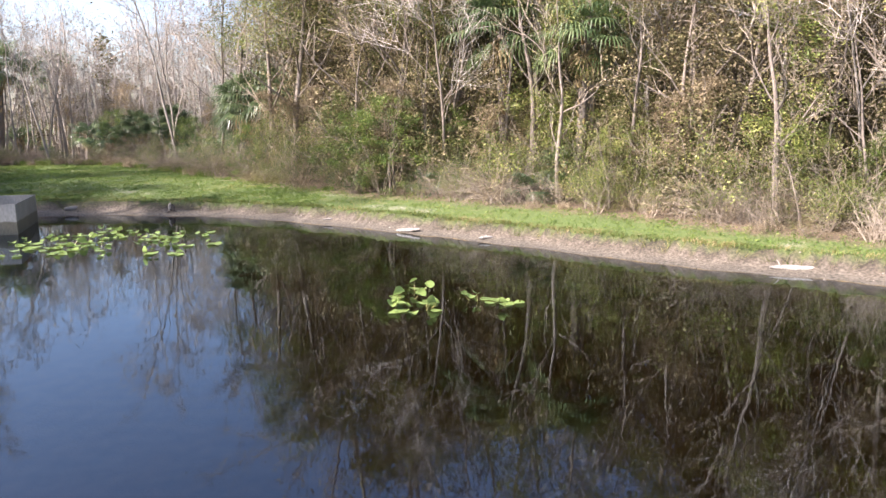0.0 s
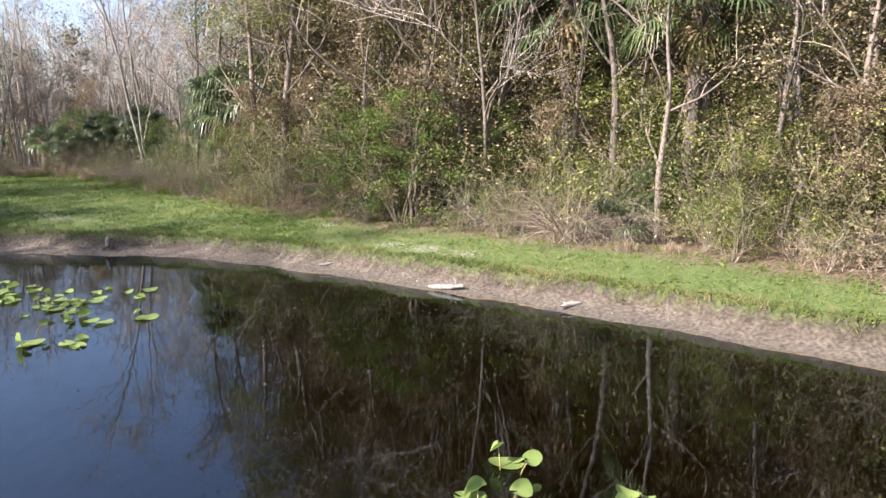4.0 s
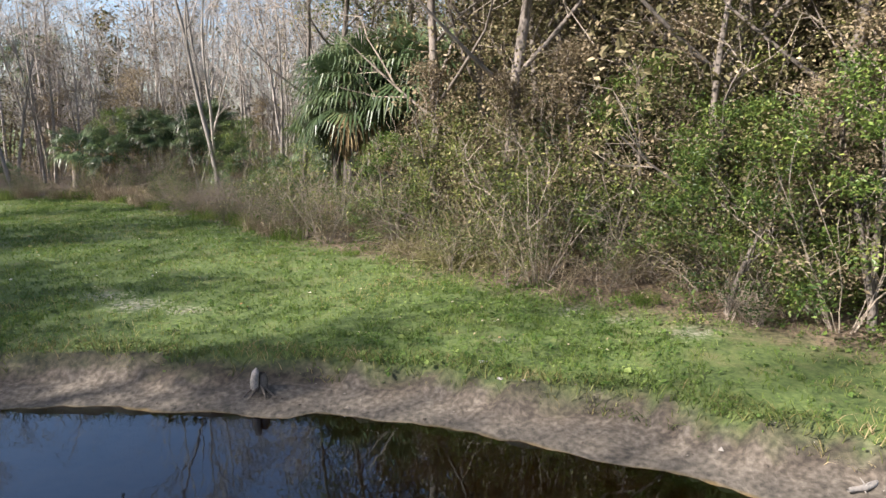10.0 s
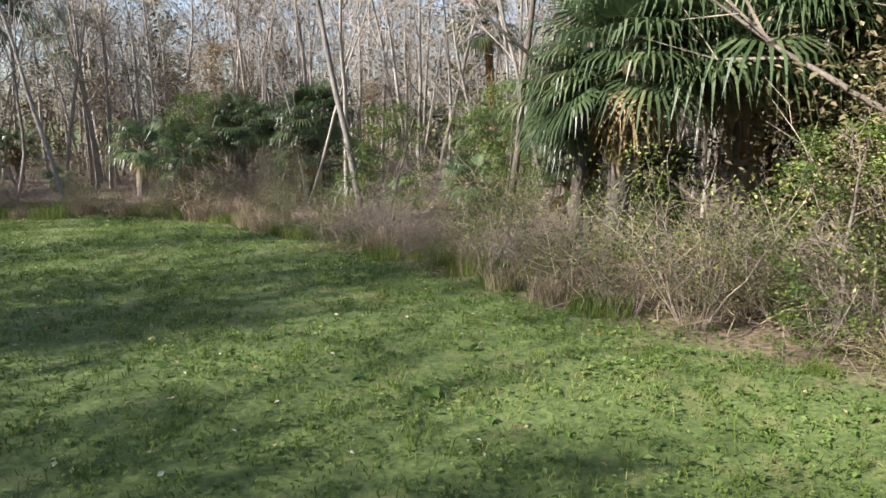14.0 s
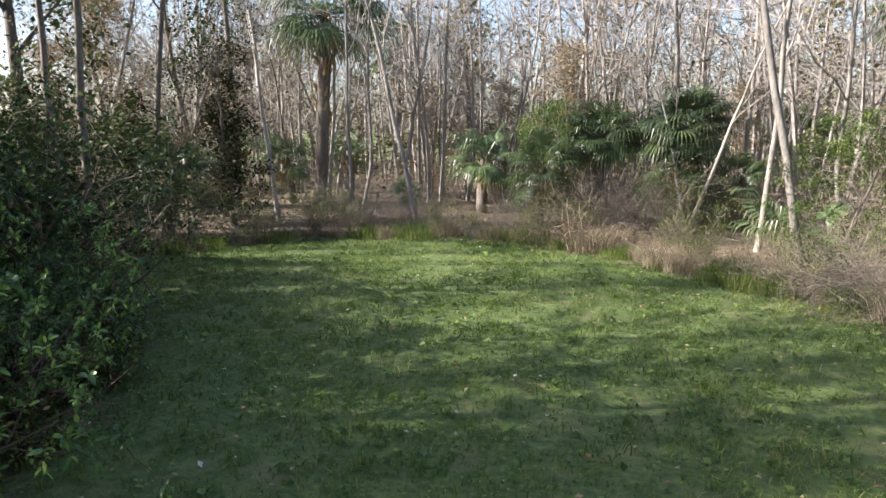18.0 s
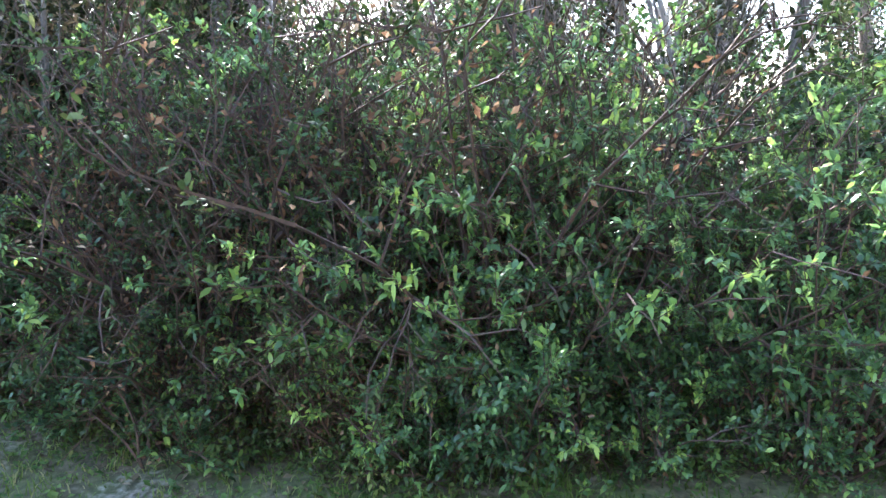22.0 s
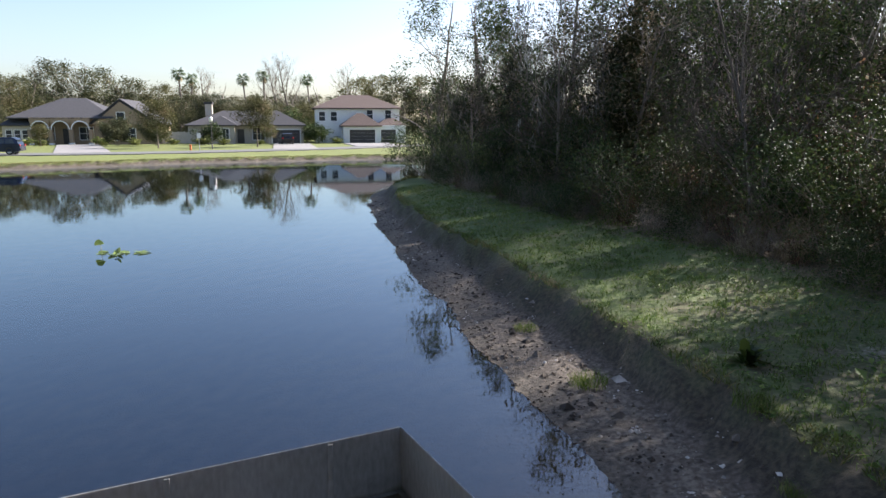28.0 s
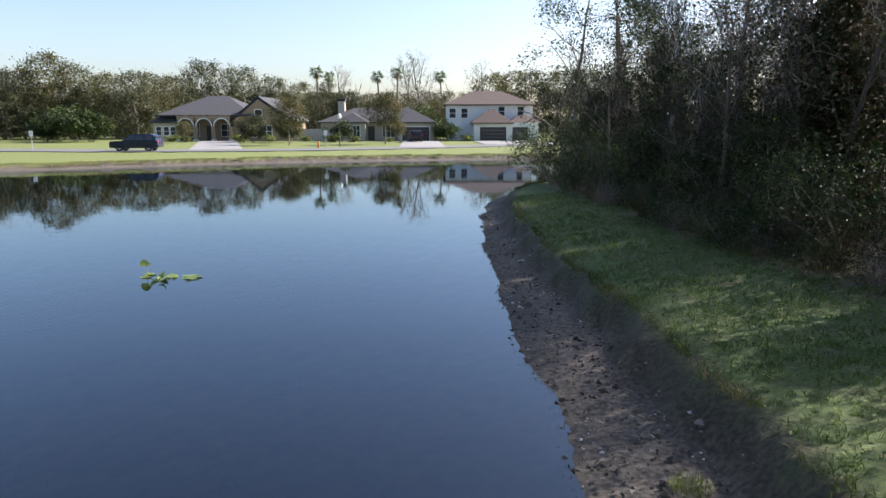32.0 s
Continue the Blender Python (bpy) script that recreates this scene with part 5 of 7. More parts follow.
tagged(new("deep_branches", s.mesh("deep_branches", M_TWIG_PALE)), "grey-brown bare branches deep in the woods", "branches", kind="stuff")

# a belt of distant woods all round: many leaf clumps on an uneven skyline
brng = np.random.RandomState(77)
s = Shape()
ang = brng.uniform(0, 6.283, 5200)
rad = brng.uniform(150, 215, 5200) + 25 * np.sin(ang * 3)
cx, cy = -5 + np.cos(ang) * rad, 5 + np.sin(ang) * rad
top = 8.5 + 2.5 * np.sin(ang * 37) + 2.0 * np.sin(ang * 91 + 1) + 1.5 * np.sin(ang * 17 + 2)
cz = top * brng.uniform(0.05, 1.0, 5200)
cen = np.column_stack([cx, cy, cz])
pos = np.repeat(cen, 14, axis=0) + brng.normal(size=(5200 * 14, 3)) * 1.1
pos[:, 2] = np.clip(pos[:, 2], 0.2, None)
s.leaves(pos, brng.uniform(0.4, 0.9, len(pos)), brng, 0.3, 1.3)
M_FARLEAF = foliage("far_foliage", [(0.0, (0.035, 0.05, 0.018)), (0.5, (0.08, 0.09, 0.04)), (1.0, (0.17, 0.15, 0.085))], 0.7, 0.3, 0.0)
tagged(new("distant_woods", s.mesh("distant_woods", M_FARLEAF)), "belt of distant mixed woods on the skyline", "woods", kind="stuff")

# ---- lawn grass, bank fringe, pebbles ----
grng = np.random.RandomState(17)


def scatter(n, x0, x1, y0, y1):
    return np.stack([grng.uniform(x0, x1, n), grng.uniform(y0, y1, n)], 1)


def on_ground(p, lift=0.0):
    return np.column_stack([p, height_of(p) + lift])


pts = np.concatenate([scatter(70000, -31, -5, 24, 47), scatter(26000, -10, 12, 13, 34), scatter(52000, -25, -15, -6, 30)])
d = shore_of(pts)
w = to_line(pts, WOODS, False)
bw = beach_width(pts)
patchy = 0.55 + 0.45 * wave(pts[:, 0], pts[:, 1], 2.4, 21)
keep = (bareness(pts) < grng.uniform(0.15, 0.7, len(pts))) & (d > bw + 0.12 + 0.3 * steep_west(pts)) & (w < 0.9) & (grng.rand(len(pts)) < (0.35 + 0.65 * patchy) * np.where((pts[:, 0] < -18.5) & (pts[:, 1] < 29), 0.65, 1.0))
pts = pts[keep]
s = Shape()
base = on_ground(np.repeat(pts, 3, axis=0) + grng.normal(size=(len(pts) * 3, 2)) * 0.05, -0.01)
v, f3, f4 = blades(grng, base, 0.05 + 0.07 * np.clip(0.5 + 0.6 * wave(base[:, 0], base[:, 1], 0.7, 23), 0, 1), 0.011, 0.9)
s.add(v, f3, f4)
tagged(new("lawn_grass", s.mesh("lawn_grass", M_GRASS)), "short green lawn grass with weeds and dry blades", "grass", kind="stuff")
# broad little weed leaves between the blades
pw = pts[grng.rand(len(pts)) < 0.7]
s = Shape()
pw = on_ground(np.repeat(pw, 4, axis=0) + grng.normal(size=(len(pw) * 4, 2)) * 0.07, 0.035)
s.leaves(pw, np.exp(grng.normal(-3.5, 0.45, len(pw))), grng, 0.6, 1.15)
M_WEED = foliage("weed_leaf", [(0.0, (0.05, 0.10, 0.024)), (0.5, (0.125, 0.20, 0.048)), (1.0, (0.26, 0.32, 0.10))], 0.5, 0.35, 0.0, 1.6)
tagged(new("lawn_weeds", s.mesh("lawn_weeds", M_WEED)), "low clover and broad-leaved weeds in the lawn", "weeds", kind="stuff")
# dry grass that hangs over the little scarp


def along_shore(n, lo, hi):
    """Places on land beside the water's edge, that far behind the beach."""
    k = grng.randint(0, len(POND), n)
    a, b = POND[k], POND[(k + 1) % len(POND)]
    e = b - a
    e = e / np.hypot(e[:, 0], e[:, 1])[:, None]
    p = a + (b - a) * grng.rand(n, 1)
    out = np.stack([-e[:, 1], e[:, 0]], 1)
    out = np.where(in_poly(p + out * 0.5, POND)[:, None], -out, out)
    return p + out * (beach_width(p) + grng.uniform(lo, hi, n))[:, None]


pf = along_shore(46000, -0.02, 0.5)
pf = pf[(steep_west(pf) < 0.4) | (shore_of(pf) > beach_width(pf) + 0.42)]
s = Shape()
v, f3, f4 = blades(grng, on_ground(pf, -0.02), 0.14, 0.013, 1.7)
s.add(v, f3, f4)
M_FRINGE = foliage("bank_grass", [(0.0, (0.055, 0.08, 0.02)), (0.4, (0.13, 0.15, 0.045)), (0.75, (0.25, 0.20, 0.09)), (1.0, (0.42, 0.33, 0.19))], 0.7, 0.3, 0.0, 0.6)
tagged(new("bank_grass", s.mesh("bank_grass", M_FRINGE)), "tan and green grass hanging over the bank's edge", "grass", kind="stuff")


def lumps(rng, pos, size, flat=0.6):
    """Small uneven stones: six-cornered lumps."""
    n = len(pos)
    base = np.array([(1, 0, 0), (0, 1, 0), (-1, 0, 0), (0, -1, 0), (0, 0, 1), (0, 0, -0.6)], float)
    a = rng.uniform(0, 6.283, n)
    v = base[None] * rng.uniform(0.55, 1.3, (n, 6, 1)) * np.asarray(size)[:, None, None]
    v[:, :, 2] *= flat
    x = v[:, :, 0] * np.cos(a)[:, None] - v[:, :, 1] * np.sin(a)[:, None]
    y = v[:, :, 0] * np.sin(a)[:, None] + v[:, :, 1] * np.cos(a)[:, None]
    v = np.stack([x, y, v[:, :, 2]], -1) + pos[:, None]
    f = np.array([(0, 1, 4), (1, 2, 4), (2, 3, 4), (3, 0, 4), (1, 0, 5), (2, 1, 5), (3, 2, 5), (0, 3, 5)])
    return v.reshape(-1, 3), (np.arange(n)[:, None, None] * 6 + f[None]).reshape(-1, 3)


M_STONE = foliage("beach_bits", [(0.0, (0.03, 0.025, 0.02)), (0.55, (0.12, 0.10, 0.08)), (0.85, (0.30, 0.27, 0.23)), (1.0, (0.62, 0.58, 0.52))], 0.8, 0.0, 0.0)
pts = np.concatenate([scatter(26000, -24, 12, 12, 31), scatter(26000, -21, -14, -6, 28)])
d = shore_of(pts)
keep = (d > -0.15) & (d < beach_width(pts) + 0.2) & (grng.rand(len(pts)) < np.where(pts[:, 0] < -17, 0.9, 0.4))
pb = pts[keep]
s = Shape()
v, f3 = lumps(grng, on_ground(pb, 0.004), np.exp(grng.normal(-4.45, 0.6, len(pb))) * np.where(pb[:, 0] < -16.5, 1.35, 1.0))
s.add(v, f3)
tagged(new("beach_gravel", s.mesh("beach_gravel", M_STONE)), "dark clods, shell bits and pebbles on the muddy bank", "gravel", kind="stuff")
# leaf litter under the woods' edge
pts = np.concatenate([scatter(26000, -32, 12, 15, 48), scatter(9000, -26, -18, -8, 30)])
w = to_line(pts, WOODS, False)
pl = pts[(w > -0.5) & (w < 3.5)]
s = Shape()
s.leaves(on_ground(pl, 0.02), grng.uniform(0.03, 0.07, len(pl)), grng, 0.8, 1.5)
tagged(new("leaf_litter", s.mesh("leaf_litter", M_LEAF_TAN)), "fallen brown leaves under the woods' edge", "leaf litter", kind="stuff")
# a few fallen leaves and white flowers on the lawn
pts = scatter(900, -30, -6, 27, 46)
pts = pts[(to_line(pts, WOODS, False) < 0) & (shore_of(pts) > 1.8)]
s = Shape()
s.leaves(on_ground(pts, 0.05), grng.uniform(0.025, 0.06, len(pts)), grng, 0.7, 1.3)
tagged(new("fallen_leaves", s.mesh("fallen_leaves", foliage("fallen_leaf", [(0.0, (0.28, 0.13, 0.05)), (0.5, (0.42, 0.35, 0.2)), (1.0, (0.7, 0.68, 0.62))], 0.7, 0.2, 0.0))), "scattered fallen leaves and pale flowers on the lawn", "leaves", kind="stuff")

# ---- water lilies ----


def lily_leaf_mesh(seed, size, cup):
    """A heart-shaped floating leaf with a notch at its stalk."""
    rng = np.random.RandomState(seed)
    n = 18
    a = np.linspace(0.28, 6.283 - 0.28, n)
    r = size * (0.9 + 0.22 * np.cos(a - math.pi)) * rng.uniform(0.96, 1.04, n)
    rim = np.stack([-np.cos(a) * r * 1.15, np.sin(a) * r * 0.85, cup * (np.sin(a * 2 + seed) * 0.5 + 0.5) * size], 1)
    inner = rim * 0.55
    inner[:, 2] = cup * 0.1 * size
    v = np.concatenate([[(0, 0, 0)], inner, rim])
    s = Shape()
    i = np.arange(n - 1)
    s.add(v, f3=np.stack([np.zeros(n - 1, int), 1 + i, 2 + i], 1), f4=np.stack([1 + i, 1 + n + i, 2 + n + i, 2 + i], 1))
    return smooth(s.mesh("leaf", M_LILY))


LILY = [lily_leaf_mesh(k, sz, cup) for k, sz, cup in ((1, 0.17, 0.12), (2, 0.20, 0.2), (3, 0.15, 0.5), (4, 0.18, 0.9))]
lrng = np.random.RandomState(33)


def lily(x, y, leaves, radius, raised=0.16):
    t = thing("water_lily", "water lily with light green leaves floating on the pond", "water lily", "water lilies on the pond", m=pose(x, y, 0))
    for _ in range(int(leaves * 1.35)):
        a, r = lrng.uniform(0, 6.283), radius * math.sqrt(lrng.rand())
        up = lrng.rand() < raised
        z = lrng.uniform(0.05, 0.24) if up else 0.008 + lrng.rand() * 0.012
        tilt = lrng.uniform(10, 50) if up else lrng.uniform(0, 2.5)
        ob = part("leaf", LILY[lrng.randint(2, 4) if up else lrng.randint(0, 3)], t)
        ob.matrix_basis = pose(math.cos(a) * r, math.sin(a) * r, z, tilt, 0, lrng.uniform(0, 360)) @ Matrix.Scale(lrng.uniform(0.5, 0.8) if up else lrng.uniform(0.65, 1.0), 4)
        if up:
            s = Shape()
            e = np.array([math.cos(a) * r, math.sin(a) * r, z])
            b = np.array([math.cos(a) * r * 0.3, math.sin(a) * r * 0.3, -0.25])
            s.tube([b, b * 0.4 + e * 0.6 + [0, 0, z * 0.35], e], (0.009, 0.008, 0.006), 5)
            part("stalk", s.mesh("stalk", M_LILY_STEM), t)
    return t


for x, y, n, r in ((-0.9, 13.7, 8, 0.6), (-0.45, 13.1, 6, 0.5), (-0.6, 14.5, 3, 0.35), (0.75, 13.9, 3, 0.4), (1.25, 13.5, 4, 0.4),
                   (-11.3, 23.4, 5, 0.6), (-9.1, 22.5, 7, 0.7), (-7.15, 20.7, 3, 0.3), (-7.5, 19.0, 3, 0.3), (-8.4, 19.2, 4, 0.5), (-10.9, 20.8, 9, 0.8),
                   (-9.4, 18.6, 1, 0.1), (-12.0, 22.1, 8, 0.8), (-9.3, 21.3, 8, 0.7), (-10.1, 19.9, 8, 0.7), (-10.9, 19.5, 8, 0.7), (-8.7, 21.5, 6, 0.6),
                   (-11.4, 20.4, 7, 0.8), (-10.3, 22.2, 7, 0.7), (-11.0, 22.9, 4, 0.6), (-8.0, 20.5, 4, 0.5), (-12.6, 21.0, 7, 0.9), (-12.2, 19.3, 6, 0.8),
                   (-7.9, 22.6, 4, 0.4), (-9.5, 6.75, 4, 0.25), (-10.05, 6.95, 4, 0.3), (-10.6, 6.7, 3, 0.25)):
    lily(x, y, n, r, 0.45 if x > -2 else 0.2 if y > 10 else 0.08)

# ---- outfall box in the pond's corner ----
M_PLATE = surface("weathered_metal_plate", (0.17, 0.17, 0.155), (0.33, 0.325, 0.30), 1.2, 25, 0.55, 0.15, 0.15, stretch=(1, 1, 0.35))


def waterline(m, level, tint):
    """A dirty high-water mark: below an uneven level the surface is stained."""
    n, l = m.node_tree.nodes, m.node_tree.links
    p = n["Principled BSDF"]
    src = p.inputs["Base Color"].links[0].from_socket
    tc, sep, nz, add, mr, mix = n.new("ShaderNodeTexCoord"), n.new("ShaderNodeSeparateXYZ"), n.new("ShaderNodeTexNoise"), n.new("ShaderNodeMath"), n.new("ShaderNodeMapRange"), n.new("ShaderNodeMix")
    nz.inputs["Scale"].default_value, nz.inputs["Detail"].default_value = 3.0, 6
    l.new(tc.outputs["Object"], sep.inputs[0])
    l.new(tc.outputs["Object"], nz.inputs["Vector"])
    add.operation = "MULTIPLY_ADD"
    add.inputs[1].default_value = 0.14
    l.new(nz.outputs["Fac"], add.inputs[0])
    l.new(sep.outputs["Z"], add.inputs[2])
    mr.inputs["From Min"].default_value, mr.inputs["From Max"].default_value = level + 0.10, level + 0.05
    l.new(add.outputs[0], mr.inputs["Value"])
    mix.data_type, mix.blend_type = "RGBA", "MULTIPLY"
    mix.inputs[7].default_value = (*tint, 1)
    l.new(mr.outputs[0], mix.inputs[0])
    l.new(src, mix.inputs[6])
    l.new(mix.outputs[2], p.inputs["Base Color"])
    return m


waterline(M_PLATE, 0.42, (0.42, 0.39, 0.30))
M_SLAB = surface("wet_concrete", (0.160, 0.152, 0.136), (0.352, 0.336, 0.304), 3, 40, 0.7, 0.3)
M_RUST = surface("rusty_iron", (0.16, 0.07, 0.03), (0.45, 0.24, 0.13), 6, 50, 0.85, 0.4)
M_PVC = surface("dirty_plastic_pipe", (0.07, 0.07, 0.058), (0.19, 0.185, 0.16), 6, 30, 0.5, 0.1)
M_FILM = foliage("white_plastic_film", [(0.0, (0.62, 0.62, 0.60)), (1.0, (0.86, 0.86, 0.84))], 0.35, 0.45, 0.05)
M_BOTTLE = surface("cloudy_plastic_bottle", (0.45, 0.50, 0.45), (0.66, 0.70, 0.66), 6, 30, 0.25, 0.05)
BOX = pose(-17.3, 21.3, 0, 0, 0, 20.5)
box = thing("outfall_box", "grey metal-walled outfall box standing in the pond's corner", "drain box", m=BOX)


def slab(name, dims, material, parent, label="", m=None):
    s = Shape()
    s.box(*dims)
    ob = part(name, s.mesh(name, material), parent, label)
    b = ob.modifiers.new("edge", "BEVEL")
    b.width, b.segments = 0.006, 1
    if m is not None:
        ob.matrix_basis = m
    return ob


SIDE, TOP = 3.4, 1.0
SIDE_U = 3.5
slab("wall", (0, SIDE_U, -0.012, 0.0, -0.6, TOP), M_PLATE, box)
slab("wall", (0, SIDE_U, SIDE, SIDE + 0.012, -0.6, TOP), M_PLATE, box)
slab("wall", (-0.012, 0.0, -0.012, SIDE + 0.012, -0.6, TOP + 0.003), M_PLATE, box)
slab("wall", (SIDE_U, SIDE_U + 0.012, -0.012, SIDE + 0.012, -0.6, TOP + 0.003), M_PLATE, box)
slab("flange", (0.0, SIDE_U, 0.0, 0.05, 0.40, 0.412), M_PLATE, box)
slab("flange", (0.0, 0.05, 0.05, SIDE, 0.40, 0.412), M_PLATE, box)
for k in (0.62, 1.9):
    slab("bracket", (k, k + 0.05, 0.0, 0.012, -0.3, TOP - 0.02), M_PLATE, box)
slab("divider", (0.855, 0.865, 0.05, 0.72, -0.4, 0.52), M_PLATE, box, "thin upright divider plate")
slab("divider", (0.05, 0.85, 1.9, 1.912, -0.4, 0.22), M_PLATE, box, "thin upright divider plate")
slab("sediment", (0.004, SIDE_U - 0.004, 0.004, SIDE - 0.004, -0.5, 0.035), surface("rusty_sediment", (0.05, 0.025, 0.01), (0.17, 0.085, 0.03), 2, 30, 0.35, 0.15), box, "rust-brown wet sediment")
inlet = thing("grate_inlet", "concrete inlet with a rusty iron grate inside the outfall box", "drain inlet", m=BOX)
slab("curb", (0.85, SIDE_U - 0.01, 0.72, 0.86, -0.6, 0.43), M_SLAB, inlet)
slab("curb", (0.85, 1.3, 0.86, 2.45, -0.6, 0.43), M_SLAB, inlet)
slab("curb", (1.3, SIDE_U - 0.01, 1.75, 2.45, -0.6, 0.43), M_SLAB, inlet)
slab("pit_floor", (1.3, SIDE_U - 0.01, 0.86, 1.75, -0.6, 0.05), M_SLAB, inlet)
for g in range(2):
    x0 = 1.32 + g * 1.0
    grate = part("grate", None, inlet, "rust-brown cast iron grate panel")
    slab("frame_bar", (x0, x0 + 0.96, 0.88, 0.93, 0.37, 0.435), M_RUST, grate)
    slab("frame_bar", (x0, x0 + 0.96, 1.68, 1.73, 0.37, 0.435), M_RUST, grate)
    slab("frame_bar", (x0, x0 + 0.96, 1.27, 1.34, 0.37, 0.434), M_RUST, grate)
    for i in range(11):
        slab("bar", (x0 + i * 0.0915, x0 + i * 0.0915 + 0.045, 0.93, 1.68, 0.37, 0.432), M_RUST, grate)
rng = np.random.RandomState(3)
pipe = thing("standing_pipe", "open round plastic pipe end standing in the box", "pipe", m=BOX @ pose(2.95, 0.42, 0))
s = Shape()
a = np.linspace(0, 6.283, 25)[:-1]
prof = [(0.14, -0.5), (0.155, 0.37), (0.16, 0.385), (0.18, 0.385), (0.185, 0.37), (0.15, -0.5)]
v = np.array([(r * math.cos(t), r * math.sin(t), z) for r, z in prof for t in a])
i, j = np.meshgrid(np.arange(5), np.arange(24), indexing="ij")
s.add(v, f4=np.stack([i * 24 + j, i * 24 + (j + 1) % 24, (i + 1) * 24 + (j + 1) % 24, (i + 1) * 24 + j], -1).reshape(-1, 4))
part("pipe_wall", smooth(s.mesh("pipe_wall", M_PVC)), pipe)


def crumple(name, label, m, size, seed, material=M_FILM, category="litter"):
    """A crumpled sheet of film: torn outline, sharp folds, a double layer."""
    r = np.random.RandomState(seed)
    n, off = 18, r.uniform(0, 50)
    u, w = np.meshgrid(np.linspace(-1, 1, n), np.linspace(-1, 1, n), indexing="ij")
    a, d = np.arctan2(w, u), np.maximum(np.abs(u), np.abs(w))
    edge = 0.8 + 0.3 * np.sin(a * 3 + off) + 0.18 * np.sin(a * 7 + off * 2)
    x, y = np.cos(a) * d * edge, np.sin(a) * d * edge
    f1 = np.array([abs(noise.noise(Vector((p, q, off)) * 2.6)) for p, q in zip(x.ravel(), y.ravel())]).reshape(n, n)
    f2 = np.array([abs(noise.noise(Vector((p, q, off + 9)) * 6.5)) for p, q in zip(x.ravel(), y.ravel())]).reshape(n, n)
    z = (1 - d ** 2) * (0.35 + 0.9 * f1) + 0.28 * f2
    v = np.stack([x + 0.25 * f2, y + 0.25 * f1, z], -1).reshape(-1, 3) * size
    k = np.arange(n * n).reshape(n, n)
    q4 = np.stack([k[:-1, :-1], k[1:, :-1], k[1:, 1:], k[:-1, 1:]], -1).reshape(-1, 4)
    s = Shape()
    s.add(v, f4=q4)
    s.add(v * [0.98, 0.98, 0.94] + [0, 0, 0.002], f4=q4[:, ::-1])
    me = s.mesh(name, material)
    ob = tagged(new(name, me), label, category)
    ob.matrix_basis = m
    return ob


for u, vv, k, sd in ((1.22, 1.25, 0.24, 1), (1.48, 1.5, 0.2, 2), (1.98, 1.12, 0.15, 3), (2.05, 1.6, 0.2, 4), (1.62, 1.9, 0.17, 5)):
    crumple("plastic_bag", "crumpled white plastic bag lying on the grate", BOX @ pose(u, vv, 0.46), k, sd)


def bottle(m, k=1.0):
    t = thing("bottle", "empty cloudy plastic bottle lying on the grate", "bottle", "bottles on the grate", m=m)
    prof = [(0.0, 0.0), (0.034, 0.0), (0.036, 0.02), (0.036, 0.15), (0.03, 0.18), (0.014, 0.205), (0.014, 0.225)]
    a = np.linspace(0, 6.283, 15)[:-1]
    v = np.array([(r * k * math.cos(t_), r * k * math.sin(t_), z * k) for r, z in prof for t_ in a])
    i, j = np.meshgrid(np.arange(len(prof) - 1), np.arange(14), indexing="ij")
    s = Shape()
    s.add(v, f4=np.stack([i * 14 + j, i * 14 + (j + 1) % 14, (i + 1) * 14 + (j + 1) % 14, (i + 1) * 14 + j], -1).reshape(-1, 4))
    part("bottle_body", smooth(s.mesh("bottle_body", M_BOTTLE)), t)
    s = Shape()
    s.tube([(0, 0, 0.222 * k), (0, 0, 0.24 * k)], (0.017 * k, 0.017 * k), 12)
    s.add([(0, 0, 0.24 * k)] + [(0.017 * k * math.cos(t_), 0.017 * k * math.sin(t_), 0.24 * k) for t_ in a], f3=[(0, q + 1, (q + 1) % 14 + 1) for q in range(14)])
    part("cap", s.mesh("cap", M_FILM), t, "white screw cap")


bottle(BOX @ pose(2.35, 1.35, 0.47, 90, 0, 130), 1.5)
bottle(BOX @ pose(2.1, 1.42, 0.47, 90, 0, 60), 1.3)
bottle(BOX @ pose(2.8, 1.3, 0.43, 0, 0, 0), 1.3)
s = Shape()
for _ in range(120):
    p = stem(rng, (rng.normal(1.65, 0.3), rng.normal(1.8, 0.28), 0.44 + rng.rand() * 0.05), (rng.normal(), rng.normal(), rng.normal() * 0.12), rng.uniform(0.15, 0.5), 4, 0.15)
    p[:, 2] = np.clip(p[:, 2], 0.436, 0.6)
    s.tube(p, np.full(5, rng.uniform(0.002, 0.005)), 3)
o = tagged(new("drift_straw", s.mesh("drift_straw", M_DRY)), "washed-up dry straw and reed bits on the grate", "straw", kind="stuff")
o.matrix_basis = BOX
pos = np.column_stack([rng.normal(1.6, 0.28, 420), rng.normal(1.85, 0.26, 420), 0.437 + rng.rand(420) * 0.05])
s = Shape()
s.leaves(pos, rng.uniform(0.015, 0.045, 420), rng, 0.5, 1.6)
o = tagged(new("drift_litter", s.mesh("drift_litter", M_RUSSET)), "washed-up dead leaves and bark bits on the grate", "leaf litter", kind="stuff")
o.matrix_basis = BOX
for u0, v0, u1, v1 in ((1.2, 1.1, 2.3, 1.0), (1.5, 0.95, 2.9, 1.25), (1.9, 1.7, 1.35, 1.1)):
    s = Shape()
    s.tube([(u0, v0, 0.45), ((u0 + u1) / 2, (v0 + v1) / 2 + 0.06, 0.48), (u1, v1, 0.445)], (0.009, 0.008, 0.005), 5)
    o = tagged(new("stick", s.mesh("stick", M_BARK)), "thin grey-brown stick lying across the grate", "stick", "sticks on the grate")
    o.matrix_basis = BOX

# ---- small things on the bank and the lawn ----


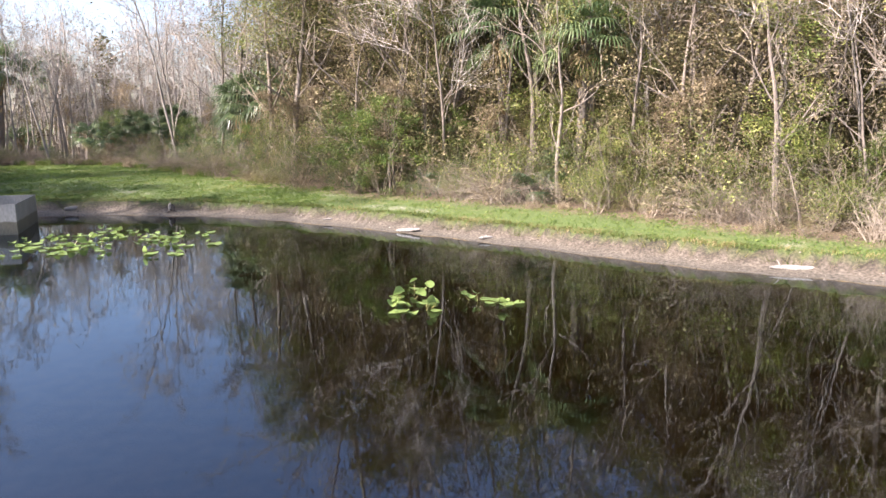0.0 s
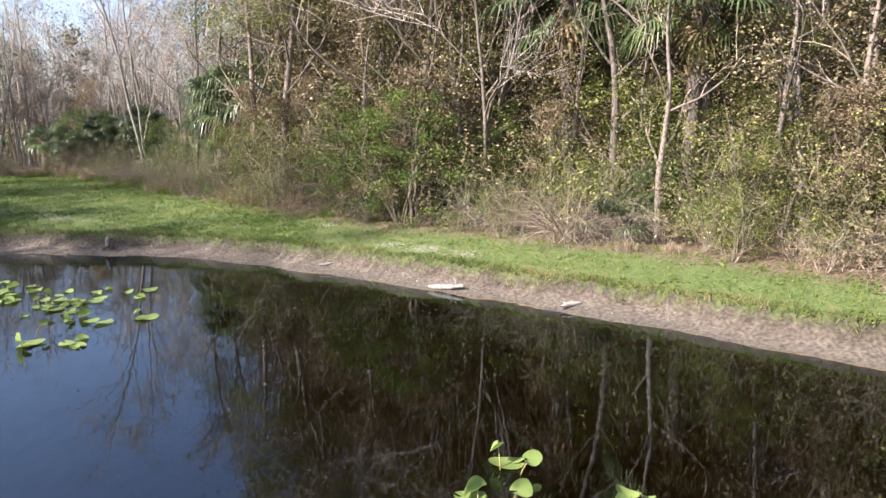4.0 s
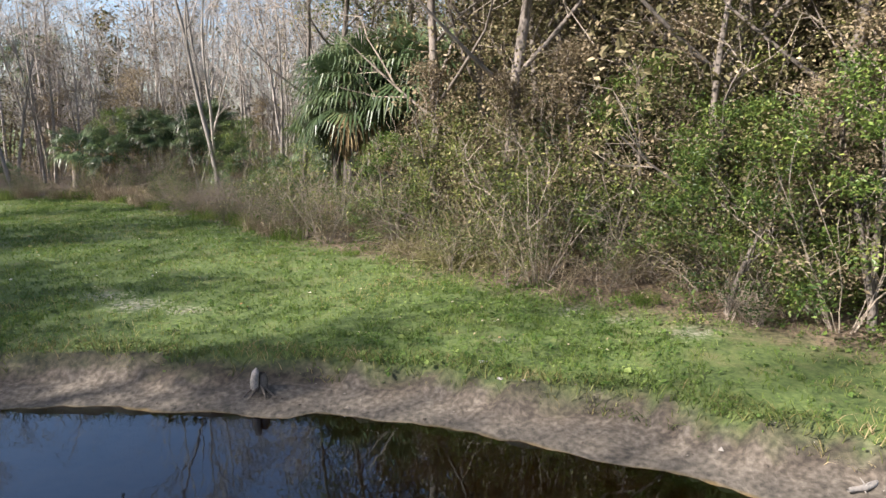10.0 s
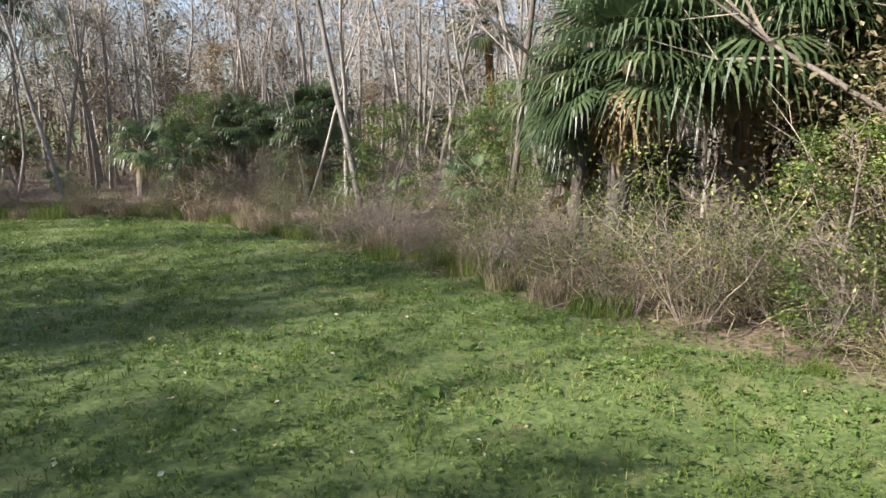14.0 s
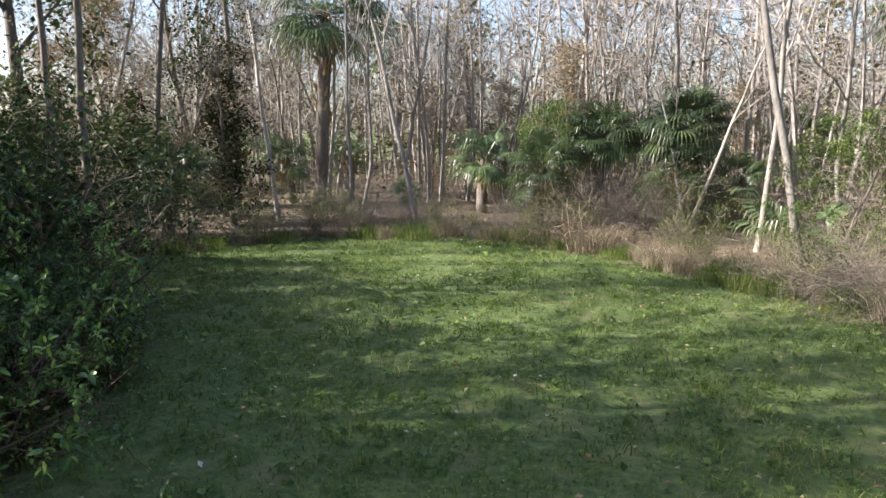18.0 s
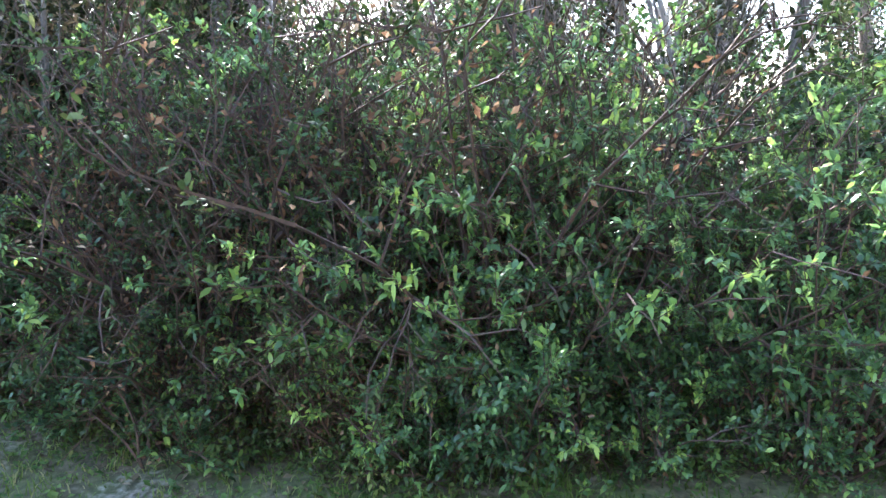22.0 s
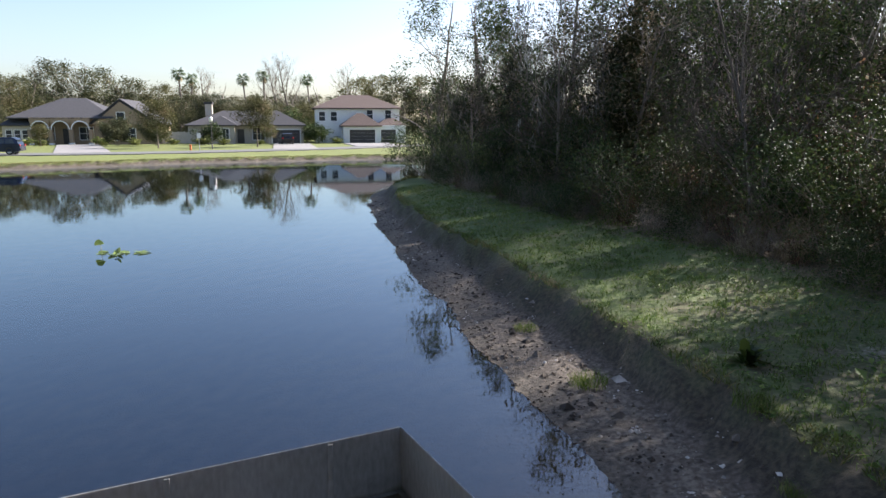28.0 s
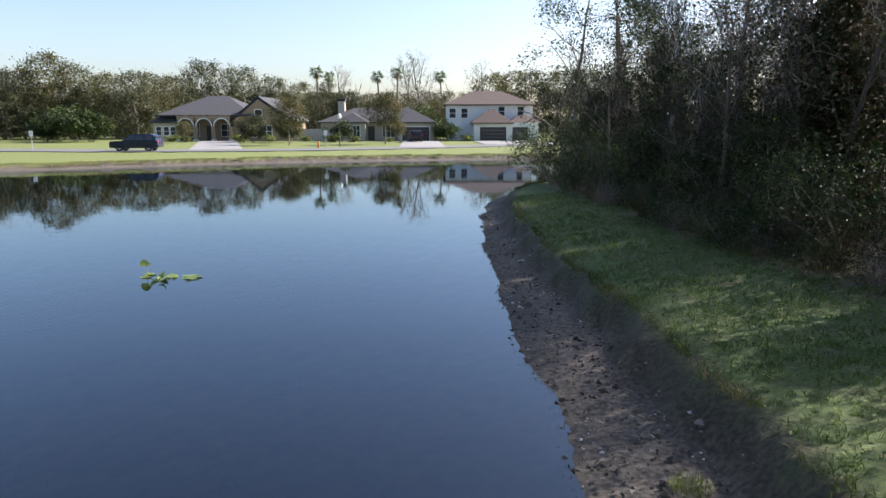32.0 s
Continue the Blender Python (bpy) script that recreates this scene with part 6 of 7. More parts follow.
def driftwood(x, y, ln, r, turn, seed, label):
    g = np.random.RandomState(seed)
    s = Shape()
    p = stem(g, (-ln / 2, 0, r * 0.6), (1, 0, 0), ln, 8, 0.09)
    p[:, 2] = r * 0.6 + np.abs(p[:, 2] - r * 0.6) * 0.3
    s.tube(p, r * (0.4 + 0.7 * np.sin(np.linspace(0.3, 2.9, 9))) * g.uniform(0.8, 1.2, 9), 7)
    for _ in range(3):
        k = g.randint(2, 7)
        q = stem(g, p[k], (g.normal(), g.normal(), 0.6), ln * 0.22, 3, 0.2)
        s.tube(q, (r * 0.4, r * 0.3, r * 0.22, r * 0.1), 5)
    o = tagged(new("driftwood", smooth(s.mesh("driftwood", M_BARK_PALE))), label, "driftwood", "driftwood on the bank")
    o.matrix_basis = pose(x, y, ground_at(x, y), 0, 0, turn)


for x, y, ln, r, turn, sd in ((-1.15, 22.85, 0.9, 0.06, -25, 1), (1.3, 21.3, 0.5, 0.05, 40, 2), (8.6, 16.6, 1.1, 0.06, -10, 3), (-15.1, 28.0, 0.6, 0.09, 30, 4), (-18.4, 26.6, 0.8, 0.05, 40, 5), (-4.2, 25.2, 0.45, 0.03, 20, 6), (-20.2, 24.7, 0.5, 0.04, 100, 7)):
    driftwood(x, y, ln, r, turn, sd, "weathered grey piece of driftwood on the muddy bank")
stump = thing("stump", "small broken stump with a pale split face and dark roots", "stump", m=pose(-10.93, 27.62, ground_at(-10.93, 27.62), 0, 0, 0))
g = np.random.RandomState(9)
for k in range(7):
    a = k * 0.9 + g.uniform(-0.2, 0.2)
    s = Shape()
    s.tube([(0, 0.03, 0.14), (math.cos(a) * 0.09, math.sin(a) * 0.09 + 0.02, 0.07), (math.cos(a) * g.uniform(0.16, 0.3), math.sin(a) * 0.2, -0.03)], (0.03, 0.022, 0.01), 5)
    part("root", smooth(s.mesh("root", M_TWIG_DARK)), stump)
s = Shape()
s.tube([(0.03, 0.05, 0), (0.05, 0.06, 0.16), (0.04, 0.05, 0.27)], (0.08, 0.075, 0.045), 7)
part("trunk", smooth(s.mesh("trunk", M_TWIG_DARK)), stump, "dark wet wood")
s = Shape()
s.tube([(-0.05, -0.02, 0.07), (-0.045, -0.03, 0.18), (-0.03, -0.01, 0.31), (-0.02, 0.0, 0.36)], (0.05, 0.062, 0.05, 0.012), 7)
part("split_face", smooth(s.mesh("split_face", M_TWIG_PALE)), stump, "pale split wood")
crumple("paper_scrap", "flattened pale paper scrap on the muddy bank", pose(-20.5, 22.45, ground_at(-20.5, 22.45)) @ Matrix.Diagonal((1.6, 0.8, 0.25, 1)), 0.17, 12)
crumple("paper_scrap", "flattened pale paper scrap on the sandy bank", pose(-7.9, 27.9, ground_at(-7.9, 27.9)) @ Matrix.Diagonal((1.0, 1.0, 0.2, 1)), 0.06, 13)
mk = thing("marker_post", "short white marker post at the woods' edge", "post", m=pose(4.2, 25.2, ground_at(4.2, 25.2)))
slab("post", (-0.05, 0.05, -0.05, 0.05, -0.2, 0.62), surface("white_paint", (0.6, 0.6, 0.58), (0.82, 0.82, 0.8), 4, 30, 0.6, 0.05), mk)
s = Shape()
tips = np.zeros((3, 3)) + [0, 0, 0.05]
s.rosettes(tips, np.tile([0, 0, 1.0], (3, 1)), 12, 0.34, np.random.RandomState(8))
weed = thing("rosette_weed", "pale green rosette weed with long pointed leaves on the bank", "weed", m=pose(-21.7, 19.25, ground_at(-21.7, 19.25)))
part("foliage", s.mesh("foliage", M_LEAF_GREEN), weed)
plank = thing("plank", "short grey weathered plank lying flat in the grass", "plank", m=pose(-20.65, 25.87, ground_at(-20.65, 25.87) + 0.03, 0, 0, 58))
slab("board", (-0.28, 0.28, -0.07, 0.07, -0.03, 0.04), M_BARK_PALE, plank)
for x, y, sc in ((-21.15, 20.4, 0.55), (-20.0, 18.3, 0.6), (-19.7, 15.8, 0.45), (-20.9, 21.6, 0.4)):
    plant(TALL[1], x, y, sc, squash=0.8)

# ---- across the pond: a street with houses; local x to the right, y away from the pond ----
FAR = pose(-17.85, 22.08, 0, 0, 0, 184.93)
FZ = 0.6


def far_point(x, y):
    p = FAR @ Vector((x, y, 0))
    return p.x, p.y


def at_px(px, depth):
    """Metres to the side at a depth, from a bearing given in 1222ths."""
    return (px - 784) / 1222 * depth


M_ASPHALT = surface("asphalt", (0.10, 0.10, 0.10), (0.17, 0.17, 0.165), 2, 40, 0.9, 0.2)
M_CONCRETE = surface("drive_concrete", (0.20, 0.193, 0.18), (0.30, 0.29, 0.275), 2, 40, 0.85, 0.1)
M_TAN = surface("tan_stucco", (0.25, 0.18, 0.115), (0.33, 0.245, 0.16), 3, 60, 0.9, 0.2)
M_GREIGE = surface("beige_stucco", (0.40, 0.35, 0.29), (0.52, 0.46, 0.39), 3, 60, 0.9, 0.2)
M_WHITE = surface("white_stucco", (0.62, 0.62, 0.60), (0.76, 0.76, 0.74), 3, 60, 0.9, 0.2)
M_TRIM = surface("white_trim", (0.70, 0.69, 0.66), (0.82, 0.81, 0.78), 4, 40, 0.6, 0.05)
M_ROOF_GREY = surface("grey_shingle", (0.03, 0.03, 0.034), (0.075, 0.074, 0.078), 8, 30, 0.9, 0.5, stretch=(1, 1, 3))
M_ROOF_BROWN = surface("brown_shingle", (0.06, 0.042, 0.036), (0.125, 0.09, 0.075), 8, 30, 0.9, 0.5, stretch=(1, 1, 3))
M_DOOR_DARK = surface("dark_paint", (0.028, 0.026, 0.026), (0.055, 0.05, 0.05), 3, 30, 0.5, 0.05)
M_GLASS = surface("window_glass", (0.02, 0.025, 0.03), (0.05, 0.06, 0.07), 1, 4, 0.05, 0.0)
M_VINYL = surface("tan_vinyl", (0.42, 0.38, 0.32), (0.55, 0.50, 0.43), 3, 40, 0.6, 0.05)
M_CARBLUE = surface("dark_blue_car_paint", (0.012, 0.02, 0.045), (0.02, 0.03, 0.065), 1, 5, 0.22, 0.0, 0.3)
M_CARBLACK = surface("black_car_paint", (0.012, 0.012, 0.014), (0.022, 0.022, 0.025), 1, 5, 0.22, 0.0, 0.3)
M_TYRE = surface("tyre_rubber", (0.012, 0.012, 0.012), (0.03, 0.03, 0.03), 6, 40, 0.85, 0.1)
M_STEEL = surface("galvanised_steel", (0.32, 0.33, 0.34), (0.5, 0.5, 0.51), 5, 40, 0.45, 0.05, 0.6)
M_RED = surface("red_lens", (0.35, 0.01, 0.01), (0.5, 0.03, 0.02), 4, 20, 0.3, 0.0)


def strip(name, label, pts, width, material, z, category):
    """A flat way of a width along a line, in far coordinates."""
    p = curve_through(pts, 3.0)
    d = np.gradient(p, axis=0)
    d /= np.linalg.norm(d, axis=1)[:, None]
    nrm = np.stack([-d[:, 1], d[:, 0]], 1)
    s = Shape()
    k = len(p)
    for zz in (z, z - 0.3):
        s.add(np.concatenate([np.column_stack([p + nrm * width / 2, np.full(k, zz)]), np.column_stack([p - nrm * width / 2, np.full(k, zz)])]))
    i = np.arange(k - 1)
    s.f4.append(np.stack([i, i + 1, k + i + 1, k + i], 1))
    s.f4.append(np.stack([i + 1, i, 2 * k + i, 2 * k + i + 1], 1))
    s.f4.append(np.stack([k + i, k + i + 1, 3 * k + i + 1, 3 * k + i], 1))
    o = tagged(new(name, s.mesh(name, material)), label, category, kind="structure")
    o.matrix_basis = FAR
    return o


strip("road", "grey asphalt residential street behind the pond", [(-70, 78), (-46, 75), (-34, 73.5), (-20, 75), (-8, 80), (4, 88), (16, 98), (40, 110)], 6.0, M_ASPHALT, FZ + 0.06, "road")
for nm, x0, y0, x1, y1, wd in (("driveway_1", -24.8, 76, -35.3, 110, 5.6), ("driveway_2", -2.5, 84, -3.5, 111, 5.6), ("driveway_3", 9.5, 94, 8.5, 110, 7.5)):
    strip(nm, "pale concrete driveway in front of a house", [(x0, y0), ((x0 + x1) / 2, (y0 + y1) / 2), (x1, y1)], wd, M_CONCRETE, FZ + 0.07, "driveway")


def hip_roof(x0, x1, y0, y1, z, rise, ridge=None, over=0.5, flip=False):
    """Four slopes up to a ridge, with a fascia underneath."""
    x0, x1, y0, y1 = x0 - over, x1 + over, y0 - over, y1 + over
    s = Shape()
    w, dp = x1 - x0, y1 - y0
    inset = min(w, dp) / 2 if ridge is None else ridge
    if flip:
        r0, r1 = ((x0 + x1) / 2, y0 + inset), ((x0 + x1) / 2, y1 - inset)
    else:
        r0, r1 = (x0 + inset, (y0 + y1) / 2), (x1 - inset, (y0 + y1) / 2)
    v = [(x0, y0, z), (x1, y0, z), (x1, y1, z), (x0, y1, z), (*r0, z + rise), (*r1, z + rise)]
    v += [(a, b, z - 0.18) for a, b, _ in v[:4]]
    if flip:
        s.add(v, f3=[(0, 1, 4), (2, 3, 5)], f4=[(1, 2, 5, 4), (3, 0, 4, 5)])
    else:
        s.add(v, f3=[(1, 2, 5), (3, 0, 4)], f4=[(0, 1, 5, 4), (2, 3, 4, 5)])
    s.f4.append(np.array([(6, 7, 1, 0), (7, 8, 2, 1), (8, 9, 3, 2), (9, 6, 0, 3), (9, 8, 7, 6)]))
    return s


def window(parent, x, y, z, w, h, cols=2, rows=2, trim=M_TRIM):
    """Frame, sill, bars and dark panes on a wall that faces the pond."""
    win = part("window", None, parent)
    slab("pane", (x - w / 2, x + w / 2, y - 0.03, y - 0.01, z, z + h), M_GLASS, win)
    for nm, d in (("frame", (x - w / 2 - 0.1, x - w / 2, y - 0.07, y, z - 0.1, z + h + 0.1)), ("frame", (x + w / 2, x + w / 2 + 0.1, y - 0.07, y, z - 0.1, z + h + 0.1)),
                  ("frame", (x - w / 2, x + w / 2, y - 0.07, y, z + h, z + h + 0.1)), ("sill", (x - w / 2, x + w / 2, y - 0.1, y, z - 0.1, z))):
        slab(nm, d, trim, win)
    for i in range(1, cols):
        slab("glazing_bar", (x - w / 2 + w * i / cols - 0.03, x - w / 2 + w * i / cols + 0.03, y - 0.05, y - 0.03, z, z + h), trim, win)
    for i in range(1, rows):
        slab("glazing_bar", (x - w / 2, x + w / 2, y - 0.052, y - 0.032, z + h * i / rows - 0.03, z + h * i / rows + 0.03), trim, win)


def garage_door(parent, x0, x1, y, h=2.2):
    g = part("garage_door", None, parent, "dark panelled garage door")
    for i in range(4):
        slab("panel", (x0, x1, y - 0.05, y - 0.005, FZ + h * i / 4 + 0.01, FZ + h * (i + 1) / 4 - 0.01), M_DOOR_DARK, g)
    slab("casing", (x0 - 0.15, x0, y - 0.08, y, FZ, FZ + h + 0.15), M_TRIM, g)
    slab("casing", (x1, x1 + 0.15, y - 0.08, y, FZ, FZ + h + 0.15), M_TRIM, g)
    slab("casing", (x0, x1, y - 0.08, y, FZ + h, FZ + h + 0.15), M_TRIM, g)


def roof_part(parent, s, material, name="roof"):
    return part(name, s.mesh(name, material), parent)


# tan house with an arched porch
h1 = thing("house", "single-storey tan stucco house with arched porch and grey hip roof", "house", "houses across the pond", m=FAR)
Y1 = 112.0
slab("wall", (-46.5, -42.6, Y1 + 0.5, Y1 + 12, -0.2, FZ + 3.0), M_GREIGE, h1)
slab("wall", (-42.6, -33.7, Y1 + 3.0, Y1 + 14, -0.2, FZ + 4.0), M_TAN, h1)
slab("wall", (-33.7, -24.5, Y1 + 1.0, Y1 + 13, -0.2, FZ + 3.1), M_TAN, h1)
roof_part(h1, hip_roof(-46.5, -42.6, Y1 + 0.5, Y1 + 5, FZ + 3.0, 1.7, over=0.4), M_ROOF_GREY)
roof_part(h1, hip_roof(-45.5, -30.5, Y1 + 0.2, Y1 + 15, FZ + 4.1, 3.2, 6.0, over=0.2), M_ROOF_GREY)
# arcade: four piers, three arches
arc = part("arcade", None, h1, "porch front of three round arches")
for i, x in enumerate((-42.55, -39.6, -36.75, -33.9)):
    slab("pier", (x - 0.28, x + 0.28, Y1, Y1 + 0.5, -0.2, FZ + 2.3), M_TAN, arc)
    slab("pier_base", (x - 0.36, x + 0.36, Y1 - 0.08, Y1 + 0.58, -0.2, FZ + 0.25), M_TRIM, arc)
for x in (-41.075, -38.175, -35.325):
    s, tr = Shape(), Shape()
    n, half, z0, z1 = 14, 1.2, FZ + 2.3, FZ + 4.1
    a = np.linspace(0, math.pi, n + 1)
    lo = np.stack([x - np.cos(a) * half, np.zeros(n + 1), z0 + np.sin(a) * half], 1)
    hi = np.stack([np.linspace(x - 1.46, x + 1.46, n + 1), np.zeros(n + 1), np.full(n + 1, z1)], 1)
    back = np.array([0, 0.5, 0])
    v = np.concatenate([lo, hi, lo + back, hi + back]) + np.array([0, Y1, 0])
    m_ = n + 1
    i = np.arange(n)
    s.add(v, f4=np.concatenate([np.stack([i, i + 1, m_ + i + 1, m_ + i], 1), np.stack([i + 1, i, 2 * m_ + i, 2 * m_ + i + 1], 1)]))
    part("arch", s.mesh("arch", M_TAN), arc)
    out = np.stack([x - np.cos(a) * (half + 0.16), np.zeros(n + 1), z0 + np.sin(a) * (half + 0.16)], 1)
    v = np.concatenate([lo, out]) + np.array([0, Y1 - 0.05, 0])
    tr.add(v, f4=np.stack([i, i + 1, m_ + i + 1, m_ + i], 1))
    part("arch_trim", tr.mesh("arch_trim", M_TRIM), arc)
window(h1, -41.0, Y1 + 3.0, FZ + 0.7, 2.0, 1.9)
window(h1, -35.3, Y1 + 3.0, FZ + 0.7, 2.0, 1.9)
fd = part("front_door", None, h1, "dark double front door")
for x in (-38.75, -38.15):
    slab("door_leaf", (x, x + 0.58, Y1 + 2.9, Y1 + 2.99, FZ, FZ + 2.4), M_DOOR_DARK, fd)
for x in (-45.6, -44.4, -43.3):
    window(h1, x, Y1 + 0.5, FZ + 0.9, 0.8, 1.3, 1, 2)
window(h1, -30.6, Y1 + 1.0, FZ + 0.6, 1.0, 1.8)
window(h1, -28.4, Y1 + 1.0, FZ + 0.6, 1.6, 1.8)
# front gable of the wing
s = Shape()
gx0, gx1, gm, gz, gt = -34.2, -24.0, -29.5, FZ + 3.1, FZ + 6.9
v = [(gx0, Y1 + 0.5, gz), (gx1, Y1 + 0.5, gz), (gm, Y1 + 0.5, gt), (gx0, Y1 + 14, gz), (gx1, Y1 + 14, gz), (gm, Y1 + 14, gt)]
s.add([(x, y, z + 0.15) for x, y, z in v] + v, f3=[(0, 1, 2), (6, 8, 7)], f4=[(0, 2, 5, 3), (1, 4, 5, 2), (6, 9, 11, 8), (7, 8, 11, 10), (0, 3, 9, 6), (1, 7, 10, 4)])
roof_part(h1, s, M_ROOF_GREY)
s = Shape()
s.add([(gx0 + 0.5, Y1 + 0.45, gz), (gx1 - 0.5, Y1 + 0.45, gz), (gm, Y1 + 0.45, gt - 0.35)], f3=[(0, 1, 2)])
part("gable_wall", s.mesh("gable_wall", M_TAN), h1)
window(h1, -29.5, Y1 + 0.45, FZ + 4.0, 1.1, 0.9, 1, 1)

# beige house with a grey roof, a chimney and a garage
h2 = thing("house", "single-storey beige house with grey roof, chimney and dark garage door", "house", "houses across the pond", m=FAR)
Y2 = 113.0
slab("wall", (-20.0, -7.2, Y2 + 2, Y2 + 13, -0.2, FZ + 3.0), M_GREIGE, h2)
slab("wall", (-7.2, -1.6, Y2, Y2 + 12, -0.2, FZ + 3.0), M_GREIGE, h2)
slab("wall", (-17.0, -12.6, Y2 + 0.6, Y2 + 2, -0.2, FZ + 3.0), M_GREIGE, h2)
roof_part(h2, hip_roof(-20.0, -5.0, Y2 + 2, Y2 + 13, FZ + 3.0, 2.4, 5.5), M_ROOF_GREY)
roof_part(h2, hip_roof(-10.5, -1.6, Y2, Y2 + 12, FZ + 3.0, 2.5, 4.4, flip=True), M_ROOF_GREY)
roof_part(h2, hip_roof(-17.0, -12.6, Y2 + 0.6, Y2 + 6, FZ + 3.0, 1.5, 2.2, flip=True), M_ROOF_GREY)
ch = part("chimney", None, h2, "grey chimney with a dark cap")
slab("flue", (-17.7, -16.6, Y2 + 6, Y2 + 7.2, FZ + 3, FZ + 6.4), M_GREIGE, ch)
slab("cap", (-17.85, -16.45, Y2 + 5.85, Y2 + 7.35, FZ + 6.4, FZ + 6.8), M_DOOR_DARK, ch)
garage_door(h2, -6.6, -2.2, Y2)
window(h2, -15.8, Y2 + 0.6, FZ + 0.7, 1.0, 1.7)
window(h2, -14.0, Y2 + 0.6, FZ + 0.7, 1.0, 1.7)
window(h2, -8.9, Y2 + 2, FZ + 0.6, 1.9, 1.9, 3)
slab("front_door", (-12.3, -11.2, Y2 + 1.93, Y2 + 1.99, FZ, FZ + 2.3), M_DOOR_DARK, h2)

# white two-storey house
h3 = thing("house", "two-storey white stucco house with brown hip roofs and dark garage doors", "house", "houses across the pond", m=FAR)
Y3 = 114.0
slab("wall", (0.5, 15.0, Y3 + 4, Y3 + 15, -0.2, FZ + 5.9), M_WHITE, h3)
slab("wall", (5.0, 15.5, Y3, Y3 + 4, -0.2, FZ + 2.9), M_WHITE, h3)
roof_part(h3, hip_roof(0.5, 15.0, Y3 + 4, Y3 + 15, FZ + 5.9, 2.4, 5.4), M_ROOF_BROWN)
roof_part(h3, hip_roof(5.0, 11.0, Y3, Y3 + 5.5, FZ + 2.9, 2.1, 3.0), M_ROOF_BROWN)
roof_part(h3, hip_roof(11.0, 15.5, Y3 + 0.6, Y3 + 5.0, FZ + 2.9, 1.3, 2.2), M_ROOF_BROWN)
garage_door(h3, 6.0, 10.3, Y3)
garage_door(h3, 11.3, 13.8, Y3)
for x, z in ((1.6, 3.7), (3.6, 3.7), (9.8, 4.0), (1.6, 0.8), (13.0, 4.0)):
    window(h3, x, Y3 + 4, FZ + z, 1.0, 1.5, 1, 2)

# vinyl fence between the houses
fence = thing("fence", "tan vinyl privacy fence between two houses", "fence", m=FAR)
for i in range(6):
    slab("fence_post", (-24.45 + i * 0.95, -24.33 + i * 0.95, 114.9, 115.02, -0.2, FZ + 2.0), M_VINYL, fence)
    if i < 5:
        slab("fence_panel", (-24.33 + i * 0.95, -23.5 + i * 0.95, 114.94, 114.98, FZ + 0.05, FZ + 1.85), M_VINYL, fence)


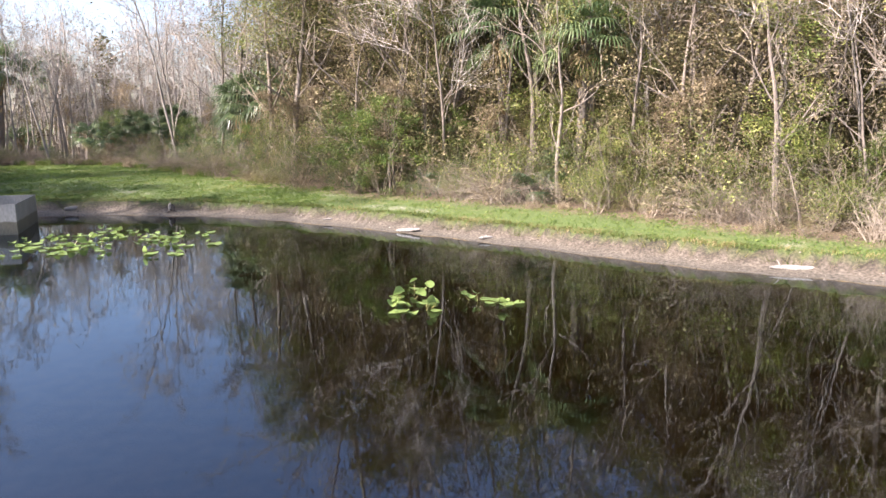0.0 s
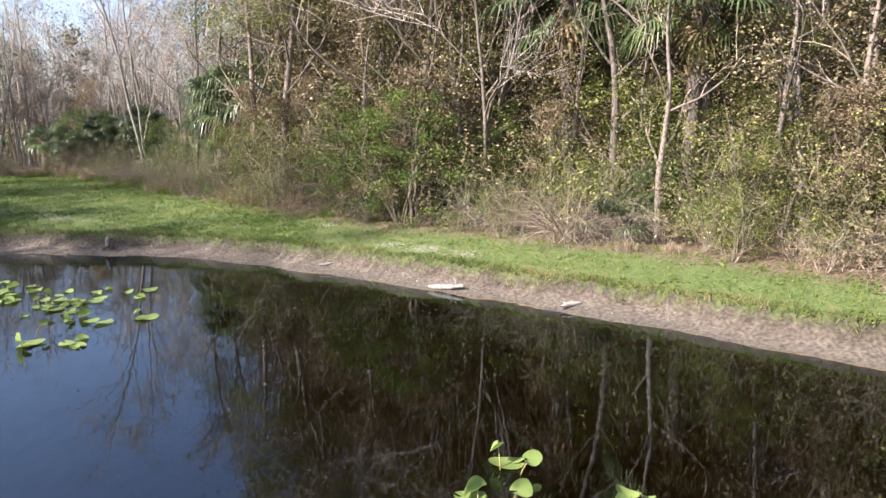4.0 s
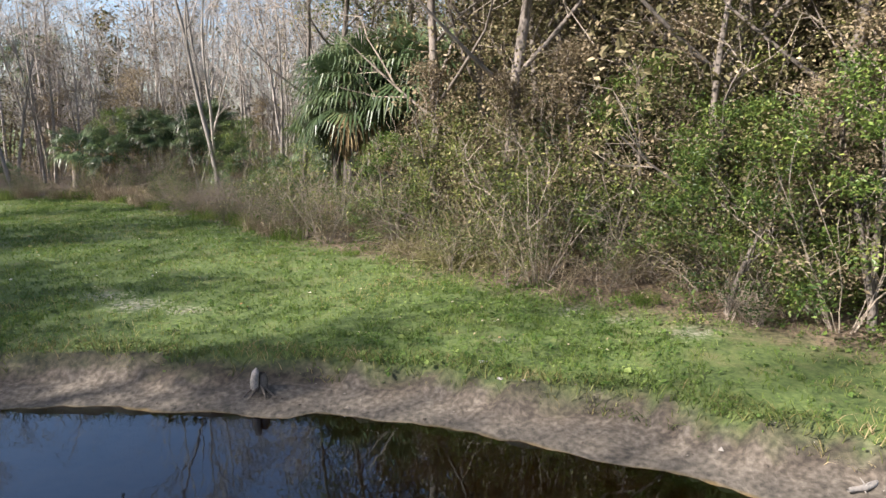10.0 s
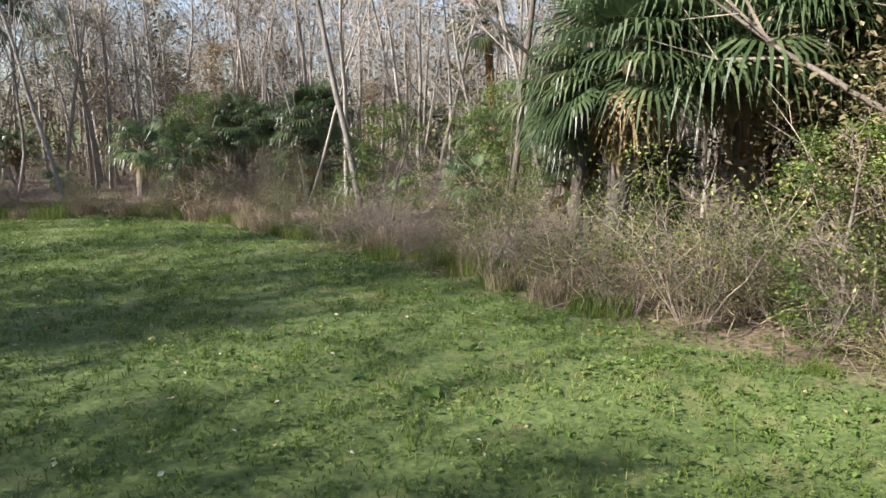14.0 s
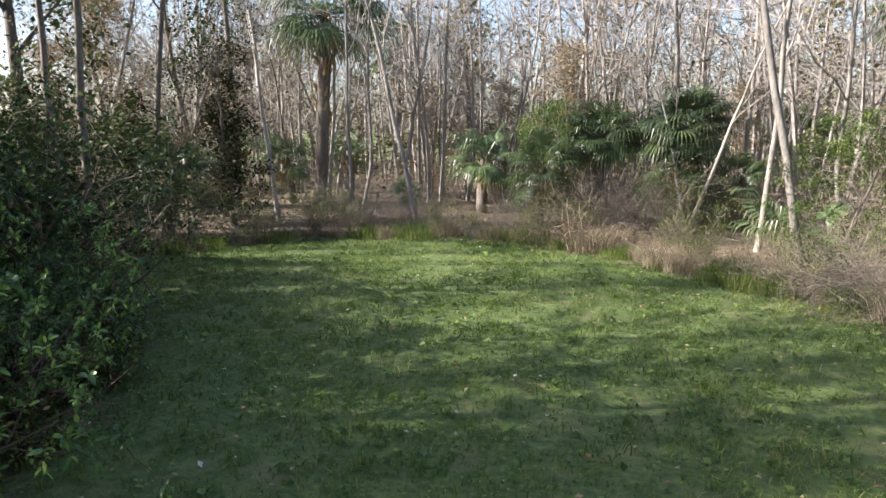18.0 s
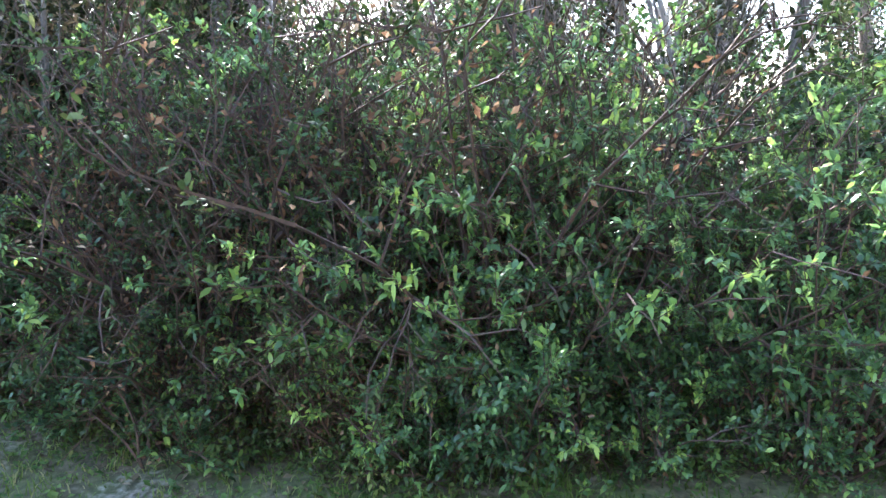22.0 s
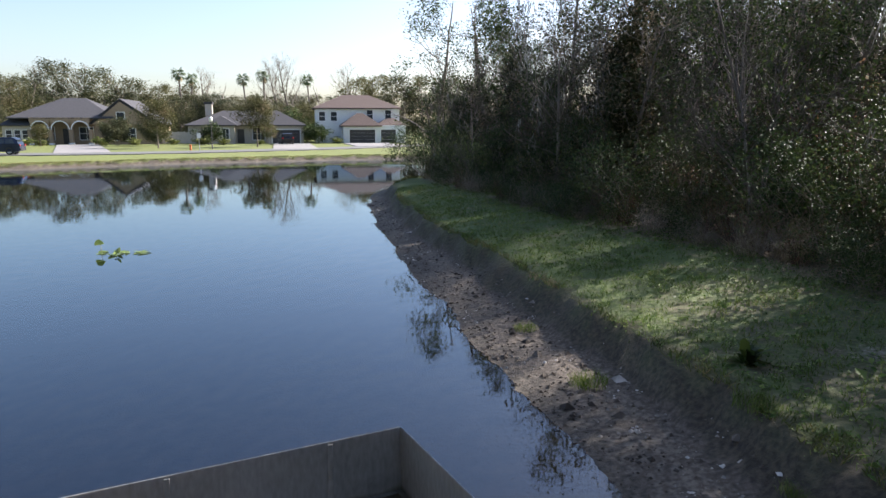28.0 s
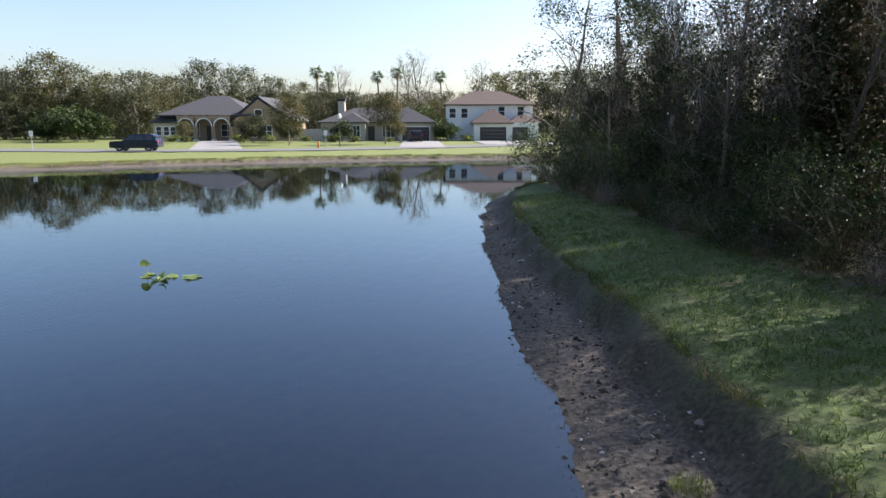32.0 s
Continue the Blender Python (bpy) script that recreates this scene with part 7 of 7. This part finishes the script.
def car(name, label, m, paint, ln=4.85, wd=1.95, ht=1.76):
    """A sport utility vehicle: lower body, cabin with windows, wheels, lights; its length lies along x."""
    t = thing(name, label, "car", m=m)
    k = ln / 4.85

    def profile(nm, outline, half, mat_, taper=0.0, zref=0.9):
        s = Shape()
        o_ = np.array(outline) * [k, ht / 1.76]
        n = len(o_)
        inn = np.where(o_[:, 1] > zref, half - taper * (o_[:, 1] - zref) / 0.8, half)
        v = np.concatenate([np.column_stack([o_[:, 0], -inn, o_[:, 1]]), np.column_stack([o_[:, 0], inn, o_[:, 1]])])
        i = np.arange(n)
        s.add(v, f4=np.stack([i, (i + 1) % n, n + (i + 1) % n, n + i], 1))
        c0, c1 = v[:n].mean(0), v[n:].mean(0)
        s.add(np.concatenate([[c0, c1], v]), f3=np.concatenate([np.stack([np.zeros(n, int), 2 + (i + 1) % n, 2 + i], 1), np.stack([np.ones(n, int), 2 + n + i, 2 + n + (i + 1) % n], 1)]))
        ob = part(nm, s.mesh(nm, mat_), t)
        b = ob.modifiers.new("edge", "BEVEL")
        b.width, b.segments = 0.03, 2
        return ob

    profile("body", [(-2.4, 0.35), (-2.42, 0.75), (-2.3, 0.98), (-1.1, 1.06), (2.3, 1.08), (2.42, 0.9), (2.4, 0.4), (2.0, 0.3), (-2.0, 0.3)], wd / 2, paint)
    profile("cabin", [(-1.15, 1.05), (-0.45, 1.62), (-0.1, 1.7), (1.6, 1.72), (2.0, 1.62), (2.3, 1.07)], wd / 2 - 0.04, paint, 0.2)
    for side in (-1, 1):
        for x0, x1, x2, x3 in ((-0.85, 0.12, 0.12, -0.35), (0.2, 1.05, 1.05, 0.2), (1.13, 1.95, 1.75, 1.13)):
            s = Shape()
            y0, y1 = side * (wd / 2 - 0.062), side * (wd / 2 - 0.168)
            s.add([(x0 * k, y0, 1.12 * ht / 1.76), (x1 * k, y0, 1.12 * ht / 1.76), (x2 * k, y1, 1.58 * ht / 1.76), (x3 * k, y1, 1.58 * ht / 1.76),
                   (x0 * k, y0 + side * 0.012, 1.12 * ht / 1.76), (x1 * k, y0 + side * 0.012, 1.12 * ht / 1.76), (x2 * k, y1 + side * 0.012, 1.58 * ht / 1.76), (x3 * k, y1 + side * 0.012, 1.58 * ht / 1.76)],
                  f4=[(0, 1, 2, 3), (4, 5, 6, 7), (0, 1, 5, 4), (1, 2, 6, 5), (2, 3, 7, 6), (3, 0, 4, 7)])
            part("side_window", s.mesh("side_window", M_GLASS), t)
    slab("rear_window", (2.06 * k, 2.2 * k, -0.7, 0.7, 1.15 * ht / 1.76, 1.5 * ht / 1.76), M_GLASS, t)
    for side in (-1, 1):
        slab("tail_light", (2.36 * k, 2.45 * k, side * 0.8 - 0.12, side * 0.8 + 0.12, 0.85, 1.05), M_RED, t)
        slab("headlight", (-2.43 * k, -2.3 * k, side * 0.72 - 0.18, side * 0.72 + 0.18, 0.72, 0.88), M_TRIM, t)
        for x in (-1.45, 1.45):
            wh = part("wheel", None, t)
            s = Shape()
            yy = side * (wd / 2 - 0.12)
            a = np.linspace(0, 6.283, 21)[:-1]
            for r0, r1, ww, nm, mt in ((0.24, 0.37, 0.12, "tyre", M_TYRE), (0.05, 0.24, 0.08, "rim", M_STEEL)):
                s = Shape()
                v = np.array([(x * k + r * math.cos(t_), yy + q, 0.37 + r * math.sin(t_)) for r, q in ((r0, -ww), (r1, -ww), (r1, ww), (r0, ww)) for t_ in a])
                i, j = np.meshgrid(np.arange(4), np.arange(20), indexing="ij")
                s.add(v, f4=np.stack([i * 20 + j, i * 20 + (j + 1) % 20, ((i + 1) % 4) * 20 + (j + 1) % 20, ((i + 1) % 4) * 20 + j], -1).reshape(-1, 4))
                part(nm, s.mesh(nm, mt), wh)
    slab("bumper", (2.38 * k, 2.47 * k, -wd / 2 + 0.1, wd / 2 - 0.1, 0.42, 0.62), M_TYRE, t)
    return t


car("car", "dark blue sport utility vehicle parked on the street", FAR @ pose(at_px(233, 70.5), 72.5, FZ + 0.065, 0, 0, 4), M_CARBLUE)
car("car", "black sport utility vehicle parked in a driveway", FAR @ pose(at_px(735, 108), 107, FZ + 0.075, 0, 0, -80), M_CARBLACK, 4.6, 1.9, 1.7)


def sign(px, depth, w, h, top):
    t = thing("street_sign", "white rectangular sign on a thin metal post", "sign", "signs on the lawn", m=FAR @ pose(at_px(px, depth), depth, FZ))
    s = Shape()
    s.tube([(0, 0, -0.3), (0, 0, top)], (0.03, 0.03), 8)
    part("post", s.mesh("post", M_STEEL), t)
    slab("plate", (-w / 2, w / 2, -0.05, -0.035, top - h, top), M_TRIM, t)


sign(65, 74, 0.45, 0.6, 2.1)
sign(579, 78, 0.4, 0.55, 2.1)
lamp = thing("street_lamp", "grey street lamp with a globe on a slim post", "street lamp", m=FAR @ pose(at_px(604, 88), 88, FZ))
s = Shape()
s.tube([(0, 0, -0.3), (0, 0, 0.5), (0, 0, 0.55), (0, 0, 3.4)], (0.09, 0.08, 0.045, 0.04), 10)
part("post", smooth(s.mesh("post", M_DOOR_DARK)), lamp)
s = Shape()
s.tube([(0, 0, 3.4), (0, 0, 3.5), (0, 0, 3.75), (0, 0, 3.95), (0, 0, 4.05)], (0.1, 0.2, 0.24, 0.16, 0.03), 12)
part("globe", smooth(s.mesh("globe", M_TRIM)), lamp, "pale frosted globe")
hy = thing("hydrant", "small orange-red marker by the street", "hydrant", m=FAR @ pose(at_px(566, 84), 84, FZ))
s = Shape()
s.tube([(0, 0, -0.1), (0, 0, 0.5), (0, 0, 0.6), (0, 0, 0.7)], (0.14, 0.13, 0.15, 0.04), 10)
part("barrel", s.mesh("barrel", surface("orange_paint", (0.5, 0.12, 0.03), (0.65, 0.2, 0.06), 4, 30, 0.6, 0.05)), hy)

# ---- far trees ----
M_FAR_TREE = foliage("oak_leaf_grey_green", [(0.0, (0.045, 0.056, 0.03)), (0.5, (0.10, 0.108, 0.055)), (0.85, (0.18, 0.17, 0.095)), (1.0, (0.26, 0.23, 0.145))], 0.7, 0.25, 0.25, 0.35)
M_FAR_OLIVE = foliage("tree_leaf_dull_olive", [(0.0, (0.05, 0.055, 0.02)), (0.5, (0.11, 0.11, 0.045)), (1.0, (0.22, 0.19, 0.10))], 0.7, 0.25, 0.25, 0.35)
OAK = [make_leafy_tree("oak_tree", 101, 12.0, 0.3, M_FAR_TREE, "large dark green oak behind the houses", "trees behind the houses", n=130, per=70, size=0.24, wide=0.4, low=0.06, tan=0.05, dome=True, tight=1.2),
       make_leafy_tree("oak_tree", 102, 11.0, 0.25, M_FAR_OLIVE, "broad olive-green tree behind the houses", "trees behind the houses", n=120, per=66, size=0.22, wide=0.36, low=0.05, tan=0.1, dome=True, tight=1.2)]
STREET = make_leafy_tree("street_tree", 103, 7.0, 0.12, M_FAR_OLIVE, "small street tree with thin olive foliage on the front lawn", "street trees", n=70, per=90, size=0.17, wide=0.36, low=0.42, tan=0.25, bark=M_BARK, dome=True, tight=1.4)
ROUND = [make_shrub("garden_shrub", 104, 2.6, 1.4, M_LEAF_DARK, "trimmed dark green garden shrub by a house", "garden shrubs", n=60, per=40, size=0.16),
         make_shrub("garden_shrub", 105, 1.2, 1.6, M_LEAF, "low green garden bush by a house", "garden shrubs", n=40, per=36, size=0.14),
         make_shrub("conical_shrub", 110, 3.3, 1.15, M_FAR_TREE, "dense conical evergreen shrub in front of a house", "garden shrubs", stems=16, n=170, per=60, size=0.16)]
FARBARE = make_bare_tree("far_bare_tree", 106, 13.0, 0.28, M_BARK, "tall bare tree with hanging moss behind the houses", "trees behind the houses", 1500, limbs=12, reach=0.45, start=0.3)
add_moss(FARBARE, 107, 12, 3.5, 160)
DEAD = make_bare_tree("dead_tree", 108, 11.0, 0.3, M_BARK, "dead tree with crooked dark limbs behind the houses", "trees behind the houses", 0, limbs=6, subs=3, twigs=2, reach=0.5, start=0.45)
TALLPALM = make_palm("tall_palm", 109, 12.0, "tall slender palm with a round crown behind the houses", "palms behind the houses", 26, 0.9, 0.17, False, M_BARK, 8)


def far_plant(proto, px, depth, scale=1.0, squash=1.0):
    x, y = far_point(at_px(px, depth), depth)
    return plant(proto, x, y, scale, squash=squash)


for px, dp, sc, sq in ((-60, 118, 1.0, 1), (-20, 122, 1.05, 1), (18, 120, 0.95, 1.0), (55, 126, 1.0, 1.1), (95, 124, 1.1, 1.1), (140, 128, 1.1, 1.0), (175, 125, 0.9, 1), (215, 128, 1.0, 0.95),
                       (250, 124, 0.95, 1.0), (285, 130, 1.0, 0.95), (320, 136, 0.95, 1.0), (440, 150, 1.15, 1.0), (490, 150, 1.0, 1.0), (535, 146, 0.9, 1.0), (560, 140, 0.68, 1), (600, 150, 0.75, 1.0),
                       (640, 140, 0.65, 1.0), (690, 142, 0.62, 1.0), (730, 145, 0.62, 1), (775, 140, 0.6, 1.0), (620, 138, 0.6, 1), (665, 138, 0.55, 1), (710, 138, 0.55, 1), (755, 136, 0.52, 1), (800, 142, 0.55, 1), (830, 146, 0.6, 1), (865, 155, 1.1, 1.0), (905, 158, 1.15, 1.0), (940, 150, 1.1, 1.0), (985, 150, 1.1, 1), (1040, 150, 1.1, 1)):
    far_plant(OAK[int(px) % 2], px, dp, sc, sq)
for px in range(-90, 870, 34):
    far_plant(OAK[px // 34 % 2], px, 150 + px % 13, 0.62 + 0.012 * (px % 17))
far_plant(OAK[0], 372, 150, 1.2, 1.05)
far_plant(OAK[1], 580, 160, 0.8, 1.2)
for px, dp, sc in ((90, 108, 1.35), (140, 106, 1.5), (170, 108, 1.3), (112, 110, 1.5)):
    far_plant(ROUND[0], px, dp, sc, 0.95)
for px, dp, sc in ((605, 165, 1.15), (752, 150, 1.1), (740, 158, 1.1), (350, 150, 1.0), (425, 156, 1.0), (30, 130, 1.0), (870, 165, 1.1)):
    far_plant(FARBARE, px, dp, sc)
far_plant(DEAD, 808, 140, 1.0)
far_plant(DEAD, 625, 160, 1.1)
for px, dp, sc in ((680, 150, 1.04), (709, 152, 1.08), (574, 150, 1.08), (788, 150, 1.0), (583, 158, 1.03)):
    far_plant(TALLPALM, px, dp, sc)
for px, dp, sc in ((515, 92, 0.85), (683, 96, 1.1), (708, 104, 0.5), (332, 102, 0.5)):
    far_plant(STREET, px, dp, sc)
for k, px, dp, sc in ((2, 452, 103, 1.0), (2, 517, 104, 0.95), (1, 430, 107, 0.9), (0, 605, 108, 0.9), (1, 590, 106, 1.1), (1, 628, 108, 0.9), (0, 790, 112, 0.9), (1, 825, 112, 0.9), (0, 775, 114, 0.8),
                      (1, 310, 108, 0.9), (1, 335, 107, 0.8), (1, 480, 108, 0.9), (1, 545, 110, 0.8), (1, 690, 108, 0.6), (0, 738, 130, 1.6)):
    far_plant(ROUND[k], px, dp, sc)
for p in PROTOS + OAK + [STREET, FARBARE, DEAD, TALLPALM] + ROUND:
    if p.name not in used:
        for o in (*p.children_recursive, p):
            bpy.data.objects.remove(o)
